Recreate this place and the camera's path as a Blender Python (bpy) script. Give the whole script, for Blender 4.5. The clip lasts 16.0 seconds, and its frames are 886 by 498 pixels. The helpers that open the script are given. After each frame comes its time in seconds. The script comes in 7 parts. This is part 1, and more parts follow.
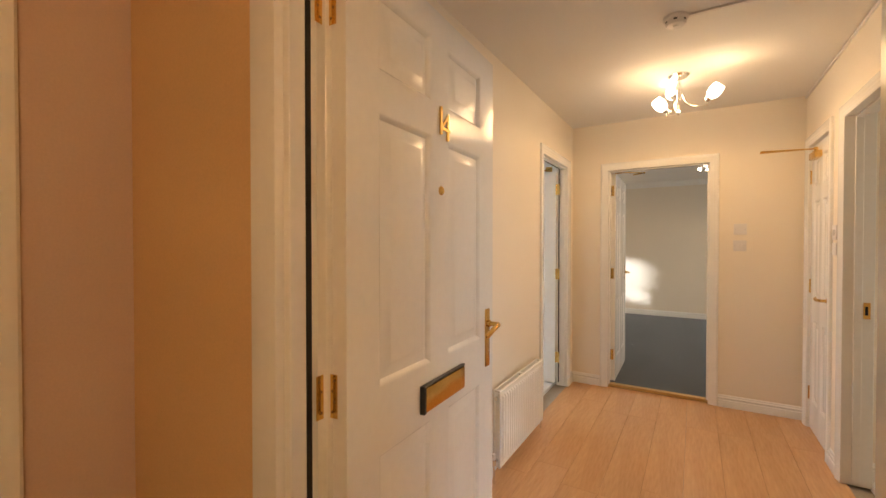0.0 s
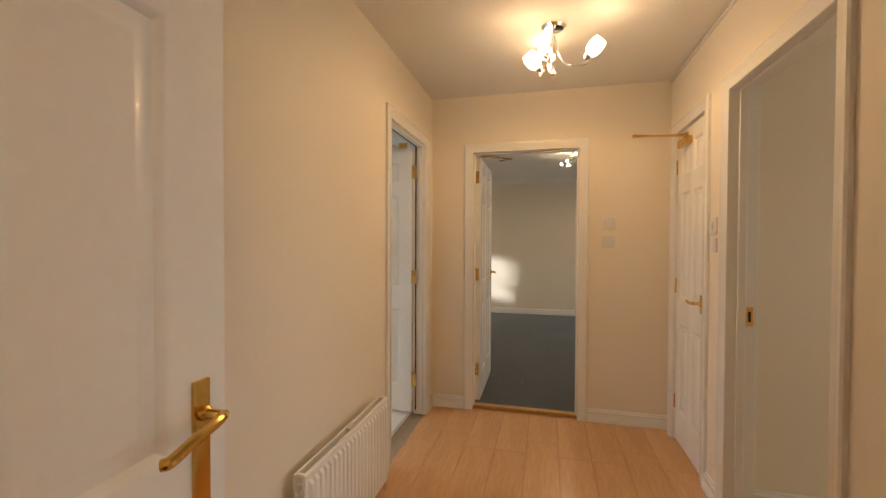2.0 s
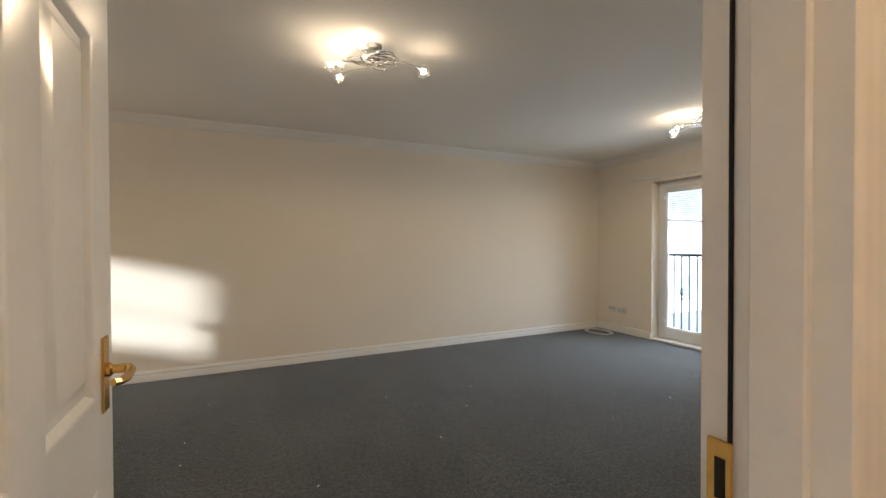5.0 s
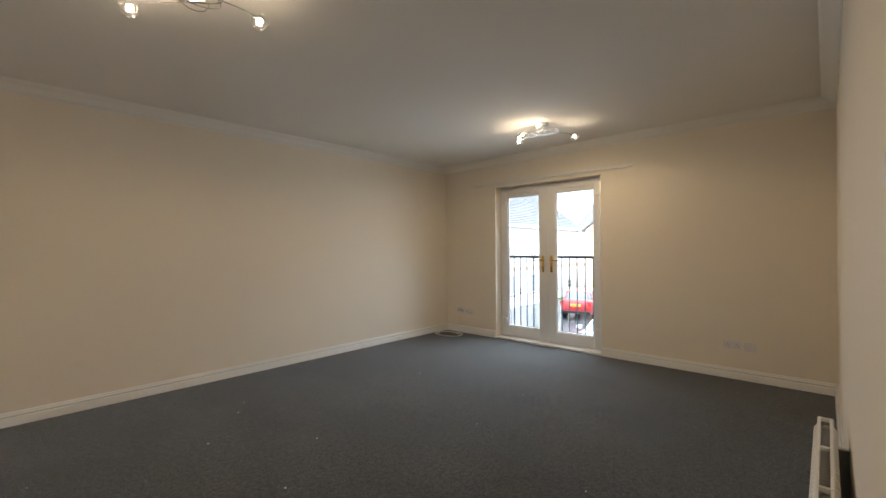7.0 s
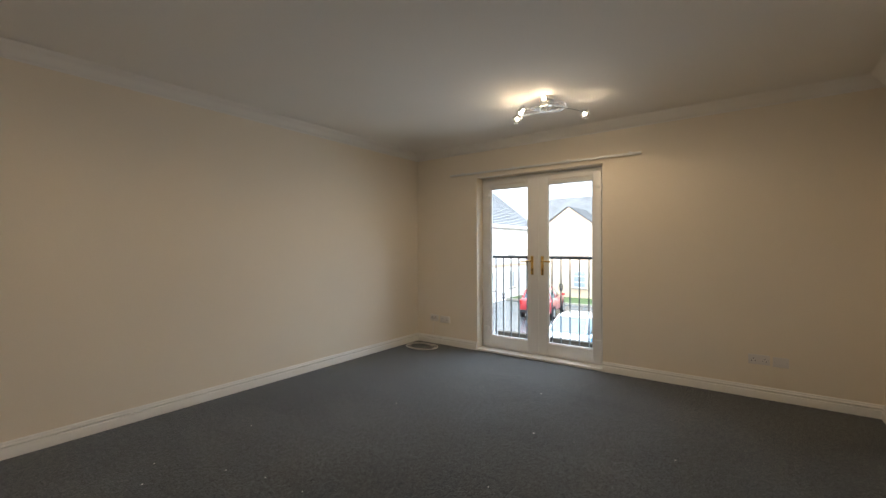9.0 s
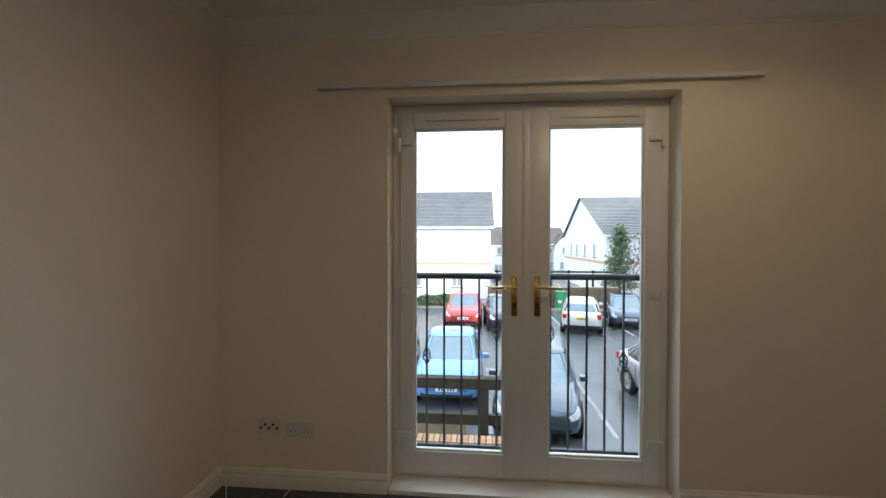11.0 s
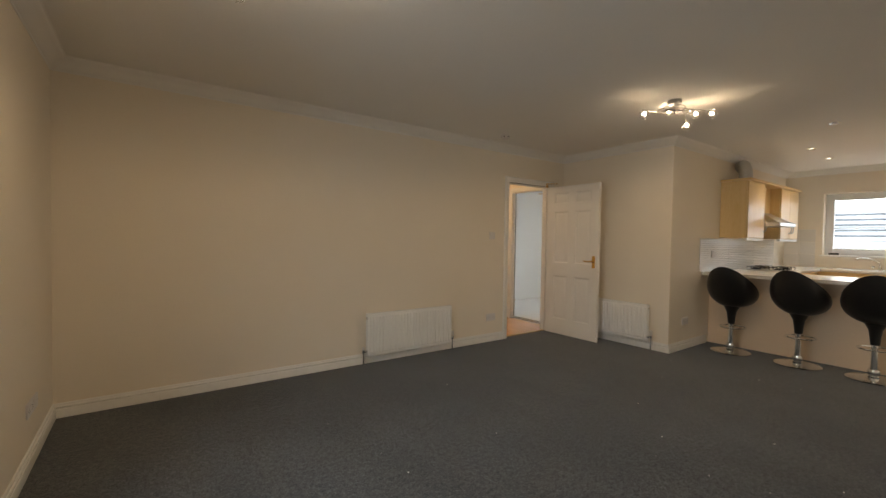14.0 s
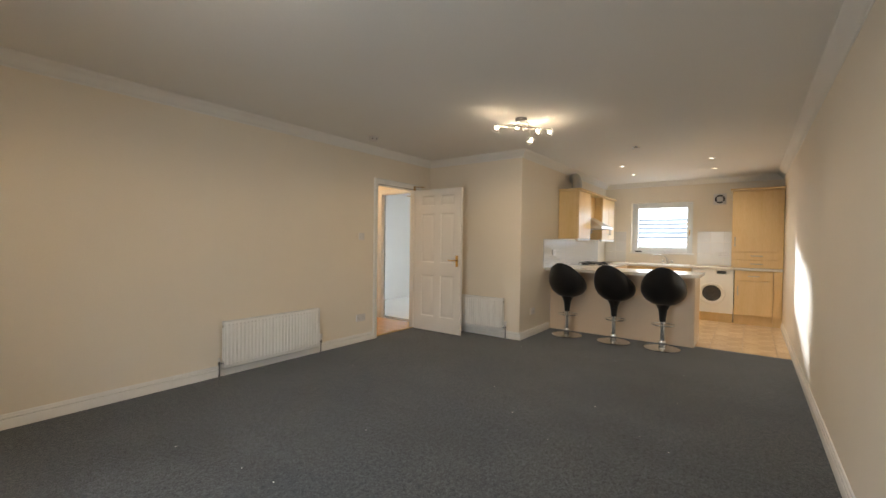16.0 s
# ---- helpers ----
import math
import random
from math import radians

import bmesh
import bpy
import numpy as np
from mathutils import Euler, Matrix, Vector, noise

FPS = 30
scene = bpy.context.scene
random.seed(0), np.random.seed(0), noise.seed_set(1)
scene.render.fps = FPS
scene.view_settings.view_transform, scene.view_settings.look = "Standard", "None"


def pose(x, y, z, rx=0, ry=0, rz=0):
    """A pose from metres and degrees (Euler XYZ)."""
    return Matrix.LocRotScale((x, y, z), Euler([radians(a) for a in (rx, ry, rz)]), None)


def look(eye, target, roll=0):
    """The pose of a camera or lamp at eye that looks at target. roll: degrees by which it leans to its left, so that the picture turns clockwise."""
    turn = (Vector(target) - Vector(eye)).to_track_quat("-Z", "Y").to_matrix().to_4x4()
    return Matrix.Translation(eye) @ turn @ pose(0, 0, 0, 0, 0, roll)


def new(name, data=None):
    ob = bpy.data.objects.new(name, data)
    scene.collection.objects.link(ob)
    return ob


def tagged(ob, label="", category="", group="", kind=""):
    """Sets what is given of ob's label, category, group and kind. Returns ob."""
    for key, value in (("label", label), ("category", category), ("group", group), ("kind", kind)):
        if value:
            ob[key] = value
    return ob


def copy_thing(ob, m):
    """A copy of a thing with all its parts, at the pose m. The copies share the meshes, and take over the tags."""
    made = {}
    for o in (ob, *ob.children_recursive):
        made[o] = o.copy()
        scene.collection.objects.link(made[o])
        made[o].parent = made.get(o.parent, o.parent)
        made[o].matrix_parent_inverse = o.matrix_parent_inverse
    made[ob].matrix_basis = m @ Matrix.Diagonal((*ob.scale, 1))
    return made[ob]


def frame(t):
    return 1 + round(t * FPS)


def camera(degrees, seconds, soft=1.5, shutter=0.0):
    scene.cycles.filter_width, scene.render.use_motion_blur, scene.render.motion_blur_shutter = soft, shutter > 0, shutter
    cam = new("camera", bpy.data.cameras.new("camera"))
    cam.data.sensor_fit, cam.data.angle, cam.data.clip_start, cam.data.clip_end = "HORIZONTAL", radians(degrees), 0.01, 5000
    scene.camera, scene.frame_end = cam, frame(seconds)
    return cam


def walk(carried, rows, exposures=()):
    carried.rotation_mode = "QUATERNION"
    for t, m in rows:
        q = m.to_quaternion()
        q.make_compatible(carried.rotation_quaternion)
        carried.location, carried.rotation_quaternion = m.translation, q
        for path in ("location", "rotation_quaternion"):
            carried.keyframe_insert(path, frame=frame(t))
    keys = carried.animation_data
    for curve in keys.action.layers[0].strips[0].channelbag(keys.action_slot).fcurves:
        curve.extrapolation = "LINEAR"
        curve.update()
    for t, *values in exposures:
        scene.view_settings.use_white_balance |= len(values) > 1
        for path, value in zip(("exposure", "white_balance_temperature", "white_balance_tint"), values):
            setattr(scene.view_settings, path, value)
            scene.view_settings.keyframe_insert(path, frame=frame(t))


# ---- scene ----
cam = camera(93.9, 16.0)

PATH = [
    (0, (1.322, -0.511, 1.325), (0.283, 1.198, 1.298), 0.0),
    (0.5, (1.311, -0.328, 1.315), (0.511, 1.505, 1.288), 0.0),
    (1, (1.28, -0.169, 1.314), (0.627, 1.721, 1.286), 0.1),
    (1.5, (1.25, 0.037, 1.317), (0.692, 1.957, 1.285), 0.1),
    (2, (1.199, 0.381, 1.305), (0.712, 2.321, 1.269), 0.2),
    (2.5, (1.105, 0.899, 1.285), (0.709, 2.859, 1.257), 0.3),
    (3, (1.041, 1.516, 1.249), (0.752, 3.495, 1.256), 0.5),
    (3.5, (0.933, 2.17, 1.262), (0.917, 4.17, 1.259), 0.2),
    (4, (0.87, 2.78, 1.26), (1.175, 4.757, 1.245), -0.2),
    (4.5, (0.912, 3.165, 1.257), (1.468, 5.086, 1.250), -0.2),
    (5, (0.922, 3.41, 1.259), (1.784, 5.215, 1.234), -0.2),
    (5.2, (0.948, 3.49, 1.256), (1.913, 5.242, 1.239), -0.2),
    (7.3, (1.056, 3.799, 1.23), (2.549, 5.13, 1.221), -0.5),
    (7.5, (1.053, 3.817, 1.232), (2.558, 5.134, 1.219), -0.5),
    (8, (1.089, 3.91, 1.255), (2.621, 5.195, 1.233), -0.4),
    (8.2, (1.123, 3.943, 1.255), (2.653, 5.231, 1.234), -0.5),
    (10.3, (2.767, 6.014, 1.199), (4.648, 6.694, 1.221), 0.7),
    (10.5, (3.02, 6.199, 1.206), (4.935, 6.772, 1.23), 0.7),
    (11, (3.593, 6.638, 1.301), (5.585, 6.808, 1.273), 0.1),
    (11.5, (4.127, 6.954, 1.293), (6.085, 6.549, 1.279), 0.1),
    (12, (4.496, 6.989, 1.327), (6.151, 5.869, 1.261), 0.3),
    (12.5, (4.699, 7.052, 1.293), (5.596, 5.265, 1.241), 0.7),
    (13, (4.94, 7.305, 1.273), (4.676, 5.322, 1.235), 0.4),
    (13.5, (5.105, 7.512, 1.305), (4.218, 5.72, 1.246), 0.7),
    (14, (5.183, 7.53, 1.27), (4.016, 5.907, 1.218), 0.9),
    (14.5, (5.224, 7.561, 1.27), (3.895, 6.067, 1.221), 1.0),
    (15, (5.223, 7.61, 1.269), (3.786, 6.219, 1.226), 0.9),
    (15.5, (5.223, 7.638, 1.277), (3.703, 6.339, 1.234), 0.8),
    (16, (5.224, 7.6, 1.264), (3.618, 6.409, 1.227), 0.8),
]
EXPOSURES = [(0.0, 1.55, 6700, 10), (1.5, 1.2, 7050, 10), (2.5, 0.98, 7050, 10), (3.0, 0.9, 6950, 10), (3.5, 0.9, 6800, 10), (4.0, 1.05, 6750, 9), (4.5, 1.12, 6550, 8), (5.0, 1.3, 6300, 8),
             (7.5, 1.0, 6550, 9), (8.2, 0.95, 6550, 9), (10.5, 0.2, 6700, 9), (11.0, -0.15, 6650, 9), (11.5, -0.52, 6500, 9), (12.0, -0.75, 6300, 8), (12.5, -0.95, 6600, 9),
             (13.0, -0.5, 7300, 10), (13.5, 0.4, 7400, 10), (14.0, 0.8, 7150, 10), (15.0, 1.05, 6850, 9), (16.0, 1.28, 6600, 8)]
walk(cam, [(t, look(eye, target, roll)) for t, eye, target, roll in PATH], EXPOSURES)

# ---- world, sun, lamps ----
SUN_WAY = Vector((4.26, 2.198, -1.03)).normalized()
world = bpy.data.worlds.new("sky")
scene.world = world
world.use_nodes = True
wn = world.node_tree.nodes
wl = world.node_tree.links
sky = wn.new("ShaderNodeTexSky")
sky.sky_type, sky.sun_disc = "NISHITA", False
sky.sun_elevation = math.asin(-SUN_WAY.z)
sky.sun_rotation = math.atan2(-SUN_WAY.x, -SUN_WAY.y)
sky.air_density, sky.dust_density, sky.ozone_density = 1.0, 4.0, 1.0
# a thin bright overcast veil laid over the clear sky
veil = wn.new("ShaderNodeMix")
veil.data_type = "RGBA"
veil.inputs[0].default_value = 0.75
veil.inputs[7].default_value = (24.6, 29.2, 34.0, 1)
cloud = wn.new("ShaderNodeTexNoise")
cloud.inputs["Scale"].default_value = 2.2
cloud.inputs["Detail"].default_value = 5
cramp = wn.new("ShaderNodeMapRange")
cramp.inputs[3].default_value, cramp.inputs[4].default_value = 0.82, 1.12
wl.new(cloud.outputs["Fac"], cramp.inputs[0])
wl.new(sky.outputs[0], veil.inputs[6])
bright = wn.new("ShaderNodeVectorMath")
bright.operation = "SCALE"
wl.new(veil.outputs[2], bright.inputs[0])
# overcast: the zenith is brighter than the horizon
way = wn.new("ShaderNodeTexCoord")
split = wn.new("ShaderNodeSeparateXYZ")
rise = wn.new("ShaderNodeMapRange")
rise.inputs[1].default_value, rise.inputs[2].default_value = 0.0, 0.9
rise.inputs[3].default_value, rise.inputs[4].default_value = 0.42, 1.15
both = wn.new("ShaderNodeMath")
both.operation = "MULTIPLY"
wl.new(way.outputs["Generated"], split.inputs[0])
wl.new(split.outputs["Z"], rise.inputs[0])
wl.new(cramp.outputs[0], both.inputs[0])
wl.new(rise.outputs[0], both.inputs[1])
wl.new(both.outputs[0], bright.inputs["Scale"])
wl.new(bright.outputs[0], wn["Background"].inputs[0])
wn["Background"].inputs[1].default_value = 0.16

sun_data = bpy.data.lights.new("sun", "SUN")
sun_data.energy, sun_data.angle, sun_data.color = 3.0, radians(2.6), (0.94, 0.97, 1.0)
sun = new("sun", sun_data)
sun.matrix_world = look((-40, -21, 12), Vector((-40, -21, 12)) + SUN_WAY)

WARM = (1.0, 0.625, 0.30)
HALOGEN = (1.0, 0.74, 0.47)


def point_lamp(name, at, watts, colour=WARM, radius=0.03):
    data = bpy.data.lights.new(name, "POINT")
    data.energy, data.color, data.shadow_soft_size = watts, colour, radius
    ob = new(name, data)
    ob.location = at
    return ob


def opening_lamp(name, at, target, width, height, watts, colour=(0.86, 0.93, 1.0), spread=180):
    """An area lamp in a wall opening that stands in for sky light."""
    data = bpy.data.lights.new(name, "AREA")
    data.shape, data.size, data.size_y, data.energy, data.color = "RECTANGLE", width, height, watts, colour
    data.spread = radians(spread)
    ob = new(name, data)
    ob.matrix_world = look(at, target)
    return ob


def down_lamp(name, at, watts, colour, radius=0.12):
    """The light that a ceiling fitting throws down into the room, past its own holders."""
    data = bpy.data.lights.new(name, "SPOT")
    data.energy, data.color, data.shadow_soft_size = watts, colour, radius
    data.spot_size, data.spot_blend = radians(176), 0.35
    ob = new(name, data)
    ob.location = at
    return ob


HALL_LAMP = (1.225, 2.65, 2.44)
LAMP_A = (1.62, 5.83, 2.44)
LAMP_B = (4.69, 5.81, 2.44)

# ---- materials ----


def material(name, colour, rough=0.6, metal=0.0, vary=0.06, scale=3.0, bump=0.0, bump_scale=60.0, spec=0.5, coat=0.0, per_object=0.0,
             stretch=(1, 1, 1), second=None, spread=0.4):
    """A procedural surface: colour varied at two scales, fine relief, uneven gloss."""
    m = bpy.data.materials.new(name)
    m.use_nodes = True
    n, l = m.node_tree.nodes, m.node_tree.links
    b = n["Principled BSDF"]
    b.inputs["Roughness"].default_value = rough
    b.inputs["Metallic"].default_value = metal
    b.inputs["Specular IOR Level"].default_value = spec
    b.inputs["Coat Weight"].default_value = coat
    co = n.new("ShaderNodeTexCoord")
    mp = n.new("ShaderNodeMapping")
    mp.inputs["Scale"].default_value = stretch
    l.new(co.outputs["Object"], mp.inputs[0])
    big, fine = n.new("ShaderNodeTexNoise"), n.new("ShaderNodeTexNoise")
    big.inputs["Scale"].default_value, big.inputs["Detail"].default_value = scale, 3
    fine.inputs["Scale"].default_value, fine.inputs["Detail"].default_value = bump_scale, 4
    for t in (big, fine):
        l.new(mp.outputs[0], t.inputs["Vector"])
    add = n.new("ShaderNodeMath")
    add.operation = "ADD"
    l.new(big.outputs["Fac"], add.inputs[0])
    l.new(fine.outputs["Fac"], add.inputs[1])
    ramp = n.new("ShaderNodeMapRange")
    ramp.inputs[1].default_value, ramp.inputs[2].default_value = 1 - spread, 1 + spread
    l.new(add.outputs[0], ramp.inputs[0])
    mix = n.new("ShaderNodeMix")
    mix.data_type = "RGBA"
    dark = tuple(c * (1 - vary) for c in colour)
    light = tuple(min(1.0, c * (1 + vary)) for c in (second or colour))
    mix.inputs[6].default_value, mix.inputs[7].default_value = (*dark, 1), (*light, 1)
    l.new(ramp.outputs[0], mix.inputs[0])
    out = mix.outputs[2]
    if per_object:
        info, hsv, rnd = n.new("ShaderNodeObjectInfo"), n.new("ShaderNodeHueSaturation"), n.new("ShaderNodeMapRange")
        rnd.inputs[3].default_value, rnd.inputs[4].default_value = 1 - per_object, 1 + per_object
        l.new(info.outputs["Random"], rnd.inputs[0])
        l.new(rnd.outputs[0], hsv.inputs["Value"])
        l.new(out, hsv.inputs["Color"])
        out = hsv.outputs[0]
    l.new(out, b.inputs["Base Color"])
    rr = n.new("ShaderNodeMapRange")
    rr.inputs[3].default_value, rr.inputs[4].default_value = max(0.02, rough * 0.85), min(1, rough * 1.15)
    l.new(big.outputs["Fac"], rr.inputs[0])
    l.new(rr.outputs[0], b.inputs["Roughness"])
    if bump:
        bp = n.new("ShaderNodeBump")
        bp.inputs["Strength"].default_value, bp.inputs["Distance"].default_value = bump, 0.004
        l.new(fine.outputs["Fac"], bp.inputs["Height"])
        l.new(bp.outputs[0], b.inputs["Normal"])
    return m


def glowing(name, colour, strength):
    m = bpy.data.materials.new(name)
    m.use_nodes = True
    b = m.node_tree.nodes["Principled BSDF"]
    b.inputs["Base Color"].default_value = (0.9, 0.88, 0.84, 1)
    b.inputs["Emission Color"].default_value = (*colour, 1)
    b.inputs["Emission Strength"].default_value = strength
    return m


def clear_glass(name, tint=(1, 1, 1), rough=0.0, thin=True):
    m = bpy.data.materials.new(name)
    m.use_nodes = True
    b = m.node_tree.nodes["Principled BSDF"]
    b.inputs["Base Color"].default_value = (*tint, 1)
    b.inputs["Transmission Weight"].default_value = 1.0
    b.inputs["Roughness"].default_value = rough
    b.inputs["IOR"].default_value = 1.02 if thin else 1.45
    return m


PAINT = material("magnolia_paint", (0.84, 0.765, 0.65), 0.7, vary=0.03, scale=1.3, bump=0.12, bump_scale=140)
CEIL = material("ceiling_paint", (0.84, 0.82, 0.785), 0.85, vary=0.03, scale=0.8, bump=0.1, bump_scale=160)
GLOSS = material("white_gloss", (0.86, 0.845, 0.81), 0.24, vary=0.03, scale=2.5, bump=0.03, bump_scale=40)
WHITE_WALL = material("white_paint", (0.80, 0.79, 0.77), 0.7, vary=0.03, scale=1.5, bump=0.1, bump_scale=140)
PVC = material("white_pvc", (0.80, 0.80, 0.79), 0.3, vary=0.02, scale=2.0)
PLASTIC = material("white_plastic", (0.74, 0.71, 0.69), 0.35, vary=0.02, scale=6)
BRASS = material("brass", (0.72, 0.46, 0.14), 0.22, 1.0, vary=0.12, scale=25)
OLD_BRASS = material("dull_brass", (0.22, 0.13, 0.05), 0.5, 0.8, vary=0.2, scale=30)
CHROME = material("chrome", (0.80, 0.80, 0.80), 0.10, 1.0, vary=0.04, scale=10)
STEEL = material("brushed_steel", (0.55, 0.55, 0.54), 0.3, 1.0, vary=0.1, scale=14, stretch=(1, 1, 8))
DARK = material("dark_void", (0.012, 0.011, 0.010), 0.8, vary=0.2)
BLACK = material("black_plastic", (0.012, 0.012, 0.013), 0.32, vary=0.2, scale=8)


def carpet_material(name, dark, light):
    """Cut-pile carpet: speckled tufts, brushed and trodden patches, worn lanes, a soft sheen."""
    m = bpy.data.materials.new(name)
    m.use_nodes = True
    n, l = m.node_tree.nodes, m.node_tree.links
    b = n["Principled BSDF"]
    b.inputs["Roughness"].default_value = 1.0
    b.inputs["Specular IOR Level"].default_value = 0.08
    b.inputs["Sheen Weight"].default_value = 0.40
    b.inputs["Sheen Roughness"].default_value = 0.45
    b.inputs["Sheen Tint"].default_value = (0.75, 0.80, 0.85, 1)
    co = n.new("ShaderNodeTexCoord")

    def noise(scale, detail, stretch=(1, 1, 1), turn=0.0, warp=0.0):
        mp, t = n.new("ShaderNodeMapping"), n.new("ShaderNodeTexNoise")
        mp.inputs["Scale"].default_value, mp.inputs["Rotation"].default_value = stretch, (0, 0, turn)
        t.inputs["Scale"].default_value, t.inputs["Detail"].default_value, t.inputs["Distortion"].default_value = scale, detail, warp
        l.new(co.outputs["Object"], mp.inputs[0])
        l.new(mp.outputs[0], t.inputs["Vector"])
        return t.outputs["Fac"]

    def spread(fac, lo, hi, a, c):
        r = n.new("ShaderNodeMapRange")
        for i, v in ((1, lo), (2, hi), (3, a), (4, c)):
            r.inputs[i].default_value = v
        l.new(fac, r.inputs[0])
        return r.outputs[0]

    def times(a, c):
        k = n.new("ShaderNodeMath")
        k.operation = "MULTIPLY"
        l.new(a, k.inputs[0])
        l.new(c, k.inputs[1])
        return k.outputs[0]

    tuft, fleck = noise(120, 3), noise(40, 4)
    patch, lane, streak = noise(1.1, 3, warp=0.6), noise(2.6, 5, (1, 0.45, 1), 0.7, 0.8), noise(9, 3, (1, 0.2, 1), -0.6)
    value = times(spread(tuft, 0.32, 0.68, 0.30, 1.70), spread(fleck, 0.32, 0.68, 0.60, 1.40))
    value = times(value, spread(patch, 0.3, 0.7, 0.90, 1.10))
    value = times(value, spread(lane, 0.35, 0.65, 0.88, 1.08))
    value = times(value, spread(streak, 0.3, 0.7, 0.96, 1.04))
    mix, hsv = n.new("ShaderNodeMix"), n.new("ShaderNodeHueSaturation")
    mix.data_type = "RGBA"
    mix.inputs[6].default_value, mix.inputs[7].default_value = (*dark, 1), (*light, 1)
    l.new(patch, mix.inputs[0])
    l.new(mix.outputs[2], hsv.inputs["Color"])
    l.new(value, hsv.inputs["Value"])
    l.new(hsv.outputs[0], b.inputs["Base Color"])
    bp = n.new("ShaderNodeBump")
    bp.inputs["Strength"].default_value, bp.inputs["Distance"].default_value = 0.9, 0.005
    l.new(tuft, bp.inputs["Height"])
    l.new(bp.outputs[0], b.inputs["Normal"])
    return m


CARPET = carpet_material("charcoal_carpet", (0.062, 0.067, 0.071), (0.078, 0.080, 0.081))
STAIR_CARPET = material("brown_carpet", (0.06, 0.045, 0.03), 0.95, vary=0.3, scale=3, bump=0.9, bump_scale=350, spec=0.1)
LAMINATE = material("beech_laminate", (0.64, 0.345, 0.155), 0.24, vary=0.06, scale=1.6, bump=0.03, bump_scale=12, per_object=0.045,
                    stretch=(7, 0.7, 1), second=(0.73, 0.43, 0.215))
TILE = material("peach_floor_tile", (0.62, 0.44, 0.27), 0.25, vary=0.14, scale=5, bump=0.05, bump_scale=30, per_object=0.07, second=(0.70, 0.54, 0.36))
GROUT = material("grout", (0.40, 0.33, 0.25), 0.9, vary=0.15, scale=12)
MAPLE = material("maple_veneer", (0.72, 0.50, 0.22), 0.32, vary=0.04, scale=3.0, bump=0.04, bump_scale=40, stretch=(3, 3, 0.35), second=(0.77, 0.57, 0.31))
CREAM_PANEL = material("cream_laminate", (0.72, 0.57, 0.42), 0.42, vary=0.03, scale=2.0, bump=0.02, bump_scale=60)
WORKTOP = material("pale_worktop", (0.74, 0.71, 0.66), 0.22, vary=0.12, scale=40, bump_scale=180)
GLASS = clear_glass("window_glass")

# ---- building helpers ----
HALL_Z = -0.022      # the laminate lies a little below the carpet


def box(bm, x0, x1, y0, y1, z0, z1):
    v = [bm.verts.new(p) for p in ((x0, y0, z0), (x1, y0, z0), (x1, y1, z0), (x0, y1, z0), (x0, y0, z1), (x1, y0, z1), (x1, y1, z1), (x0, y1, z1))]
    for f in ((3, 2, 1, 0), (4, 5, 6, 7), (0, 1, 5, 4), (1, 2, 6, 5), (2, 3, 7, 6), (3, 0, 4, 7)):
        bm.faces.new([v[i] for i in f])
    return v


def soft_box(bm, x0, x1, y0, y1, z0, z1, r=0.004, seg=2):
    tmp = bmesh.new()
    box(tmp, x0, x1, y0, y1, z0, z1)
    bmesh.ops.bevel(tmp, geom=tmp.edges[:], offset=r, segments=seg, affect="EDGES", profile=0.6)
    merge(bm, tmp)


def merge(bm, tmp, m=None):
    if m is not None:
        tmp.transform(m)
    data = bpy.data.meshes.new("tmp")
    tmp.to_mesh(data)
    tmp.free()
    bm.from_mesh(data)
    bpy.data.meshes.remove(data)


def lathe(bm, profile, seg=24, m=None, cap=True):
    """A turned body about z from (radius, height) pairs."""
    tmp = bmesh.new()
    rings = []
    for r, z in profile:
        rings.append([tmp.verts.new((r * math.cos(2 * math.pi * k / seg), r * math.sin(2 * math.pi * k / seg), z)) for k in range(seg)])
    for a, b in zip(rings, rings[1:]):
        for k in range(seg):
            tmp.faces.new((a[k], a[(k + 1) % seg], b[(k + 1) % seg], b[k]))
    if cap:
        for ring, flip in ((rings[0], True), (rings[-1], False)):
            tmp.faces.new(ring[::-1] if flip else ring)
    bmesh.ops.recalc_face_normals(tmp, faces=tmp.faces[:])
    merge(bm, tmp, m)


def tube(bm, pts, r=0.005, seg=8, closed=False):
    """A round bar along points."""
    pts = [Vector(p) for p in pts]
    tmp = bmesh.new()
    rings, count = [], len(pts)
    side = None
    for i, p in enumerate(pts):
        a = pts[(i - 1) % count] if closed or i else p
        b = pts[(i + 1) % count] if closed or i < count - 1 else p
        d = (b - a).normalized()
        if side is None:
            side = d.orthogonal().normalized()
        side = (side - side.dot(d) * d).normalized()
        up = d.cross(side)
        rr = r[i] if isinstance(r, (list, tuple)) else r
        rings.append([tmp.verts.new(p + rr * (math.cos(2 * math.pi * k / seg) * side + math.sin(2 * math.pi * k / seg) * up)) for k in range(seg)])
    pairs = list(zip(rings, rings[1:])) + ([(rings[-1], rings[0])] if closed else [])
    for a, b in pairs:
        for k in range(seg):
            tmp.faces.new((a[k], a[(k + 1) % seg], b[(k + 1) % seg], b[k]))
    if not closed:
        tmp.faces.new(rings[0][::-1])
        tmp.faces.new(rings[-1])
    bmesh.ops.recalc_face_normals(tmp, faces=tmp.faces[:])
    merge(bm, tmp)


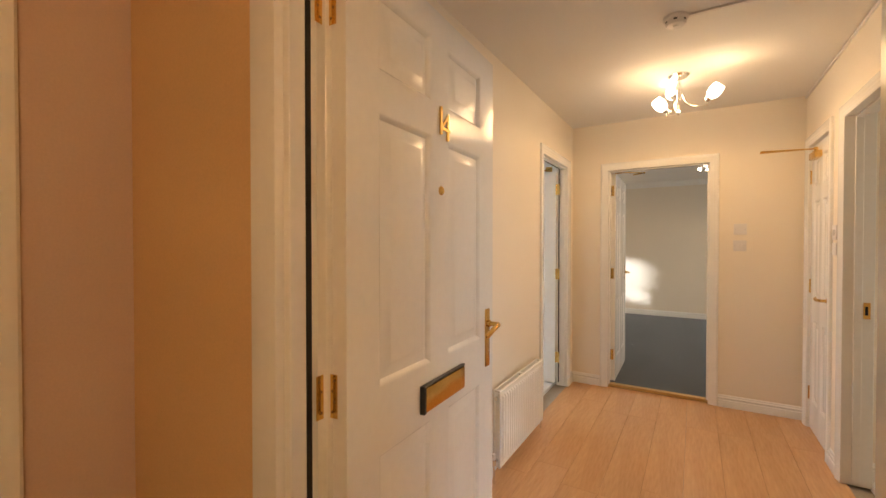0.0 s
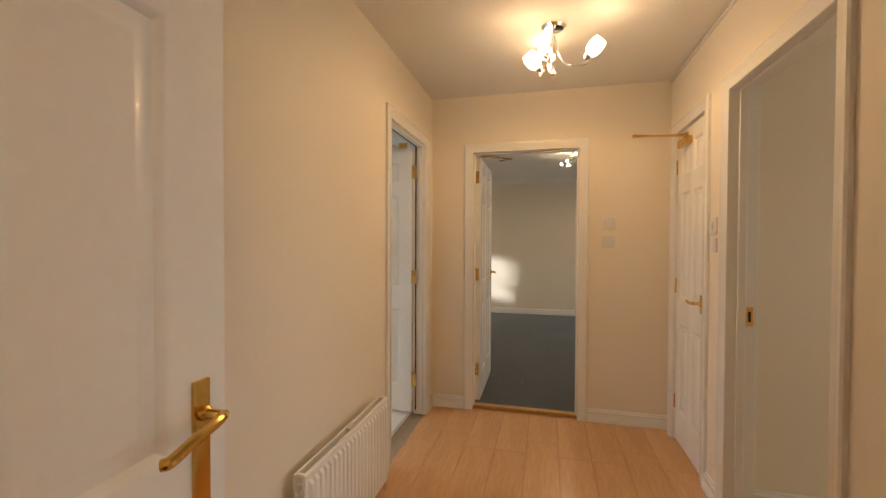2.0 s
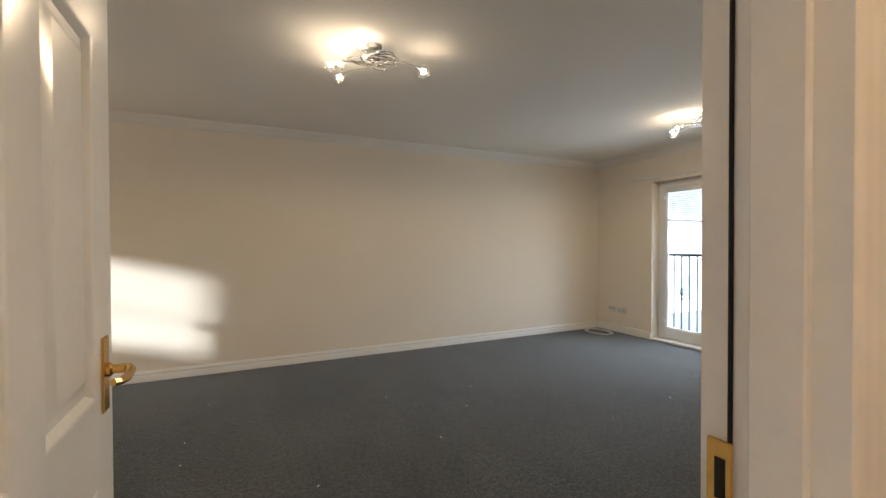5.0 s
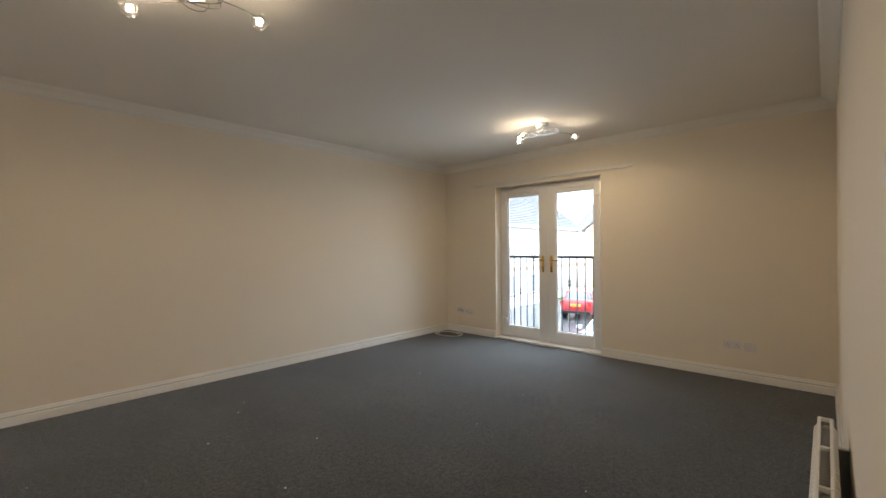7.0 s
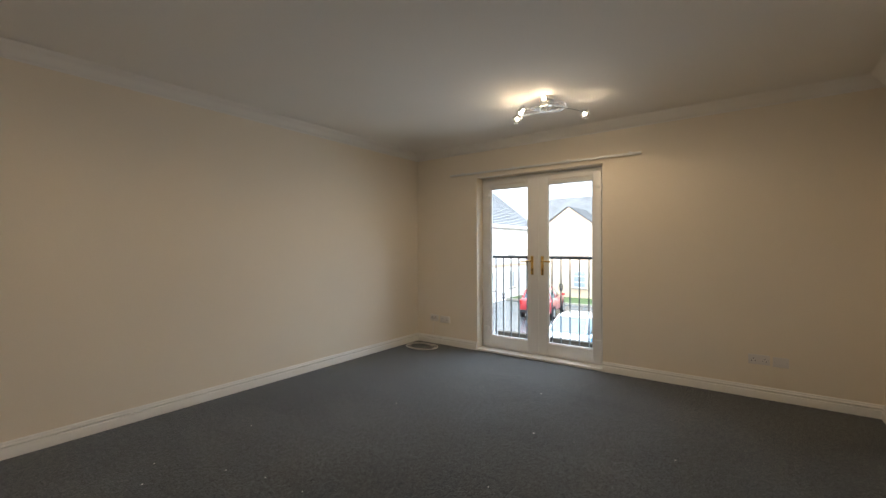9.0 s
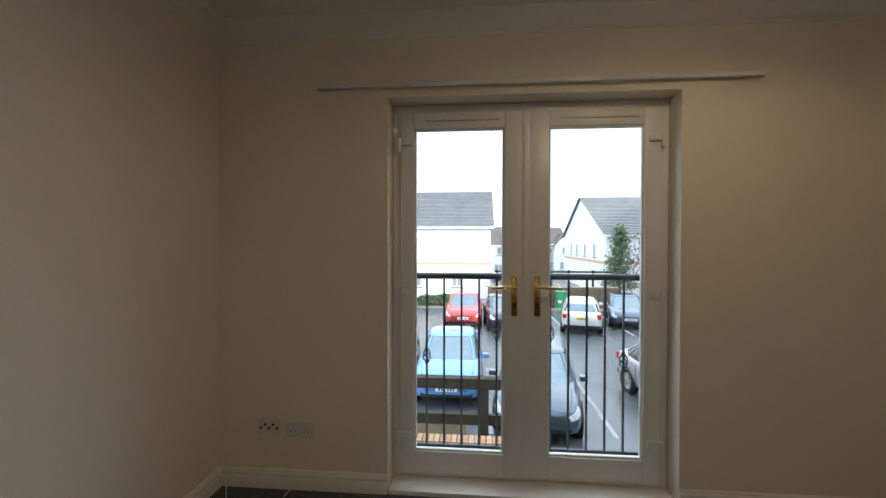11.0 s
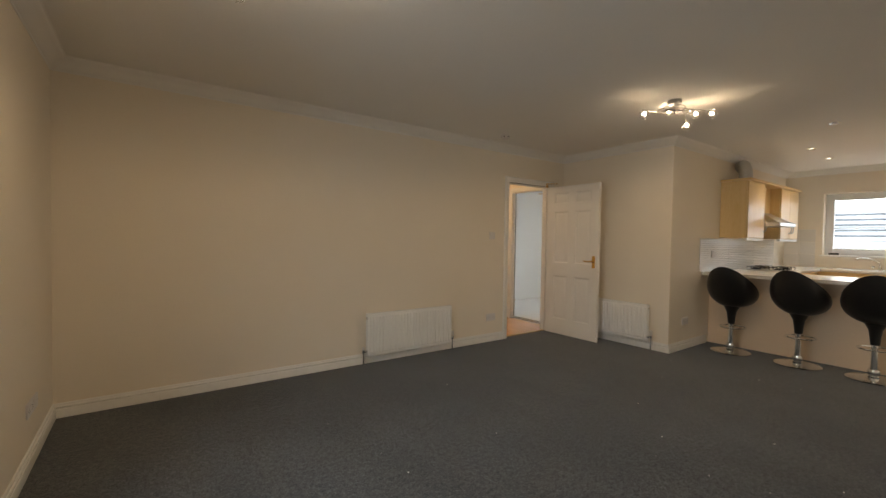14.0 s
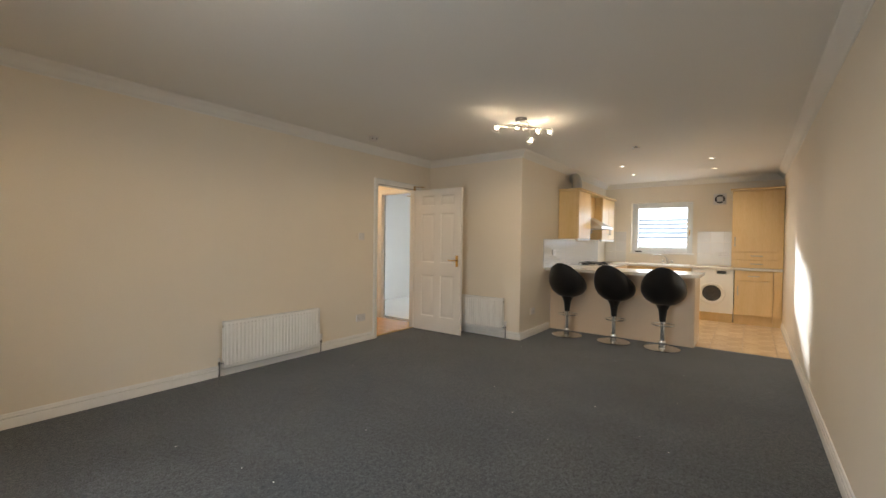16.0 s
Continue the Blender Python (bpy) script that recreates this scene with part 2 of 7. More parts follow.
def curve_pts(ctrl, steps=10):
    """Catmull-Rom points through the given ones."""
    c = [Vector(p) for p in ctrl]
    c = [2 * c[0] - c[1]] + c + [2 * c[-1] - c[-2]]
    out = []
    for i in range(1, len(c) - 2):
        for k in range(steps):
            t = k / steps
            out.append(0.5 * (2 * c[i] + (c[i + 1] - c[i - 1]) * t + (2 * c[i - 1] - 5 * c[i] + 4 * c[i + 1] - c[i + 2]) * t * t
                              + (3 * c[i] - c[i - 1] - 3 * c[i + 1] + c[i + 2]) * t ** 3))
    out.append(c[-2])
    return out


def smooth(ob, angle=35):
    for p in ob.data.polygons:
        p.use_smooth = True
    ob.data.set_sharp_from_angle(angle=radians(angle))
    return ob


def part(name, bm, mat, parent=None, label="", shade=True):
    """Links a bmesh as one mesh object, under a thing or a part."""
    data = bpy.data.meshes.new(name)
    bm.to_mesh(data)
    bm.free()
    data.materials.append(mat)
    ob = new(name, data)
    if shade:
        smooth(ob)
    if parent is not None:
        ob.parent = parent
    if label:
        tagged(ob, label)
    return ob


def thing(name, label, category, m=None, group="", kind=""):
    ob = new(name)
    ob.empty_display_size = 0.1
    if m is not None:
        ob.matrix_world = m
    return tagged(ob, label, category, group, kind)


def setting(name, bm, mat, label="", category="", shade=False):
    return tagged(part(name, bm, mat, None, "", shade), label, category, "", "structure")


def wall(name, axis, lo, hi, a0, a1, z0, z1, holes, mat, label):
    """A wall lo..hi thick across the axis, from a0 to a1 along the other, with holes (a0, a1, z0, z1) through it."""
    bm = bmesh.new()

    def piece(p0, p1, q0, q1):
        if p1 - p0 > 1e-4 and q1 - q0 > 1e-4:
            if axis == "x":
                box(bm, lo, hi, p0, p1, q0, q1)
            else:
                box(bm, p0, p1, lo, hi, q0, q1)

    at = a0
    for h0, h1, hz0, hz1 in sorted(holes):
        piece(at, h0, z0, z1)
        piece(h0, h1, z0, hz0)
        piece(h0, h1, hz1, z1)
        at = h1
    piece(at, a1, z0, z1)
    return setting(name, bm, mat, label, "wall")


def sweep_loop(name, poly, profile, mat, label, category):
    """A moulding that runs round a room: profile points (inward, z), poly counter-clockwise and square-cornered."""
    bm = bmesh.new()
    n = len(poly)
    rings = []
    for d, z in profile:
        ring = []
        for i in range(n):
            p, a, b = Vector(poly[i]), Vector(poly[i - 1]), Vector(poly[(i + 1) % n])
            e1, e2 = (p - a).normalized(), (b - p).normalized()
            n1, n2 = Vector((-e1.y, e1.x)), Vector((-e2.y, e2.x))
            q = p + d * (n1 + n2)
            ring.append(bm.verts.new((q.x, q.y, z)))
        rings.append(ring)
    for a, b in zip(rings, rings[1:]):
        for i in range(n):
            bm.faces.new((a[i], a[(i + 1) % n], b[(i + 1) % n], b[i]))
    bmesh.ops.recalc_face_normals(bm, faces=bm.faces[:])
    return setting(name, bm, mat, label, category, True)


def sweep_straight(bm, p, q, inward, profile):
    """A moulding from p to q (x, y); profile points (out, z); inward is the unit way out of the wall."""
    d = Vector(inward)
    a = [bm.verts.new((p[0] + d.x * o, p[1] + d.y * o, z)) for o, z in profile]
    b = [bm.verts.new((q[0] + d.x * o, q[1] + d.y * o, z)) for o, z in profile]
    n = len(profile)
    for i in range(n):
        bm.faces.new((a[i], a[(i + 1) % n], b[(i + 1) % n], b[i]))
    bm.faces.new(a)
    bm.faces.new(b[::-1])


SKIRT = [(0, 0), (0.019, 0), (0.019, 0.054), (0.017, 0.058), (0.010, 0.060), (0.010, 0.066), (0.016, 0.069), (0.017, 0.076), (0.014, 0.081), (0.008, 0.083), (0.008, 0.090), (0.004, 0.096), (0.0, 0.098)]


def skirting(name, runs, base=0.0):
    bm = bmesh.new()
    for p, q, way in runs:
        sweep_straight(bm, p, q, way, [(o, z + base) for o, z in SKIRT])
    bmesh.ops.recalc_face_normals(bm, faces=bm.faces[:])
    return setting(name, bm, GLOSS, "white gloss torus skirting board along the wall", "baseboard", True)


ARCH = [(0.0, 0.0), (0.010, 0.0), (0.013, 0.006), (0.013, 0.020), (0.016, 0.026), (0.016, 0.036), (0.021, 0.044), (0.021, 0.060), (0.015, 0.068), (0.0, 0.068)]


def architrave(name, axis, face, out, a0, a1, top):
    """A mitred frame moulding round an opening a0..a1, top, on a wall face; out is +1 or -1 along the axis."""
    bm = bmesh.new()
    rings = []
    for o, w in ARCH:
        pts = [(a0 - w, HALL_Z), (a0 - w, top + w), (a1 + w, top + w), (a1 + w, HALL_Z)]
        rings.append([bm.verts.new((face + out * o, a, z) if axis == "x" else (a, face + out * o, z)) for a, z in pts])
    for r, s in zip(rings, rings[1:]):
        for i in range(3):
            bm.faces.new((r[i], r[i + 1], s[i + 1], s[i]))
    bmesh.ops.recalc_face_normals(bm, faces=bm.faces[:])
    ob = setting(name, bm, GLOSS, "white gloss moulded architrave round a doorway", "trim", True)
    return ob


def lining(name, axis, lo, hi, a0, a1, top, stop_at=None, thick=0.03, seal=None):
    """A door lining inside an opening, with a stop."""
    bm = bmesh.new()

    def put(p0, p1, z0, z1, l, h):
        if axis == "x":
            soft_box(bm, l, h, p0, p1, z0, z1, 0.002, 1)
        else:
            soft_box(bm, p0, p1, l, h, z0, z1, 0.002, 1)

    put(a0 - thick, a0, HALL_Z, top + thick, lo - 0.002, hi + 0.002)
    put(a1, a1 + thick, HALL_Z, top + thick, lo - 0.002, hi + 0.002)
    put(a0, a1, top, top + thick, lo - 0.002, hi + 0.002)
    if stop_at is not None:
        s0, s1 = stop_at
        put(a0, a0 + 0.012, 0, top - 0.012, s0, s1)
        put(a1 - 0.012, a1, 0, top - 0.012, s0, s1)
        put(a0, a1, top - 0.012, top, s0, s1)
    ob = setting(name, bm, GLOSS, "white gloss door lining with a stop", "trim", True)
    if seal is not None:
        bm = bmesh.new()
        s0, s1 = seal
        put(a0, a0 + 0.004, 0.01, top - 0.004, s0, s1)
        put(a1 - 0.004, a1, 0.01, top - 0.004, s0, s1)
        put(a0, a1, top - 0.004, top, s0, s1)
        part("smoke_seal", bm, DARK, ob, "black smoke seal strip")
    return ob


def door_face(bm, w, h, y, sign, xs, zs):
    """One moulded face of a six-panel door: nested sunk borders and a raised field in each panel."""
    cols = [0.0] + [v for p in xs for v in p] + [w]
    rows = [0.0] + [v for p in zs for v in p] + [h]

    def quad(pts):
        vs = [bm.verts.new(p) for p in pts]
        bm.faces.new(vs if sign < 0 else vs[::-1])

    for i in range(len(cols) - 1):
        for j in range(len(rows) - 1):
            x0, x1, z0, z1 = cols[i], cols[i + 1], rows[j], rows[j + 1]
            if i % 2 == 1 and j % 2 == 1:
                rects = []
                for inset, depth in ((0.0, 0.0), (0.007, 0.004), (0.015, 0.0135), (0.026, 0.0135), (0.050, 0.003), (0.055, 0.0025)):
                    yy = y - sign * depth
                    rects.append([(x0 + inset, yy, z0 + inset), (x1 - inset, yy, z0 + inset), (x1 - inset, yy, z1 - inset), (x0 + inset, yy, z1 - inset)])
                for a, b in zip(rects, rects[1:]):
                    for k in range(4):
                        quad([a[k], a[(k + 1) % 4], b[(k + 1) % 4], b[k]])
                quad(rects[-1])
            else:
                quad([(x0, y, z0), (x1, y, z0), (x1, y, z1), (x0, y, z1)])


def door_leaf_mesh(w, h=1.98, t=0.042):
    stile, mid = 0.105 * w / 0.76, 0.095 * w / 0.76
    pw = (w - 2 * stile - mid) / 2
    xs = [(stile, stile + pw), (stile + pw + mid, w - stile)]
    zs = [(0.20, 0.785), (0.955, 1.645), (1.745, h - 0.085)]
    bm = bmesh.new()
    door_face(bm, w, h, 0.0, -1, xs, zs)
    door_face(bm, w, h, t, 1, xs, zs)
    for pts in (((0, 0, 0), (0, t, 0), (0, t, h), (0, 0, h)), ((w, 0, 0), (w, 0, h), (w, t, h), (w, t, 0)),
                ((0, 0, h), (0, t, h), (w, t, h), (w, 0, h)), ((0, 0, 0), (w, 0, 0), (w, t, 0), (0, t, 0))):
        bm.faces.new([bm.verts.new(p) for p in pts])
    bmesh.ops.remove_doubles(bm, verts=bm.verts[:], dist=0.0002)
    bmesh.ops.recalc_face_normals(bm, faces=bm.faces[:])
    return bm


def lever_handle(bm, x, y, z, out, way, plate_h=0.15, plate_w=0.04):
    """A lever on a back plate, on a door face at y that looks to out (-1 or 1); way is the lever's side along x."""
    f = y + out * 0.004
    tmp = bmesh.new()
    box(tmp, x - plate_w / 2, x + plate_w / 2, min(y, f) - 0.001, max(y, f) + 0.001, z - plate_h * 0.55, z + plate_h * 0.45)
    bmesh.ops.bevel(tmp, geom=tmp.edges[:], offset=0.0018, segments=2, affect="EDGES")
    merge(bm, tmp)
    lathe(bm, [(0.014, 0), (0.014, 0.008), (0.009, 0.012), (0.009, 0.04)], 14, Matrix.Translation((x, f, z)) @ Matrix.Rotation(radians(-90 * out), 4, "X"))
    pts = curve_pts([(x, f + out * 0.036, z), (x + way * 0.02, f + out * 0.044, z), (x + way * 0.06, f + out * 0.046, z - 0.003),
                     (x + way * 0.10, f + out * 0.044, z + 0.001), (x + way * 0.118, f + out * 0.036, z + 0.004)], 5)
    tube(bm, pts, [0.0095 - 0.003 * i / len(pts) for i in range(len(pts))], 10)


def butt_hinge(bm, at, along, face, height=0.10, leaf=0.032):
    """A brass butt hinge: knuckles and two leaves; along and face are unit ways of the two leaves."""
    p = Vector(at)
    for k in range(5):
        lathe(bm, [(0.0065, 0), (0.0065, height / 5 - 0.0012)], 10, Matrix.Translation(p + Vector((0, 0, -height / 2 + k * height / 5))))
    for way in (along, face):
        d = Vector(way)
        s = Vector((-d.y, d.x, 0)) * 0.0009
        c = p + d * leaf / 2
        tmp = bmesh.new()
        v = []
        for e, w2, zz in ((-1, -1, -1), (1, -1, -1), (1, 1, -1), (-1, 1, -1), (-1, -1, 1), (1, -1, 1), (1, 1, 1), (-1, 1, 1)):
            v.append(tmp.verts.new(c + d * e * leaf / 2 + s * w2 + Vector((0, 0, zz * height / 2))))
        for f in ((3, 2, 1, 0), (4, 5, 6, 7), (0, 1, 5, 4), (1, 2, 6, 5), (2, 3, 7, 6), (3, 0, 4, 7)):
            tmp.faces.new([v[i] for i in f])
        merge(bm, tmp)


def hinge_screws(at, along, face, height=0.10, leaf=0.032):
    """Countersunk screw heads on both leaves of a butt hinge."""
    bm = bmesh.new()
    for way in (along, face):
        d = Vector(way)
        s = Vector((-d.y, d.x, 0))
        for zz, f in ((-0.36, 0.55), (-0.12, 0.75), (0.12, 0.55), (0.36, 0.75)):
            c = Vector(at) + d * leaf * f + Vector((0, 0, zz * height))
            m = Matrix.Translation(c) @ s.to_track_quat("Z", "Y").to_matrix().to_4x4()
            lathe(bm, [(0.0035, -0.0014), (0.0035, 0.0014)], 8, m)
    return bm


def make_door(name, label, w, m, handles, hinge_side=None, hinge_z=(0.25, 1.03, 1.82), h=1.98, knuckle=0.045, lever_z=1.0, plate_h=0.15):
    """A six-panel door hinged at its origin, running along its x; handles: (x, face, lever way)."""
    d = thing(name, label, "door", m, "", "structure")
    leaf = part("leaf", door_leaf_mesh(w, h), GLOSS, d)
    for x, out, way in handles:
        bm = bmesh.new()
        lever_handle(bm, x, 0.0 if out < 0 else 0.042, lever_z, out, way, plate_h)
        part("door_handle", bm, BRASS, d, "polished brass lever handle")
    if hinge_side is not None:
        side = knuckle if hinge_side else -0.003
        for z in hinge_z:
            bm = bmesh.new()
            butt_hinge(bm, (-0.005, side, z), (0, -1 if hinge_side else 1, 0), (-1, 0, 0))
            hg = part("hinge", bm, BRASS, d, "brass butt hinge")
            part("screws", hinge_screws((-0.005, side, z), (0, -1 if hinge_side else 1, 0), (-1, 0, 0)), OLD_BRASS, hg, "dull screw heads")
    return d

# ---- large structure ----
CEILING = 2.44
LANDING_PAINT = material("landing_paint", (0.74, 0.49, 0.25), 0.7, vary=0.06, scale=1.2, bump=0.15, bump_scale=140)
LANDING_PINK = material("landing_pink_paint", (0.66, 0.50, 0.41), 0.7, vary=0.06, scale=1.2, bump=0.15, bump_scale=140)
wall("wall_hall_left", "x", 0.21, 0.30, 0.22, 3.60, 0, CEILING, [(2.645, 3.43, 0, 2.06)], PAINT, "warm magnolia painted hall wall")
wall("wall_hall_right", "x", 2.04, 2.16, 0.22, 3.60, 0, CEILING,
     [(2.905, 3.50, 0, 2.06), (1.84, 2.655, 0, 2.06), (0.72, 1.54, 0, 2.06)], PAINT, "warm magnolia painted hall wall with doorways")
wall("wall_south", "y", 3.60, 3.72, 0.18, 5.70, 0, CEILING, [(0.603, 1.455, 0, 2.03)], PAINT, "magnolia painted wall between hall and living room")
wall("wall_front", "y", 0.10, 0.22, -2.4, 4.3, 0, CEILING, [(0.545, 1.58, 0, 2.12)], PAINT, "painted entrance wall with the flat's doorway")
wall("wall_landing_front", "y", 0.08, 0.10, -2.4, 4.3, 0, CEILING, [(0.545, 1.58, 0, 2.12)], LANDING_PAINT, "orange-beige painted landing wall round the entrance")
wall("wall_living_west", "x", 0.23, 0.35, 3.72, 5.23, 0, CEILING, [], PAINT, "magnolia painted wall behind the open door")
wall("wall_kitchen_south", "y", 5.11, 5.23, -3.72, 0.23, 0, CEILING, [], PAINT, "magnolia painted kitchen wall")
wall("wall_kitchen_end", "x", -3.78, -3.50, 5.23, 8.14, 0, CEILING, [(5.72, 6.76, 1.10, 2.06)], PAINT, "magnolia painted kitchen wall with a window")
wall("wall_north", "y", 8.02, 8.14, -3.50, 5.98, 0, CEILING, [], PAINT, "long magnolia painted living room wall")
wall("wall_window", "x", 5.70, 5.985, 3.60, 8.02, 0, CEILING, [(5.655, 7.105, 0, 2.05)], PAINT, "magnolia painted wall with french doors")

ROOM = [(0.35, 3.72), (5.70, 3.72), (5.70, 8.02), (-3.50, 8.02), (-3.50, 5.23), (0.35, 5.23)]
COVE = [(0.0, 2.352), (0.004, 2.352), (0.006, 2.362), (0.018, 2.368), (0.030, 2.382), (0.048, 2.405), (0.070, 2.418), (0.080, 2.424), (0.086, 2.434), (0.092, 2.436), (0.092, 2.441)]
sweep_loop("trim_coving", ROOM, COVE, CEIL, "white plaster coving round the ceiling", "trim")


def slab(name, x0, x1, y0, y1, z0, z1, mat, label, category):
    bm = bmesh.new()
    box(bm, x0, x1, y0, y1, z0, z1)
    return setting(name, bm, mat, label, category)


slab("floor_hall", 0.18, 2.16, 0.15, 3.66, -0.14, -0.034, GROUT, "subfloor under beech laminate", "floor")
slab("floor_living", -0.78, 5.84, 3.66, 8.05, -0.14, 0.0, CARPET, "worn charcoal grey fitted carpet", "carpet")
slab("floor_kitchen", -3.78, -0.78, 5.11, 8.14, -0.14, -0.006, GROUT, "grouted bed of peach floor tiles", "floor")
slab("floor_rooms_right", 2.16, 4.3, 0.15, 3.60, -0.14, -0.004, WHITE_WALL, "pale floor of the side rooms", "floor")
slab("floor_room_left", -2.4, 0.18, 0.15, 3.66, -0.14, -0.004, WHITE_WALL, "pale floor of the side room", "floor")
slab("floor_landing", -2.4, 4.3, -2.2, 0.15, -0.14, 0.0, STAIR_CARPET, "dark brown carpet of the common landing", "carpet")
slab("ceiling_living", -3.78, 5.98, 3.66, 8.14, CEILING, 2.62, CEIL, "white painted ceiling", "ceiling")
slab("ceiling_hall", -2.5, 4.4, -2.3, 3.66, CEILING, 2.62, CEIL, "white painted ceiling", "ceiling")
# unseen block over the flat, added to shut out sky and shade the street side
slab("shade_block", -3.9, 6.05, -2.4, 8.2, 2.62, 5.6, WHITE_WALL, "unseen block above the flat that shades the street side", "wall")

# side rooms and landing, closed with plain walls; unseen openings added for light
wall("wall_room_left_west", "x", -2.5, -2.4, -2.2, 3.72, 0, CEILING, [(2.45, 3.45, 0.5, 2.2)], WHITE_WALL, "white wall of the side room with an added daylight opening")
wall("wall_room_left_north", "y", 3.60, 3.72, -2.4, 0.18, 0, CEILING, [], WHITE_WALL, "white wall of the side room")
wall("wall_room_left_south", "y", 1.30, 1.40, -2.4, 0.18, 0, CEILING, [], WHITE_WALL, "white wall of the side room")
wall("wall_room_right_east", "x", 4.2, 4.3, -2.2, 3.60, 0, CEILING, [(0.4, 1.5, 0.6, 2.2), (2.0, 2.45, 1.2, 2.1)], WHITE_WALL, "white wall of the side rooms")
opening_lamp("window_light_living", (5.775, 6.38, 1.03), (2.775, 6.38, 0.80), 1.30, 1.72, 5.5, spread=130)
opening_lamp("window_light_kitchen", (-3.60, 6.24, 1.58), (0.0, 6.24, 1.0), 0.82, 0.74, 1.2)
# fill lamps at unseen openings, added to brighten the right-hand doorways
opening_lamp("fill_light_bedroom", (4.19, 0.95, 1.4), (2.0, 0.95, 1.2), 1.1, 1.6, 1.5, (1.0, 0.93, 0.82))
opening_lamp("fill_light_bath", (4.19, 2.22, 1.65), (2.0, 2.22, 1.2), 0.45, 0.9, 2.2, (1.0, 0.87, 0.68))
wall("wall_bath_north", "y", 2.70, 2.80, 2.16, 4.2, 0, CEILING, [], PAINT, "cream painted bathroom wall")
wall("wall_bath_south", "y", 1.60, 1.70, 2.16, 4.2, 0, CEILING, [], PAINT, "cream painted partition wall")
wall("wall_landing_back", "y", -2.3, -2.2, -2.4, 4.3, 0, CEILING, [], PAINT, "painted landing wall")
wall("wall_landing_left", "x", -0.27, -0.15, -2.2, 0.08, 0, CEILING, [(-1.12, -0.24, 0, 2.04)], LANDING_PINK, "pale painted landing wall beside the entrance")
wall("wall_landing_right", "x", 2.60, 2.70, -2.2, 0.08, 0, CEILING, [], PAINT, "painted landing wall")

# skirting boards
skirting("baseboard_hall", [((0.30, 2.605), (0.30, 0.22), (1, 0)), ((0.30, 3.60), (0.30, 3.47), (1, 0)), ((0.30, 3.60), (0.564, 3.60), (0, -1)),
                            ((1.494, 3.60), (2.04, 3.60), (0, -1)), ((2.04, 2.69), (2.04, 2.866), (-1, 0)), ((2.04, 1.58), (2.04, 1.80), (-1, 0)),
                            ((2.04, 0.22), (2.04, 0.68), (-1, 0))], HALL_Z)
skirting("baseboard_living", [((1.494, 3.72), (5.70, 3.72), (0, 1)), ((5.70, 3.72), (5.70, 5.655), (-1, 0)), ((5.70, 7.105), (5.70, 8.02), (-1, 0)),
                              ((5.70, 8.02), (-2.9, 8.02), (0, -1)), ((0.35, 3.72), (0.35, 5.23), (1, 0)), ((0.366, 5.23), (-0.60, 5.23), (0, 1)),
                              ((0.35, 3.72), (0.565, 3.72), (0, 1))])
skirting("baseboard_bath", [((2.16, 2.70), (4.2, 2.70), (0, -1))])
skirting("baseboard_landing", [((-0.15, 0.08), (0.5, 0.08), (0, -1)), ((-0.15, -2.2), (-0.15, -1.19), (1, 0)), ((-0.15, -0.17), (-0.15, 0.08), (1, 0))])

# door frames
architrave("trim_hall_end", "y", 3.60, -1, 0.633, 1.425, 2.0)
architrave("trim_living_door", "y", 3.72, 1, 0.633, 1.425, 2.0)
lining("trim_lining_end", "y", 3.60, 3.72, 0.633, 1.425, 2.0, (3.62, 3.672), seal=(3.692, 3.698))
architrave("trim_left_door", "x", 0.30, 1, 2.675, 3.40, 2.03)
lining("trim_lining_left", "x", 0.21, 0.30, 2.675, 3.40, 2.03, (0.252, 0.285), seal=(0.222, 0.232))
architrave("trim_cupboard", "x", 2.04, -1, 2.935, 3.47, 2.03)
lining("trim_lining_cupboard", "x", 2.04, 2.16, 2.935, 3.47, 2.03, (2.095, 2.13))
architrave("trim_bath", "x", 2.04, -1, 1.87, 2.625, 2.03)
lining("trim_lining_bath", "x", 2.04, 2.16, 1.87, 2.625, 2.03, (2.075, 2.11))
architrave("trim_bedroom", "x", 2.04, -1, 0.75, 1.51, 2.03)
lining("trim_lining_bedroom", "x", 2.04, 2.16, 0.75, 1.51, 2.03, (2.065, 2.105), seal=(2.124, 2.136))
lining("trim_lining_front", "y", 0.08, 0.22, 0.579, 1.52, 2.06, None, 0.04)
bm = bmesh.new()
box(bm, 0.579, 0.582, 0.120, 0.134, 0.01, 2.05)
part("smoke_seal", bm, DARK, bpy.data.objects["trim_lining_front"], "black smoke seal strip")
bm = bmesh.new()
soft_box(bm, 0.580, 0.612, 0.150, 0.218, 0.005, 2.058, 0.002, 1)
part("door_stop", bm, GLOSS, bpy.data.objects["trim_lining_front"], "cream painted rebate behind the door edge")
architrave("trim_landing_door", "x", -0.15, 1, -1.12, -0.24, 2.04)
bm = bmesh.new()
for x0, x1 in ((0.475, 0.560), (1.555, 1.64)):
    soft_box(bm, x0, x1, 0.055, 0.08, 0, 2.155, 0.004)
soft_box(bm, 0.560, 1.555, 0.055, 0.08, 2.07, 2.155, 0.004)
setting("trim_entrance", bm, GLOSS, "cream painted flat architrave of the entrance", "trim", True)

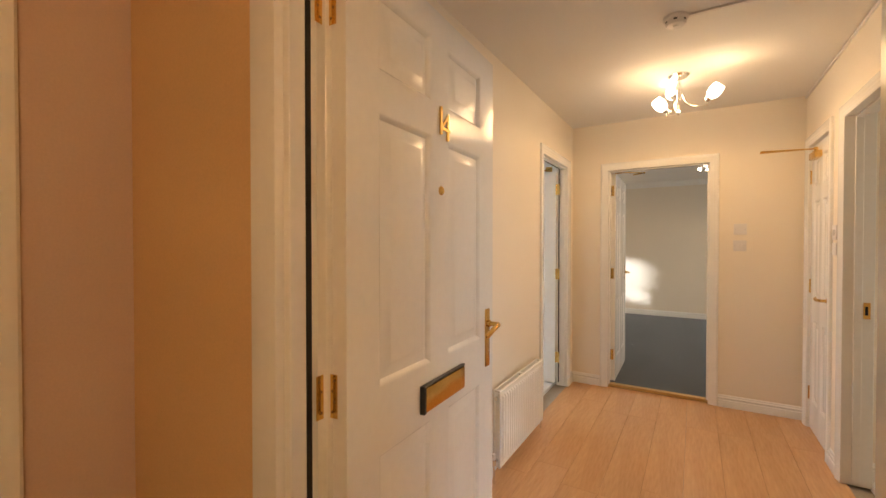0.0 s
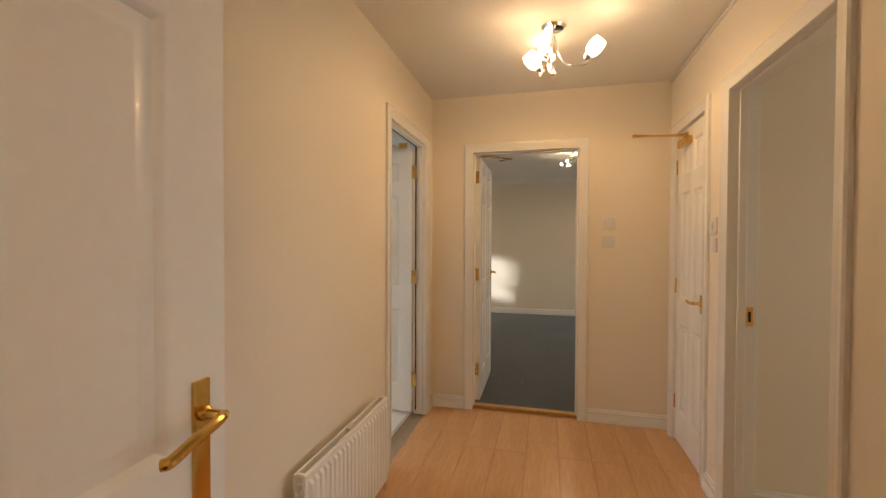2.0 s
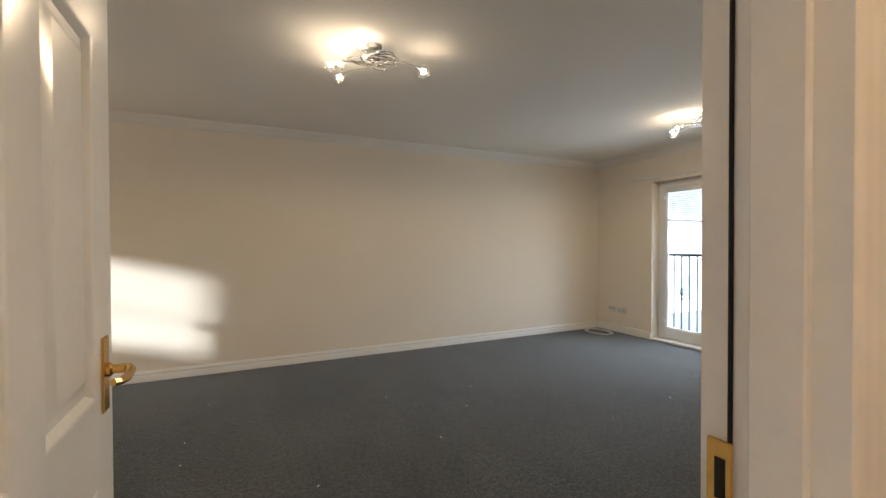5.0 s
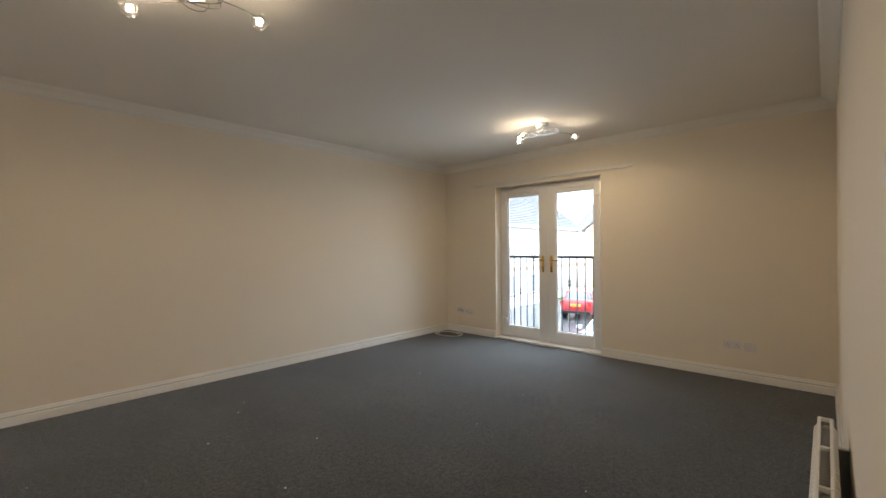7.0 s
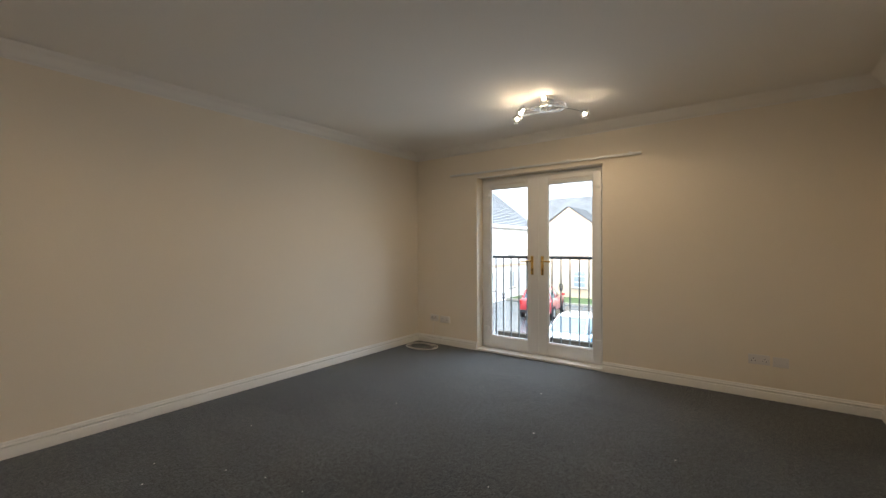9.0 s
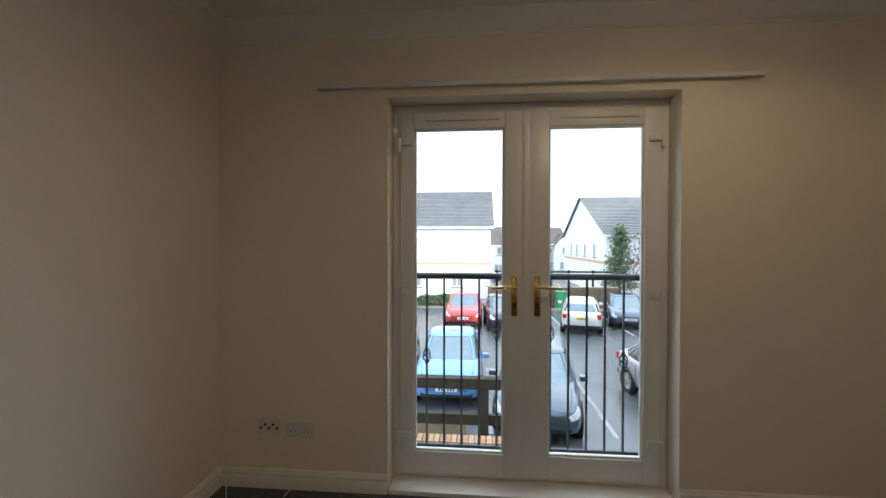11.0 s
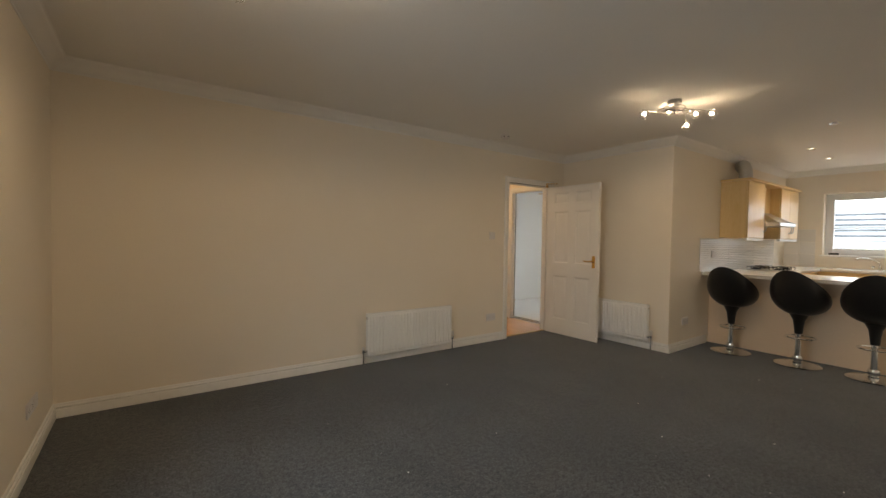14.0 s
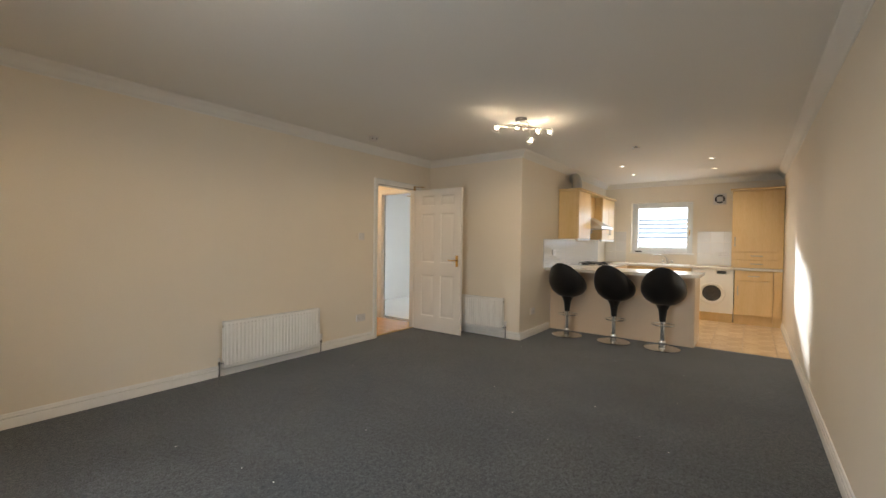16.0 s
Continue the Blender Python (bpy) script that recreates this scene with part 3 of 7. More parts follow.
# doors
front = make_door("door_1", "open white six-panel flat entrance door with brass fittings", 0.85, pose(0.656, 0.168, 0.008, 0, 0, 92.0),
                  [(0.80, 1, -1)], 1, (0.25, 0.968, 1.86), 2.03, 0.056)
living_door = make_door("door_2", "white six-panel door standing open into the living room", 0.785, pose(0.676, 3.726, 0.008, 0, 0, 91.0),
                        [(0.725, -1, -1), (0.725, 1, -1)], 1)
left_door = make_door("door_3", "white six-panel door standing open into a bright room", 0.715, pose(0.208, 3.398, 0.008, 0, 0, 180),
                      [(0.655, -1, -1), (0.655, 1, -1)], 1)
cupboard_door = make_door("door_4", "closed white six-panel cupboard door with a brass closer", 0.527, pose(2.05, 3.467, -0.014, 0, 0, -90),
                          [(0.47, -1, -1)], 0, h=2.035, lever_z=0.972, plate_h=0.105)
bedroom_door = make_door("door_5", "white panelled door standing open into a side room", 0.75, pose(2.175, 1.508, 0.008, 0, 0, 0),
                         [(0.69, -1, -1), (0.69, 1, -1)], 0)
slab("door_6", -0.26, -0.21, -1.115, -0.245, 0.008, 2.035, WHITE_WALL, "flush pale door across the landing", "door")

# ---- entrance and hall things ----
ENAMEL = material("white_enamel", (0.86, 0.85, 0.82), 0.3, vary=0.02, scale=3)
FROST = glowing("lit_frosted_glass", (1.0, 0.88, 0.70), 2.2)
BULB = glowing("lit_bulb", (1.0, 0.82, 0.60), 22.0)
CRYSTAL = clear_glass("crystal", (1, 1, 1), 0.02, False)
NUMERAL = BRASS


def numeral(text_char, at, size, parent):
    cu = bpy.data.curves.new("numeral", "FONT")
    cu.body, cu.size, cu.extrude, cu.offset = text_char, size, 0.003, -0.0013
    tmp = new("tmp_numeral", cu)
    data = bpy.data.meshes.new_from_object(tmp.evaluated_get(bpy.context.evaluated_depsgraph_get()))
    bpy.data.objects.remove(tmp)
    data.materials.clear()
    data.materials.append(NUMERAL)
    ob = new("numeral", data)
    ob.parent = parent
    ob.matrix_local = Matrix.Translation(at) @ Matrix.Rotation(radians(90), 4, "X")
    return tagged(ob, "polished brass door numeral " + text_char)


bpy.context.view_layer.update()
numeral("1", (0.390, -0.004, 1.655), 0.13, front)
numeral("4", (0.420, -0.004, 1.642), 0.13, front)
bm = bmesh.new()
lathe(bm, [(0.014, 0), (0.014, 0.004), (0.010, 0.007), (0.006, 0.007)], 18, Matrix.Translation((0.428, 0.0, 1.482)) @ Matrix.Rotation(radians(90), 4, "X"))
part("peephole", bm, BRASS, front, "small brass peephole")
bm = bmesh.new()
soft_box(bm, 0.318, 0.572, -0.014, 0.001, 0.822, 0.895, 0.004)
plate = part("letterbox", bm, BRASS, front, "brass letterbox flap in a dark surround")
bm = bmesh.new()
soft_box(bm, 0.312, 0.578, -0.012, 0.001, 0.895, 0.903, 0.002, 1)
soft_box(bm, 0.305, 0.318, -0.016, 0.001, 0.820, 0.903, 0.002, 1)
part("letterbox_surround", bm, BLACK, plate, "dark surround")
# tall pull plate and curved lever of the entrance door
bm = bmesh.new()
soft_box(bm, 0.772, 0.808, -0.007, 0.001, 0.838, 1.062, 0.004)
lathe(bm, [(0.013, 0), (0.013, 0.01), (0.009, 0.014), (0.009, 0.045)], 14, Matrix.Translation((0.79, -0.006, 1.005)) @ Matrix.Rotation(radians(90), 4, "X"))
tube(bm, curve_pts([(0.79, -0.046, 1.005), (0.77, -0.056, 1.006), (0.72, -0.058, 0.998), (0.68, -0.055, 0.985), (0.672, -0.046, 0.982)], 5), 0.009, 10)
part("door_handle", bm, BRASS, front, "brass lever handle on a tall plate")


RAD_WHITE = material("radiator_enamel", (0.90, 0.895, 0.88), 0.22, vary=0.02, scale=3)


def radiator(name, label, length, height, m, ribs=None):
    """A double panel radiator in local x (length), y out from the wall, z up; the wall is at y=0."""
    r = thing(name, label, "radiator", m)
    n = ribs or int(length / 0.036)

    def panel(front, out):
        """A pressed panel: flat rim, then upright ribs with rolled ends."""
        bm = bmesh.new()
        p = (length - 0.03) / n
        pts = [(0.0, 0.0), (0.012, 0.0)]
        for i in range(n):
            x = 0.015 + p * i
            pts += [(x + p * 0.10, 0.0), (x + p * 0.26, 1.0), (x + p * 0.74, 1.0), (x + p * 0.90, 0.0)]
        pts += [(length - 0.012, 0.0), (length, 0.0)]
        rows = [(0.0, -0.004, 0), (0.004, 0.0, 0), (0.026, 0.0, 0), (0.040, 0.0, 1), (height - 0.040, 0.0, 1), (height - 0.026, 0.0, 0), (height - 0.004, 0.0, 0), (height, -0.004, 0)]
        grid = [[bm.verts.new((x, front + out * (d + 0.011 * w * f), z)) for x, w in pts] for z, d, f in rows]
        for a, c in zip(grid, grid[1:]):
            for i in range(len(pts) - 1):
                bm.faces.new((a[i], a[i + 1], c[i + 1], c[i]))
        lo, hi = sorted((front - out * 0.012, front - out * 0.004))
        box(bm, 0.0, length, lo, hi, 0.0, height)
        bmesh.ops.recalc_face_normals(bm, faces=bm.faces[:])
        return bm

    part("front_panel", panel(0.094, 1), RAD_WHITE, r)
    part("back_panel", panel(0.044, -1), RAD_WHITE, r)
    bm = bmesh.new()
    for i in range(int(length / 0.028)):
        x = 0.016 + i * 0.028
        box(bm, x, x + 0.0015, 0.0485, 0.0815, 0.05, height - 0.035)
    tagged(part("convector_fins", bm, RAD_WHITE, r, "thin folded white convector fins"), kind="stuff")
    bars = max(2, int(length / 0.30))
    for i in range(bars + 1):
        x = 0.004 + (length - 0.020) * i / bars
        bm = bmesh.new()
        soft_box(bm, x, x + 0.012, 0.050, 0.088, height - 0.014, height + 0.002, 0.002, 1)
        part("top_bar", bm, RAD_WHITE, r)
    for x in (0.15, length - 0.15):
        bm = bmesh.new()
        soft_box(bm, x - 0.012, x + 0.012, 0.001, 0.034, 0.05, height - 0.06, 0.002, 1)
        part("wall_bracket", bm, STEEL, r, "grey steel wall bracket")
    for x, big in ((-0.034, True), (length + 0.034, False)):
        s = math.copysign(1, x)
        bm = bmesh.new()
        lathe(bm, [(0.008, -0.145), (0.008, 0.0)], 10, Matrix.Translation((x, 0.066, 0.045)))
        lathe(bm, [(0.013, -0.016), (0.015, -0.014), (0.015, 0.018), (0.010, 0.022)], 12, Matrix.Translation((x, 0.066, 0.045)))
        tube(bm, [(x, 0.066, 0.045), (x - s * 0.040, 0.066, 0.045)], 0.010, 10)
        v = part("valve", bm, CHROME, r, "chrome radiator valve and pipe")
        bm = bmesh.new()
        if big:
            lathe(bm, [(0.0, 0.062), (0.014, 0.060), (0.019, 0.050), (0.019, 0.014), (0.017, 0.0)], 16, Matrix.Translation((x, 0.066, 0.066)))
        else:
            lathe(bm, [(0.0, 0.030), (0.010, 0.028), (0.012, 0.0)], 14, Matrix.Translation((x, 0.066, 0.066)))
        part("valve_cap", bm, PLASTIC, v, "white valve cap")
    for x in (0.0, length):
        bm = bmesh.new()
        tube(bm, [(x - 0.006, 0.066, height - 0.045), (x + 0.006, 0.066, height - 0.045)], 0.012, 10)
        part("end_plug", bm, CHROME, r, "small chrome end plug")
    return r


radiator("radiator", "white ribbed panel radiator low on the hall wall", 0.76, 0.44, pose(0.30, 2.40, 0.05, 0, 0, -90) @ pose(0, 0, 0))
radiator("radiator", "wide white ribbed panel radiator under the living room wall", 1.03, 0.42, pose(2.375, 3.72, 0.09, 0, 0, 0))
radiator("radiator", "short white panel radiator beside the open door", 0.86, 0.42, pose(0.35, 5.03, 0.11, 0, 0, -90))


def outlet(name, label, category, at, out, w, h, kind, mat=None):
    """A wall plate centred at a place, facing out (unit way); kind: rocker, double, blank, socket or aerial."""
    ang = math.degrees(math.atan2(out[0], -out[1]))
    o = thing(name, label, category, pose(*at, 0, 0, ang))
    bm = bmesh.new()
    soft_box(bm, -w / 2, w / 2, -0.010, 0.0, -h / 2, h / 2, 0.003)
    part("plate", bm, mat or PLASTIC, o)
    def screws(z=0.0):
        for sx in (-1, 1):
            bm = bmesh.new()
            lathe(bm, [(0.0035, 0), (0.0035, 0.0015)], 8, Matrix.Translation((sx * (w / 2 - 0.012), -0.0095, z)) @ Matrix.Rotation(radians(90), 4, "X"))
            part("screw", bm, STEEL, o, "small screw head")
    screws()
    if kind == "rocker":
        bm = bmesh.new()
        soft_box(bm, -0.011, 0.011, -0.016, -0.008, -0.019, 0.019, 0.003)
        part("rocker", bm, PLASTIC, o)
    if kind == "socket":
        for sx in (-0.036, 0.036):
            bm = bmesh.new()
            for dx, dz, a, b in ((0, 0.008, 0.0045, 0.003), (-0.011, -0.010, 0.003, 0.0045), (0.011, -0.010, 0.003, 0.0045)):
                box(bm, sx + dx - a / 1.5, sx + dx + a / 1.5, -0.0106, -0.009, dz - b, dz + b)
            part("pin_slots", bm, BLACK, o, "dark pin slots")
            bm = bmesh.new()
            soft_box(bm, sx + 0.012, sx + 0.024, -0.014, -0.009, 0.016, 0.034, 0.002, 1)
            part("switch", bm, PLASTIC, o)
    if kind == "aerial":
        for k in range(5):
            bm = bmesh.new()
            lathe(bm, [(0.007, 0), (0.007, 0.004)], 12, Matrix.Translation((-0.044 + 0.022 * k, -0.009, 0.012 if k % 2 else -0.006)) @ Matrix.Rotation(radians(90), 4, "X"))
            part("jack", bm, BLACK, o, "dark round jack")
    return o


outlet("blank_plate", "square off-white blank wall plate with screws", "wall plate", (1.636, 3.60, 1.440), (0, -1), 0.088, 0.088, "blank")
outlet("blank_plate", "square off-white blank wall plate with screws", "wall plate", (1.634, 3.60, 1.306), (0, -1), 0.088, 0.088, "rocker")
outlet("light_switch", "white rocker light switch on the hall wall", "switch", (2.04, 2.80, 1.39), (-1, 0), 0.088, 0.088, "rocker")
outlet("heating_control", "white heating control plate under a switch", "control", (2.04, 2.80, 1.292), (-1, 0), 0.088, 0.075, "blank")
outlet("light_switch", "white light switch beside the living room door", "switch", (1.70, 3.72, 1.31), (0, 1), 0.088, 0.088, "rocker")
outlet("wall_socket", "white double socket low beside the doorway", "socket", (1.70, 3.72, 0.30), (0, 1), 0.147, 0.088, "socket")
outlet("wall_socket", "white socket low on the kitchen side wall", "socket", (-0.03, 5.23, 0.33), (0, 1), 0.147, 0.088, "socket")
outlet("aerial_plate", "white aerial plate with dark jacks and a cable", "wall plate", (5.70, 7.742, 0.325), (-1, 0), 0.125, 0.082, "aerial")
outlet("wall_socket", "white double socket low beside the french doors", "socket", (5.70, 7.575, 0.317), (-1, 0), 0.147, 0.082, "socket")
outlet("wall_socket", "white double socket low on the window wall", "socket", (5.70, 4.43, 0.312), (-1, 0), 0.140, 0.078, "socket")
outlet("wall_socket", "white socket plate low on the window wall", "socket", (5.70, 4.293, 0.308), (-1, 0), 0.100, 0.078, "blank")


def strike(at, out, along):
    """A brass strike plate let into a lining."""
    s = thing("strike_plate", "brass strike plate let into the door lining", "strike plate", pose(*at))
    o, a = Vector(out), Vector(along)
    m = Matrix((a.to_3d(), o.to_3d() * -1, Vector((0, 0, 1)))).transposed().to_4x4()
    bm = bmesh.new()
    soft_box(bm, -0.013, 0.016, -0.003, 0.001, -0.045, 0.045, 0.0015, 1)
    bm.transform(m)
    part("plate", bm, BRASS, s)
    bm = bmesh.new()
    box(bm, -0.006, 0.006, -0.0036, 0.0, -0.024, 0.024)
    bm.transform(m)
    part("latch_hole", bm, DARK, s, "dark latch hole")
    return s


strike((2.128, 2.623, 0.955), (0, -1), (1, 0))
strike((1.4205, 3.703, 0.985), (-1, 0), (0, 1))


def overhead_closer(m, flip=1, gold=BRASS):
    """A door closer: body on the door, a folded arm."""
    c = thing("door_closer", "brass overhead door closer with a folded arm", "door closer", m)
    bm = bmesh.new()
    soft_box(bm, -0.10, 0.07, -0.042, 0.0, -0.026, 0.020, 0.006)
    part("body", bm, gold, c)
    bm = bmesh.new()
    lathe(bm, [(0.012, 0), (0.012, 0.02)], 10, Matrix.Translation((0.05, -0.03, 0.022)))
    soft_box(bm, -0.005, 0.02, -0.33, -0.02, 0.036, 0.042, 0.002, 1)
    part("arm", bm, gold, c)
    bm = bmesh.new()
    tube(bm, [(0.01, -0.325, 0.048), (-0.06, -0.16, 0.055), (-0.12, 0.0, 0.06)], 0.006, 8)
    part("link", bm, gold, c)
    return c


overhead_closer(pose(2.05, 3.25, 1.935, 0, 0, -90))


def hinge_arm(m):
    c = thing("door_closer", "thin brass folded closer arm over the door", "door closer", m)
    bm = bmesh.new()
    tube(bm, [(0, 0, 0), (0.26, 0.06, 0)], 0.006, 6)
    part("arm", bm, BRASS, c)
    bm = bmesh.new()
    tube(bm, [(0.26, 0.06, 0.004), (0.20, 0.20, 0.004)], 0.006, 6)
    part("link", bm, BRASS, c)
    bm = bmesh.new()
    soft_box(bm, -0.03, 0.03, -0.012, 0.012, -0.012, 0.03, 0.003, 1)
    part("bracket", bm, BRASS, c)
    return c


hinge_arm(pose(0.70, 3.725, 2.0, 0, 0, 25))
hinge_arm(pose(0.165, 3.28, 2.0, 0, 0, 205))

# hall light: disc, stem cluster, three arms with frosted tulip shades
hl = thing("ceiling_light", "chrome three-arm ceiling light with lit frosted glass shades", "ceiling light", pose(HALL_LAMP[0], HALL_LAMP[1], CEILING))
bm = bmesh.new()
lathe(bm, [(0.0, 0.0), (0.062, 0.0), (0.064, -0.008), (0.050, -0.020), (0.0, -0.022)], 28, cap=False)
part("ceiling_rose", bm, CHROME, hl)
bm = bmesh.new()
lathe(bm, [(0.0, -0.27), (0.012, -0.262), (0.016, -0.25), (0.010, -0.24), (0.006, -0.235), (0.006, -0.02)], 12)
part("stem", bm, CHROME, hl)
for ang, reach, rise in ((-25, 0.175, -0.215), (110, 0.085, -0.125), (215, 0.085, -0.245)):
    d = Vector((math.cos(radians(ang)), math.sin(radians(ang)), 0))
    s = d * reach + Vector((0, 0, rise))
    bm = bmesh.new()
    tube(bm, curve_pts([d * 0.01 + Vector((0, 0, -0.05)), d * 0.03 + Vector((0, 0, -0.16)), d * (0.35 * reach + 0.02) + Vector((0, 0, -0.225)), s * 0.98 + Vector((0, 0, -0.035)), s], 6), 0.0045, 8)
    arm = part("arm", bm, CHROME, hl)
    tilt = Matrix.Translation(s) @ d.lerp(Vector((0, 0, 1)), 0.5).to_track_quat("Z", "Y").to_matrix().to_4x4()
    bm = bmesh.new()
    lathe(bm, [(0.006, -0.012), (0.016, 0.0), (0.020, 0.018)], 14, tilt)
    part("shade_holder", bm, CHROME, arm)
    bm = bmesh.new()
    lathe(bm, [(0.018, 0.014), (0.033, 0.032), (0.039, 0.060), (0.036, 0.088), (0.030, 0.104), (0.028, 0.103), (0.033, 0.086), (0.036, 0.060), (0.030, 0.034), (0.012, 0.018)], 22, tilt, False)
    shade = part("shade", bm, FROST, arm, "lit frosted glass tulip shade")
    shade.visible_shadow = False
    tip = tilt @ Vector((0, 0, 0.035))
    point_lamp("bulb_light", tip + Vector((HALL_LAMP[0], HALL_LAMP[1], CEILING)), 0.75, radius=0.05)
down_lamp("fitting_light", (HALL_LAMP[0], HALL_LAMP[1], 2.30), 8.0, WARM)


def smoke_alarm(x, y, label):
    s = thing("smoke_alarm", label, "smoke alarm", pose(x, y, CEILING))
    bm = bmesh.new()
    lathe(bm, [(0.0, 0.0), (0.055, 0.0), (0.056, -0.014), (0.046, -0.022), (0.046, -0.030), (0.040, -0.042), (0.0, -0.044)], 28, cap=False)
    part("housing", bm, PLASTIC, s)
    for k in range(6):
        bm = bmesh.new()
        soft_box(bm, -0.008, 0.008, -0.0475, -0.0455, -0.030, -0.022, 0.0006, 1)
        bm.transform(Matrix.Rotation(radians(60 * k), 4, "Z"))
        part("vent_slot", bm, BLACK, s, "dark vent slot")
    bm = bmesh.new()
    lathe(bm, [(0.0, -0.048), (0.010, -0.048), (0.012, -0.043)], 14, cap=False)
    part("test_button", bm, PLASTIC, s)


smoke_alarm(1.235, 1.84, "round white smoke alarm on the hall ceiling")
smoke_alarm(1.90, 4.13, "round white smoke alarm on the living room ceiling")
bm = bmesh.new()
soft_box(bm, 1.285, 2.04, 1.83, 1.85, 2.428, 2.44, 0.002, 1)
soft_box(bm, 2.028, 2.04, 1.85, 3.60, 2.418, 2.432, 0.002, 1)
tagged(part("cable_trunking", bm, PLASTIC), "thin white cable trunking along the hall ceiling", "trunking")

# assumed landing light, unseen behind the start, added to brighten the landing
ll = thing("landing_light", "added round fill light on the landing ceiling, out of view", "ceiling light", pose(2.2, -1.4, CEILING))
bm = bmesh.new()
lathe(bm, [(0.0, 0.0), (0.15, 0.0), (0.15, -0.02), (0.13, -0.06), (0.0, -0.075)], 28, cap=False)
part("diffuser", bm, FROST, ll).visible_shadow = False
point_lamp("landing_fill_lamp", (2.2, -1.4, 2.30), 8.8, (1.0, 0.60, 0.28), 0.1)

# ---- living room things ----


def spider_light(at, spin, label):
    """A chrome spiral ceiling light with five lit crystal globes."""
    o = thing("ceiling_light", label, "ceiling light", pose(*at, 0, 0, spin), "swirl ceiling lights")
    bm = bmesh.new()
    lathe(bm, [(0.0, 0.0), (0.055, 0.0), (0.055, -0.03), (0.048, -0.034), (0.0, -0.034)], 24, cap=False)
    part("ceiling_rose", bm, STEEL, o)
    bm = bmesh.new()
    lathe(bm, [(0.012, -0.03), (0.012, -0.055), (0.040, -0.058), (0.042, -0.078), (0.012, -0.082), (0.010, -0.098), (0.004, -0.104)], 18)
    part("hub", bm, CHROME, o)
    spec = ((5, 0.30, -0.125), (150, 0.27, -0.115), (178, 0.20, -0.085), (208, 0.25, -0.145), (250, 0.12, -0.035))
    for ang, reach, drop in spec:
        a = radians(ang)
        d, s = Vector((math.cos(a), math.sin(a), 0)), Vector((-math.sin(a), math.cos(a), 0))
        end = d * reach + Vector((0, 0, drop))
        bm = bmesh.new()
        pts = curve_pts([s * 0.035 + Vector((0, 0, -0.07)), -d * 0.10 + s * 0.05 + Vector((0, 0, -0.072)), -d * 0.15 - s * 0.0 + Vector((0, 0, -0.080)),
                         -d * 0.10 - s * 0.045 + Vector((0, 0, -0.088)), d * 0.06 - s * 0.045 + Vector((0, 0, -0.095)), d * (reach * 0.7) - s * 0.02 + Vector((0, 0, drop * 0.6 - 0.03)), end], 7)
        tube(bm, pts, 0.0032, 6)
        arm = part("arm", bm, CHROME, o)
        bm = bmesh.new()
        lathe(bm, [(0.007, -0.02), (0.009, 0.0), (0.009, 0.012)], 10, Matrix.Translation(end))
        part("lamp_holder", bm, CHROME, arm)
        bm = bmesh.new()
        bmesh.ops.create_uvsphere(bm, u_segments=12, v_segments=8, radius=0.015, matrix=Matrix.Translation(end + Vector((0, 0, -0.012))))
        bulb = part("bulb", bm, BULB, arm, "lit halogen capsule")
        bulb.visible_shadow = False
        # a loose globe of clear beads on wire round the bulb
        bm = bmesh.new()
        for k in range(14):
            th, ph = 2.399963 * k, math.acos(1 - 2 * (k + 0.5) / 14)
            p = end + Vector((0, 0, -0.014)) + 0.038 * Vector((math.sin(ph) * math.cos(th), math.sin(ph) * math.sin(th), math.cos(ph)))
            bmesh.ops.create_icosphere(bm, subdivisions=1, radius=0.0055, matrix=Matrix.Translation(p))
        tagged(part("beads", bm, CRYSTAL, arm, "clear glass beads"), kind="stuff").visible_shadow = False
        bm = bmesh.new()
        for k in range(3):
            rot = Matrix.Translation(end + Vector((0, 0, -0.014))) @ Euler((radians(60 * k), radians(40 * k), 0)).to_matrix().to_4x4()
            tube(bm, [rot @ Vector((0.038 * math.cos(2 * math.pi * i / 16), 0.038 * math.sin(2 * math.pi * i / 16), 0)) for i in range(16)], 0.0008, 4, True)
        part("wire_globe", bm, CHROME, arm, "thin wire globe").visible_shadow = False
        w = pose(*at, 0, 0, spin) @ (end + Vector((0, 0, -0.012)))
        point_lamp("bulb_light", w, 0.6, HALOGEN, 0.012)
    down_lamp("fitting_light", Vector(at) + Vector((0, 0, -0.13)), 11.5, HALOGEN)
    return o


spider_light(LAMP_A, -25, "chrome swirl ceiling light with five lit crystal globes")
spider_light(LAMP_B, -60, "chrome swirl ceiling light with five lit crystal globes")

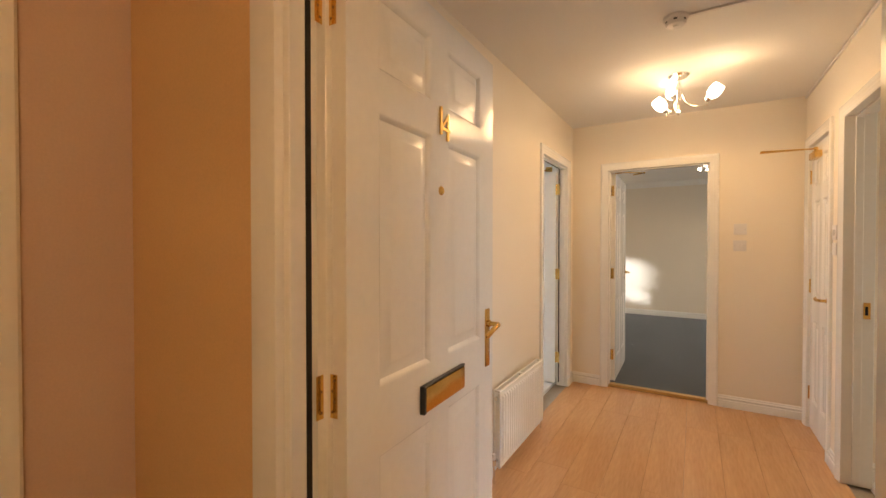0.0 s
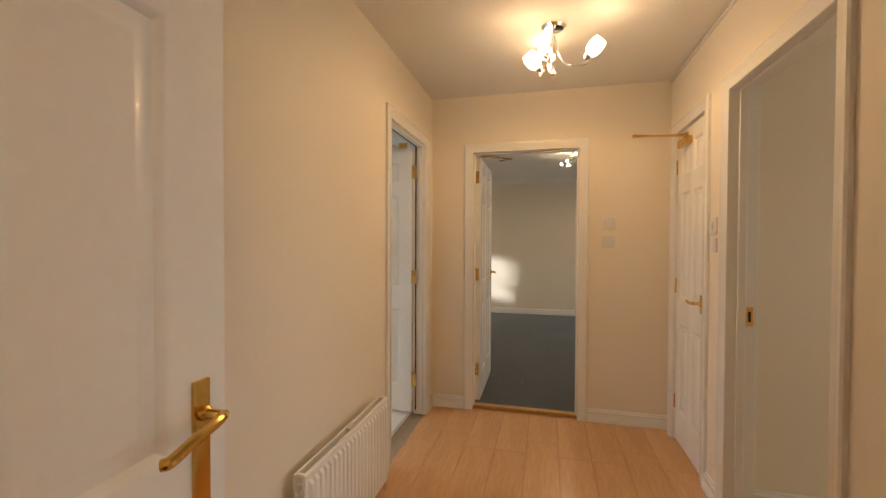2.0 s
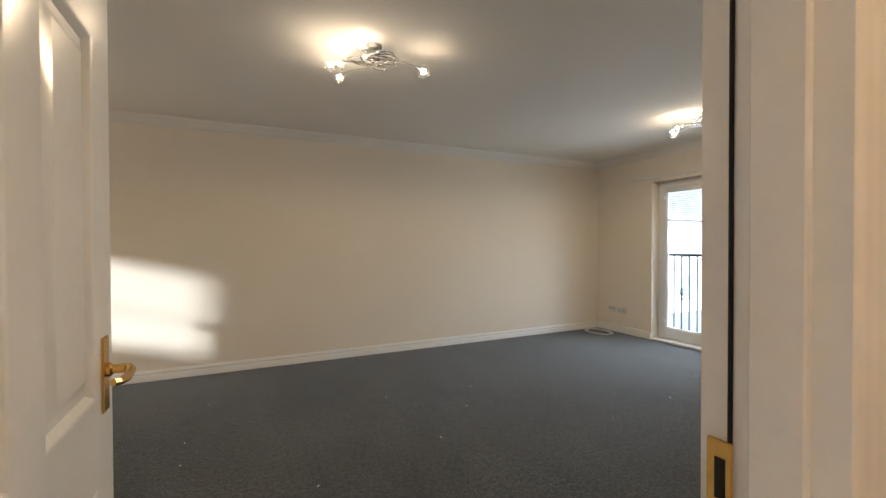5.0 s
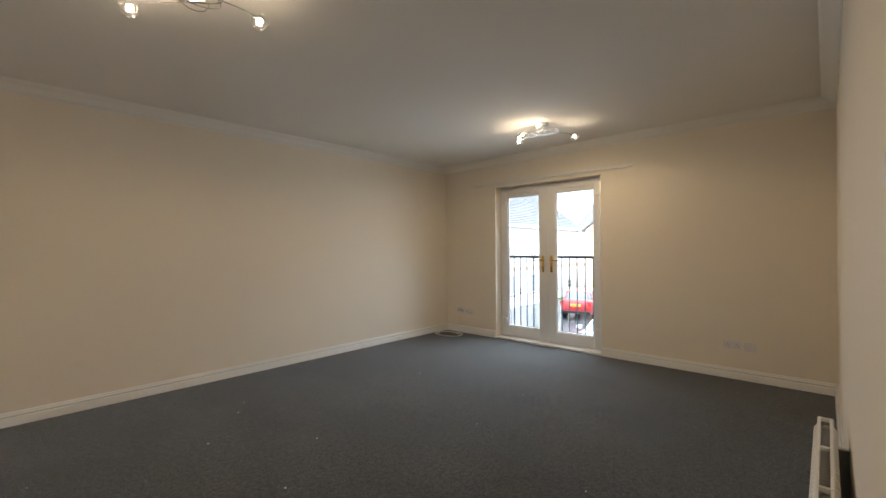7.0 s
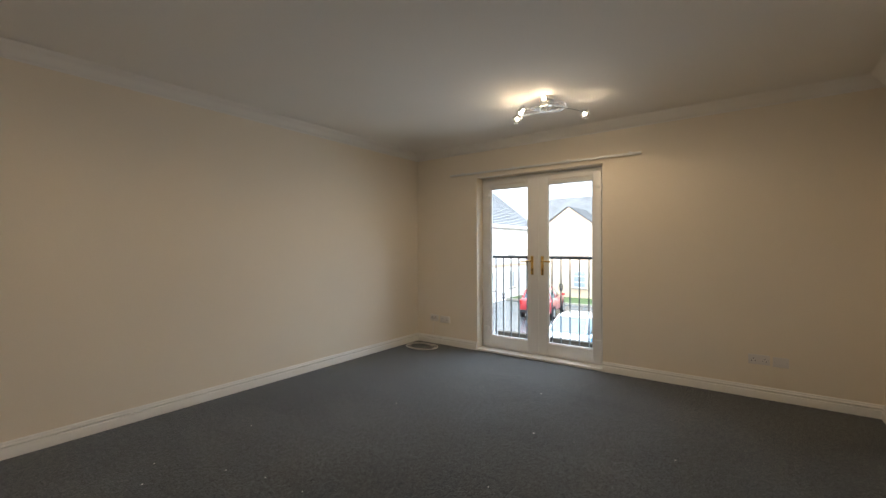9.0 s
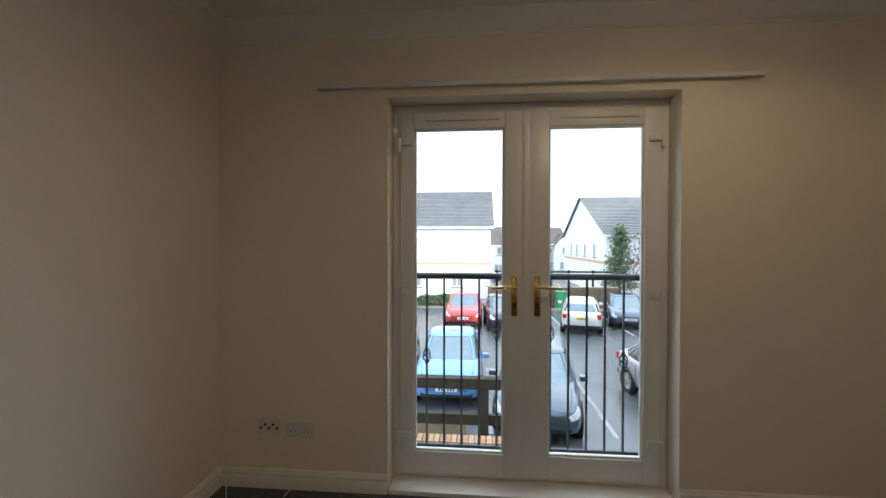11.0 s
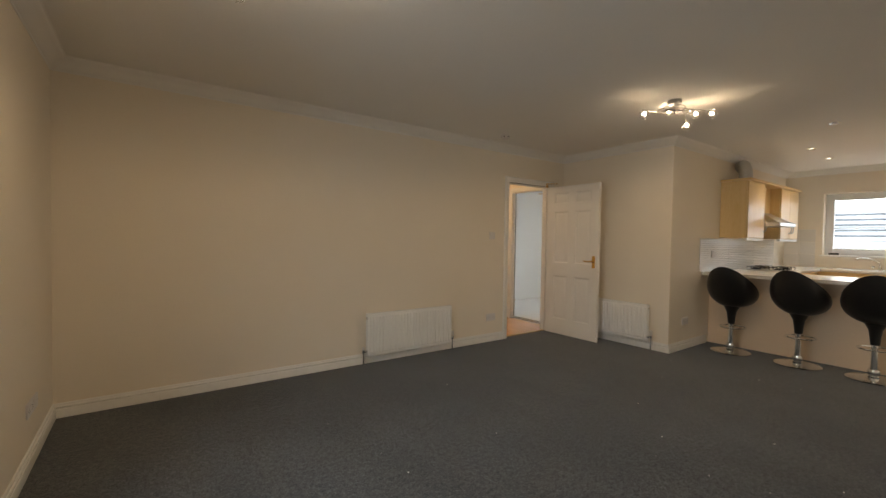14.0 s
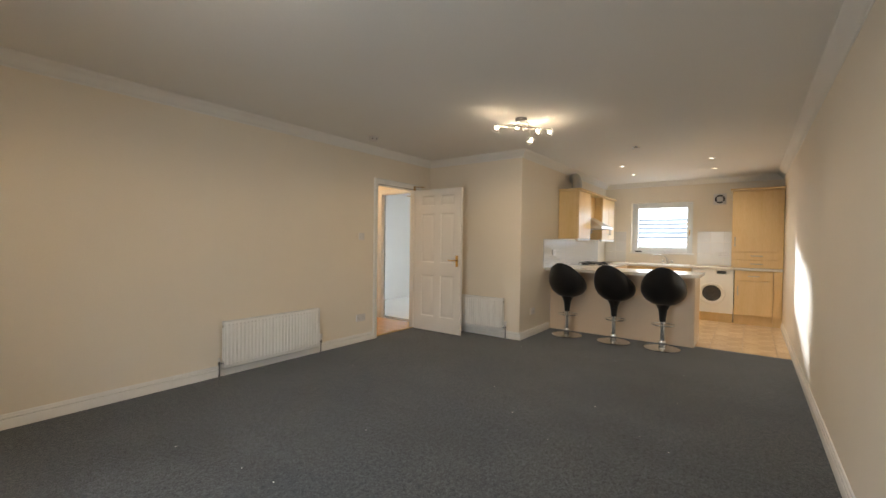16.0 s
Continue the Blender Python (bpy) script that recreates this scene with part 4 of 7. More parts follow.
# french doors: outer frame, two leaves with panes, hinges, vents, handles
fd = thing("window_1", "white plastic french doors with brass lever handles", "french doors", None, "", "structure")
bm = bmesh.new()
for y0, y1, z0, z1 in ((5.657, 5.70, 0.0, 2.048), (7.06, 7.103, 0.0, 2.048), (5.70, 7.06, 2.0, 2.048), (5.70, 7.06, 0.0, 0.045)):
    soft_box(bm, 5.83, 5.90, y0, y1, z0, z1, 0.004)
part("window_frame", bm, PVC, fd)
bm = bmesh.new()
soft_box(bm, 5.68, 5.84, 5.66, 7.10, 0.001, 0.026, 0.006)
part("window_sill", bm, GLOSS, fd, "white painted threshold board")
for side, (y0, y1, g0, g1) in (("left", (6.392, 7.058, 6.500, 6.985)), ("right", (5.702, 6.386, 5.782, 6.270))):
    bm = bmesh.new()
    yo0, yo1, zo0, zo1 = y0, y1, 0.045, 2.0
    for a0, a1, c0, c1 in ((yo0, g0, zo0, zo1), (g1, yo1, zo0, zo1), (g0, g1, zo0, 0.168), (g0, g1, 1.917, zo1)):
        soft_box(bm, 5.812, 5.872, a0, a1, c0, c1, 0.005)
    for a0, a1, c0, c1 in ((g0 - 0.001, g0 + 0.012, 0.168, 1.917), (g1 - 0.012, g1 + 0.001, 0.168, 1.917), (g0, g1, 0.166, 0.180), (g0, g1, 1.905, 1.918)):
        soft_box(bm, 5.822, 5.846, a0, a1, c0, c1, 0.004, 1)
    leaf = part("door_leaf", bm, PVC, fd)
    bm = bmesh.new()
    box(bm, 5.842, 5.848, g0 + 0.004, g1 - 0.004, 0.172, 1.914)
    pane = part("pane", bm, GLASS, leaf, "clear double glazed pane")
    pane.visible_shadow = False
    hy = 6.448 if side == "left" else 6.328
    way = 1 if side == "left" else -1
    bm = bmesh.new()
    soft_box(bm, 5.803, 5.813, hy - 0.016, hy + 0.016, 0.915, 1.125, 0.005)
    lathe(bm, [(0.013, 0), (0.013, 0.01), (0.009, 0.014), (0.009, 0.035)], 14, Matrix.Translation((5.804, hy, 1.07)) @ Matrix.Rotation(radians(-90), 4, "Y"))
    tube(bm, curve_pts([(5.768, hy, 1.07), (5.760, hy + way * 0.02, 1.071), (5.757, hy + way * 0.07, 1.069), (5.760, hy + way * 0.118, 1.066)], 5), 0.0085, 10)
    h = part("door_handle", bm, BRASS, leaf, "polished brass lever handle")
    bm = bmesh.new()
    soft_box(bm, 5.8015, 5.804, hy - 0.006, hy + 0.006, 0.955, 0.985, 0.001, 1)
    part("keyhole", bm, DARK, leaf, "dark keyhole")
    hx = y1 - 0.012 if side == "left" else y0 + 0.012
    for z in (0.26, 1.045, 1.845):
        bm = bmesh.new()
        s = 1 if side == "left" else -1
        soft_box(bm, 5.795, 5.814, min(hx - s * 0.05, hx + s * 0.02), max(hx - s * 0.05, hx + s * 0.02), z - 0.018, z + 0.018, 0.004)
        lathe(bm, [(0.011, -0.05), (0.011, 0.018)], 12, Matrix.Translation((5.796, hx + s * 0.018, z)))
        part("hinge", bm, PVC, leaf, "white plastic hinge")
    bm = bmesh.new()
    soft_box(bm, 5.800, 5.814, g0 + 0.03, g1 - 0.06, 1.955, 1.967, 0.003)
    part("trickle_vent", bm, PLASTIC, leaf, "thin trickle vent strip")
bm = bmesh.new()
soft_box(bm, 5.806, 5.814, 6.372, 6.406, 0.05, 1.995, 0.003)
part("meeting_strip", bm, PVC, fd)
# curtain track
ct = thing("curtain_track", "white plastic curtain track with bunched gliders", "curtain track")
bm = bmesh.new()
soft_box(bm, 5.664, 5.682, 5.30, 7.47, 2.092, 2.114, 0.003)
part("rail", bm, PVC, ct)
for y in (5.40, 6.0, 6.62, 7.30):
    bm = bmesh.new()
    soft_box(bm, 5.680, 5.702, y - 0.012, y + 0.012, 2.095, 2.128, 0.002, 1)
    part("bracket", bm, PVC, ct)
for k in range(10):
    bm = bmesh.new()
    tube(bm, [(5.662, 5.955 + 0.010 * k, 2.122), (5.655, 5.955 + 0.010 * k, 2.10), (5.664, 5.958 + 0.010 * k, 2.078)], 0.0022, 5)
    part("glider", bm, PVC, ct)
# coiled aerial cable on the carpet
cc = thing("coiled_cable", "loose coil of white aerial cable on the carpet", "cable")
bm = bmesh.new()
rng = random.Random(4)
pts = []
for i in range(130):
    t = i / 26 * 2 * math.pi
    rr = 0.195 + 0.035 * math.sin(i * 0.23) + 0.02 * math.cos(i * 0.11)
    pts.append((5.42 + rr * 0.72 * math.cos(t), 7.69 + rr * 1.0 * math.sin(t) + 0.012 * math.sin(i * 0.05), 0.008 + 0.004 * (i / 26) + 0.003 * math.sin(i * 0.7)))
tube(bm, pts, 0.0032, 6)
tube(bm, curve_pts([(5.688, 7.74, 0.30), (5.670, 7.742, 0.22), (5.660, 7.75, 0.12), (5.62, 7.86, 0.085), (5.66, 7.95, 0.10), (5.56, 7.90, 0.02), (5.52, 7.84, 0.012)], 8), 0.003, 6)
tube(bm, curve_pts([(5.60, 7.62, 0.01), (5.655, 7.58, 0.07), (5.665, 7.66, 0.12), (5.672, 7.73, 0.12)], 8), 0.003, 6)
part("cable", bm, PLASTIC, cc)
# crumbs and lint on the carpet
bm = bmesh.new()
rng = random.Random(11)
for k in range(46):
    x, y = rng.uniform(0.2, 5.2), rng.uniform(4.2, 7.8)
    tmp = bmesh.new()
    bmesh.ops.create_icosphere(tmp, subdivisions=1, radius=rng.uniform(0.002, 0.0055))
    merge(bm, tmp, Matrix.Translation((x, y, 0.003)) @ Euler((0, 0, rng.uniform(0, 6))).to_matrix().to_4x4() @ Matrix.Diagonal((1.5, 0.8, 0.5, 1)))
tagged(part("carpet_lint", bm, WHITE_WALL), "scattered pale crumbs and lint on the carpet", "lint", "", "stuff")
STRIP = material("worn_brass_strip", (0.55, 0.36, 0.13), 0.45, 0.6, vary=0.15, scale=20)
# metal strip where carpet meets laminate
bm = bmesh.new()
soft_box(bm, 0.633, 1.425, 3.622, 3.675, -0.020, 0.006, 0.002, 1)
tagged(part("threshold_strip", bm, STRIP), "brass threshold strip between laminate and carpet", "threshold strip")
bm = bmesh.new()
tube(bm, [(0.625, 4.50, 0.03), (0.66, 4.52, 0.006)], 0.006, 6)
tagged(part("door_wedge", bm, PLASTIC), "scrap of white plastic under the open door", "door wedge")

# ---- kitchen ----
XF = -2.93          # fronts of the run under the window
TOP = 0.905


def cabinet(name, label, x0, x1, y0, y1, z0, z1, front, doors, plinth=0.0):
    """A maple unit. front: '+x' or '+y'; doors: (a0, a1, z0, z1, handle) on the front, handle None, 'h' or 'v0' / 'v1'."""
    c = thing(name, label, "cabinet")
    bm = bmesh.new()
    if front == "+x":
        box(bm, x0, x1 - 0.022, y0, y1, z0 + plinth, z1)
    else:
        box(bm, x0, x1, y0, y1 - 0.02, z0 + plinth, z1)
    part("body", bm, MAPLE, c)
    if plinth:
        bm = bmesh.new()
        if front == "+x":
            box(bm, x0, x1 - 0.05, y0, y1, z0, z0 + plinth - 0.003)
        else:
            box(bm, x0, x1, y0, y1 - 0.05, z0, z0 + plinth - 0.003)
        part("plinth", bm, MAPLE, c)
    for a0, a1, c0, c1, handle in doors:
        bm = bmesh.new()
        if front == "+x":
            soft_box(bm, x1 - 0.018, x1, a0 + 0.004, a1 - 0.004, c0 + 0.004, c1 - 0.004, 0.003, 1)
        else:
            soft_box(bm, a0 + 0.004, a1 - 0.004, y1 - 0.018, y1, c0 + 0.004, c1 - 0.004, 0.003, 1)
        d = part("drawer_front" if handle == "h" else "cabinet_door", bm, MAPLE, c)
        if handle:
            am, cm = (a0 + a1) / 2, (c0 + c1) / 2
            if handle == "h":
                p = [(am - 0.07, cm), (am - 0.06, cm), (am + 0.06, cm), (am + 0.07, cm)]
            else:
                e = a0 + 0.045 if handle[1] == "0" else a1 - 0.045
                zc = c0 + 0.16 if handle.endswith("b") else c1 - 0.16
                p = [(e, zc - 0.07), (e, zc - 0.06), (e, zc + 0.06), (e, zc + 0.07)]
            o = [0.0, 0.030, 0.030, 0.0]
            pts = [(x1 + q, a, z) if front == "+x" else (a, y1 + q, z) for (a, z), q in zip(p, o)]
            bm = bmesh.new()
            tube(bm, curve_pts(pts, 4), 0.0065, 8)
            part("handle", bm, STEEL, d, "brushed steel bow handle")
    return c


# peninsula
pen = thing("breakfast_bar", "cream-panelled breakfast bar under a pale worktop", "breakfast bar")
bm = bmesh.new()
soft_box(bm, -1.22, -0.665, 5.235, 7.06, 0.0, 0.865, 0.002, 1)
part("panel", bm, CREAM_PANEL, pen)
bm = bmesh.new()
soft_box(bm, -1.24, -0.66, 7.04, 7.075, 0.0, 0.866, 0.002, 1)
part("end_panel", bm, CREAM_PANEL, pen)
tmp = bmesh.new()
vs = []
outline = [(-0.44, 5.234), (-0.44, 6.95)] + [(-0.62 + 0.18 * math.cos(radians(a)), 6.95 + 0.18 * math.sin(radians(a))) for a in range(10, 91, 16)] + [(-1.26, 7.13), (-1.26, 5.234)]
lo = [tmp.verts.new((x, y, 0.867)) for x, y in outline]
hi = [tmp.verts.new((x, y, TOP)) for x, y in outline]
for i in range(len(outline)):
    j = (i + 1) % len(outline)
    tmp.faces.new((lo[i], lo[j], hi[j], hi[i]))
tmp.faces.new(hi)
tmp.faces.new(lo[::-1])
bmesh.ops.recalc_face_normals(tmp, faces=tmp.faces[:])
tagged(part("worktop", tmp, WORKTOP), "pale speckled laminate worktop with a rounded corner", "worktop")

# base run under the window and along the side wall
cabinet("base_unit", "maple base unit under the kitchen window", -3.49, XF, 5.24, 6.20, 0, 0.865, "+x", [(5.24, 5.72, 0.15, 0.72, "v1"), (5.72, 6.20, 0.15, 0.72, "v0"), (5.24, 6.20, 0.72, 0.862, None)], 0.15)
cabinet("base_unit", "maple sink unit under the kitchen window", -3.49, XF, 6.202, 6.80, 0, 0.865, "+x", [(6.202, 6.80, 0.15, 0.862, "v0")], 0.15)
cabinet("base_unit", "maple base unit with a drawer and a door", -3.49, XF, 7.41, 7.90, 0, 0.865, "+x", [(7.41, 7.90, 0.15, 0.70, "v0"), (7.41, 7.90, 0.70, 0.862, "h")], 0.15)
cabinet("filler_panel", "plain maple end panel beside the wall", -3.49, XF, 7.902, 8.015, 0, 0.865, "+x", [(7.902, 8.015, 0.15, 0.862, None)], 0.15)
cabinet("base_unit", "maple oven housing along the side wall", -2.90, -1.30, 5.24, 5.80, 0, 0.865, "+y", [(-2.90, -2.1, 0.15, 0.862, "v1"), (-2.1, -1.3, 0.15, 0.862, "v0")], 0.15)
bm = bmesh.new()
soft_box(bm, -3.495, XF + 0.02, 5.235, 8.018, 0.867, TOP, 0.006)
tagged(part("worktop", bm, WORKTOP), "pale speckled worktop under the kitchen window", "worktop")
bm = bmesh.new()
soft_box(bm, XF + 0.022, -1.262, 5.235, 5.83, 0.867, TOP, 0.006)
tagged(part("worktop", bm, WORKTOP), "pale speckled worktop round the hob", "worktop")
cabinet("tall_unit", "tall maple cupboard over two drawers on the worktop", -3.49, XF, 7.36, 8.015, 0.907, 2.14, "+x",
        [(7.36, 8.015, 1.165, 2.12, "v0b"), (7.36, 8.015, 1.04, 1.162, "h"), (7.36, 8.015, 0.912, 1.037, "h")])
bm = bmesh.new()
soft_box(bm, -3.49, XF + 0.03, 7.33, 8.018, 2.142, 2.175, 0.006)
tagged(part("cornice", bm, MAPLE), "maple cornice on top of the tall cupboard", "cornice")

# washing machine
DOOR_GLASS = material("dark_door_glass", (0.06, 0.06, 0.062), 0.06, vary=0.3, scale=12)
wm = thing("washing_machine", "white front-loading washing machine with a dark door", "washing machine")
bm = bmesh.new()
soft_box(bm, -3.48, XF - 0.01, 6.81, 7.40, 0.15, 0.862, 0.008)
part("body", bm, ENAMEL, wm)
bm = bmesh.new()
box(bm, -3.40, XF - 0.05, 6.82, 7.39, 0.0, 0.148)
part("plinth", bm, MAPLE, wm)
ry = Matrix.Translation((XF - 0.012, 7.105, 0.47)) @ Matrix.Rotation(radians(90), 4, "Y")
bm = bmesh.new()
lathe(bm, [(0.128, 0.0), (0.185, 0.0), (0.190, 0.012), (0.178, 0.026), (0.140, 0.022), (0.126, 0.0)], 36, ry, False)
part("door_ring", bm, ENAMEL, wm)
bm = bmesh.new()
lathe(bm, [(0.0, 0.002), (0.080, 0.004), (0.128, 0.018), (0.132, 0.010)], 30, ry, False)
part("door_glass", bm, DOOR_GLASS, wm, "dark round door glass")
bm = bmesh.new()
soft_box(bm, XF - 0.012, XF - 0.004, 7.17, 7.30, 0.795, 0.845, 0.003, 1)
part("display", bm, BLACK, wm, "small dark display")
bm = bmesh.new()
lathe(bm, [(0.026, 0), (0.024, 0.02), (0.0, 0.022)], 18, Matrix.Translation((XF - 0.012, 7.345, 0.82)) @ Matrix.Rotation(radians(90), 4, "Y"), False)
part("dial", bm, ENAMEL, wm)
bm = bmesh.new()
soft_box(bm, XF - 0.012, XF - 0.005, 6.83, 7.02, 0.79, 0.85, 0.003, 1)
part("soap_drawer", bm, ENAMEL, wm)

# wall units with hood
cabinet("wall_unit", "maple wall unit beside the cooker hood", -1.50, -0.93, 5.235, 5.545, 1.335, 2.055, "+y", [(-1.50, -0.93, 1.335, 2.055, "v0b")])
cabinet("wall_unit", "maple wall unit between hood and window", -2.93, -2.15, 5.235, 5.545, 1.335, 2.055, "+y", [(-2.93, -2.54, 1.335, 2.055, "v1b"), (-2.54, -2.15, 1.335, 2.055, "v0b")])
cabinet("wall_unit", "shallow maple bridge panel above the hood", -2.148, -1.502, 5.235, 5.42, 1.62, 2.055, "+y", [(-2.148, -1.502, 1.62, 2.055, None)])
bm = bmesh.new()
soft_box(bm, -2.96, -0.90, 5.235, 5.575, 2.057, 2.085, 0.006)
tagged(part("cornice", bm, MAPLE), "maple cornice on top of the wall units", "cornice")
for x0, x1 in ((-1.5, -0.93), (-2.93, -2.15)):
    bm = bmesh.new()
    soft_box(bm, x0, x1, 5.50, 5.54, 1.30, 1.333, 0.003, 1)
    tagged(part("light_pelmet", bm, ENAMEL), "white light pelmet under a wall unit", "pelmet")
hood = thing("cooker_hood", "brushed steel sloping cooker hood", "cooker hood")
bm = bmesh.new()
v = [bm.verts.new(p) for p in ((-2.14, 5.24, 1.50), (-1.51, 5.24, 1.50), (-1.51, 5.70, 1.50), (-2.14, 5.70, 1.50), (-2.14, 5.24, 1.545), (-1.51, 5.24, 1.545), (-1.51, 5.70, 1.545),
                               (-2.14, 5.70, 1.545), (-2.0, 5.24, 1.69), (-1.65, 5.24, 1.69), (-1.65, 5.46, 1.69), (-2.0, 5.46, 1.69))]
for f in ((3, 2, 1, 0), (0, 1, 5, 4), (1, 2, 6, 5), (2, 3, 7, 6), (3, 0, 4, 7), (4, 5, 9, 8), (5, 6, 10, 9), (6, 7, 11, 10), (7, 4, 8, 11), (8, 9, 10, 11)):
    bm.faces.new([v[i] for i in f])
part("canopy", bm, STEEL, hood)
bm = bmesh.new()
soft_box(bm, -2.14, -1.51, 5.70, 5.715, 1.500, 1.546, 0.003, 1)
part("lip", bm, STEEL, hood)
duct = thing("extractor_duct", "grey round extractor duct on top of the wall units", "duct")
bm = bmesh.new()
tube(bm, curve_pts([(-1.25, 5.40, 2.088), (-1.25, 5.40, 2.20), (-1.30, 5.36, 2.29), (-1.40, 5.30, 2.31), (-1.52, 5.24, 2.31)], 5), 0.075, 16)
part("pipe", bm, STEEL, duct)
# ribbed white splashback tiles and plain tiling, each tile a piece
TILE_WHITE = material("white_glazed_tile", (0.76, 0.74, 0.71), 0.15, vary=0.03, scale=5, per_object=0.03)
sb = tagged(new("splashback"), "white glazed kitchen wall tiles", "tiling", "", "structure")
tile_mesh = bpy.data.meshes.new("tile")
bm = bmesh.new()
soft_box(bm, -0.4365, 0.4365, -0.0, 0.010, 0.0005, 0.0195, 0.004, 2)
bm.to_mesh(tile_mesh)
bm.free()
tile_mesh.materials.append(TILE_WHITE)
for i in range(3):
    for j in range(17):
        o = new("tile", tile_mesh)
        o.parent = sb
        o.location = (-0.80 - 0.874 * i, 5.2315, 0.908 + 0.0245 * j)
wall_tile = bpy.data.meshes.new("wall_tile")
bm = bmesh.new()
soft_box(bm, 0.0, 0.006, -0.0985, 0.0985, 0.001, 0.197, 0.002, 1)
bm.to_mesh(wall_tile)
bm.free()
wall_tile.materials.append(TILE_WHITE)
for i in range(11):
    for j in range(3):
        y, z = 5.335 + 0.2 * i, 0.91 + 0.199 * j
        if z + 0.19 > 1.08 and 5.55 < y < 6.92:
            continue
        if j == 0 or y > 6.8 or y < 5.6:
            o = new("tile", wall_tile)
            o.parent = sb
            o.location = (-3.4985, y, z)
outlet("wall_socket", "white double socket on the kitchen tiles", "socket", (-0.75, 5.238, 1.12), (0, 1), 0.147, 0.088, "socket")
outlet("wall_socket", "white double socket on the tiles by the tall unit", "socket", (-3.492, 7.22, 1.10), (1, 0), 0.147, 0.088, "socket")

# hob
hob = thing("gas_hob", "steel gas hob with black pan supports", "hob")
bm = bmesh.new()
soft_box(bm, -2.10, -1.52, 5.30, 5.80, TOP + 0.001, TOP + 0.010, 0.003)
part("plate", bm, STEEL, hob)
for bx in (-1.97, -1.66):
    for by in (5.42, 5.67):
        bm = bmesh.new()
        lathe(bm, [(0.05, 0), (0.05, 0.012), (0.032, 0.016), (0.032, 0.024), (0.0, 0.025)], 18, Matrix.Translation((bx, by, TOP + 0.008)), False)
        part("burner", bm, BLACK, hob)
        bm = bmesh.new()
        for k in range(4):
            a = radians(45 + 90 * k)
            tube(bm, [(bx + 0.02 * math.cos(a), by + 0.02 * math.sin(a), TOP + 0.045), (bx + 0.11 * math.cos(a), by + 0.11 * math.sin(a), TOP + 0.045), (bx + 0.11 * math.cos(a), by + 0.11 * math.sin(a), TOP + 0.010)], 0.005, 6)
        part("pan_support", bm, BLACK, hob)
# sink and tap
sink = thing("kitchen_sink", "stainless steel sink set into the worktop", "sink")
bm = bmesh.new()
for x0, x1, y0, y1 in ((-3.40, -3.36, 5.95, 6.75), (-3.04, -3.0, 5.95, 6.75), (-3.36, -3.04, 5.95, 6.0), (-3.36, -3.04, 6.42, 6.75)):
    box(bm, x0, x1, y0, y1, TOP + 0.001, TOP + 0.006)
part("rim", bm, STEEL, sink)
bm = bmesh.new()
box(bm, -3.36, -3.04, 6.0, 6.42, TOP - 0.0015, TOP + 0.001)
part("bowl", bm, STEEL, sink)
tap = thing("kitchen_tap", "chrome mixer tap with a long swivel spout", "tap")
bm = bmesh.new()
lathe(bm, [(0.026, 0), (0.024, 0.02), (0.018, 0.03), (0.018, 0.07), (0.008, 0.075)], 16, Matrix.Translation((-3.38, 6.38, TOP)))
part("body", bm, CHROME, tap)
bm = bmesh.new()
tube(bm, curve_pts([(-3.38, 6.38, TOP + 0.06), (-3.37, 6.36, TOP + 0.12), (-3.33, 6.28, TOP + 0.16), (-3.28, 6.17, TOP + 0.165), (-3.27, 6.14, TOP + 0.14)], 6), 0.010, 10)
part("spout", bm, CHROME, tap)
for s in (-1, 1):
    bm = bmesh.new()
    lathe(bm, [(0.016, 0), (0.020, 0.012), (0.016, 0.03), (0.0, 0.032)], 12, Matrix.Translation((-3.38, 6.38 + s * 0.06, TOP + 0.045)) @ Matrix.Rotation(radians(-90 * s), 4, "X"), False)
    part("tap_head", bm, CHROME, tap)

# kitchen window
kw = thing("window_2", "white plastic kitchen window with a horizontal bar", "window", None, "", "structure")
bm = bmesh.new()
Y0, Y1, Z0, Z1 = 5.722, 6.758, 1.102, 2.058
for a0, a1, c0, c1 in ((Y0, Y0 + 0.10, Z0, Z1), (Y1 - 0.10, Y1, Z0, Z1), (Y0 + 0.10, Y1 - 0.10, Z0, Z0 + 0.10), (Y0 + 0.10, Y1 - 0.10, Z1 - 0.10, Z1)):
    soft_box(bm, -3.68, -3.61, a0, a1, c0, c1, 0.006)
part("window_frame", bm, PVC, kw)
bm = bmesh.new()
soft_box(bm, -3.66, -3.63, Y0 + 0.10, Y1 - 0.10, 1.515, 1.533, 0.003, 1)
part("glazing_bar", bm, PVC, kw)
bm = bmesh.new()
box(bm, -3.648, -3.642, Y0 + 0.095, Y1 - 0.095, Z0 + 0.095, Z1 - 0.095)
part("pane", bm, GLASS, kw, "clear pane").visible_shadow = False
bm = bmesh.new()
soft_box(bm, -3.70, -3.47, Y0 - 0.03, Y1 + 0.03, 1.078, 1.101, 0.006)
part("window_sill", bm, GLOSS, kw, "white painted sill")
bm = bmesh.new()
soft_box(bm, -3.61, -3.60, 6.69, 6.71, 1.46, 1.54, 0.002, 1)
tube(bm, [(-3.60, 6.70, 1.50), (-3.57, 6.70, 1.51), (-3.565, 6.70, 1.43)], 0.007, 8)
part("catch", bm, BRASS, kw, "brass window catch")
bm = bmesh.new()
soft_box(bm, -3.60, -3.565, 5.78, 5.90, 1.108, 1.135, 0.004)
tagged(part("thermometer", bm, BLACK), "small dark gadget on the kitchen sill", "gadget")
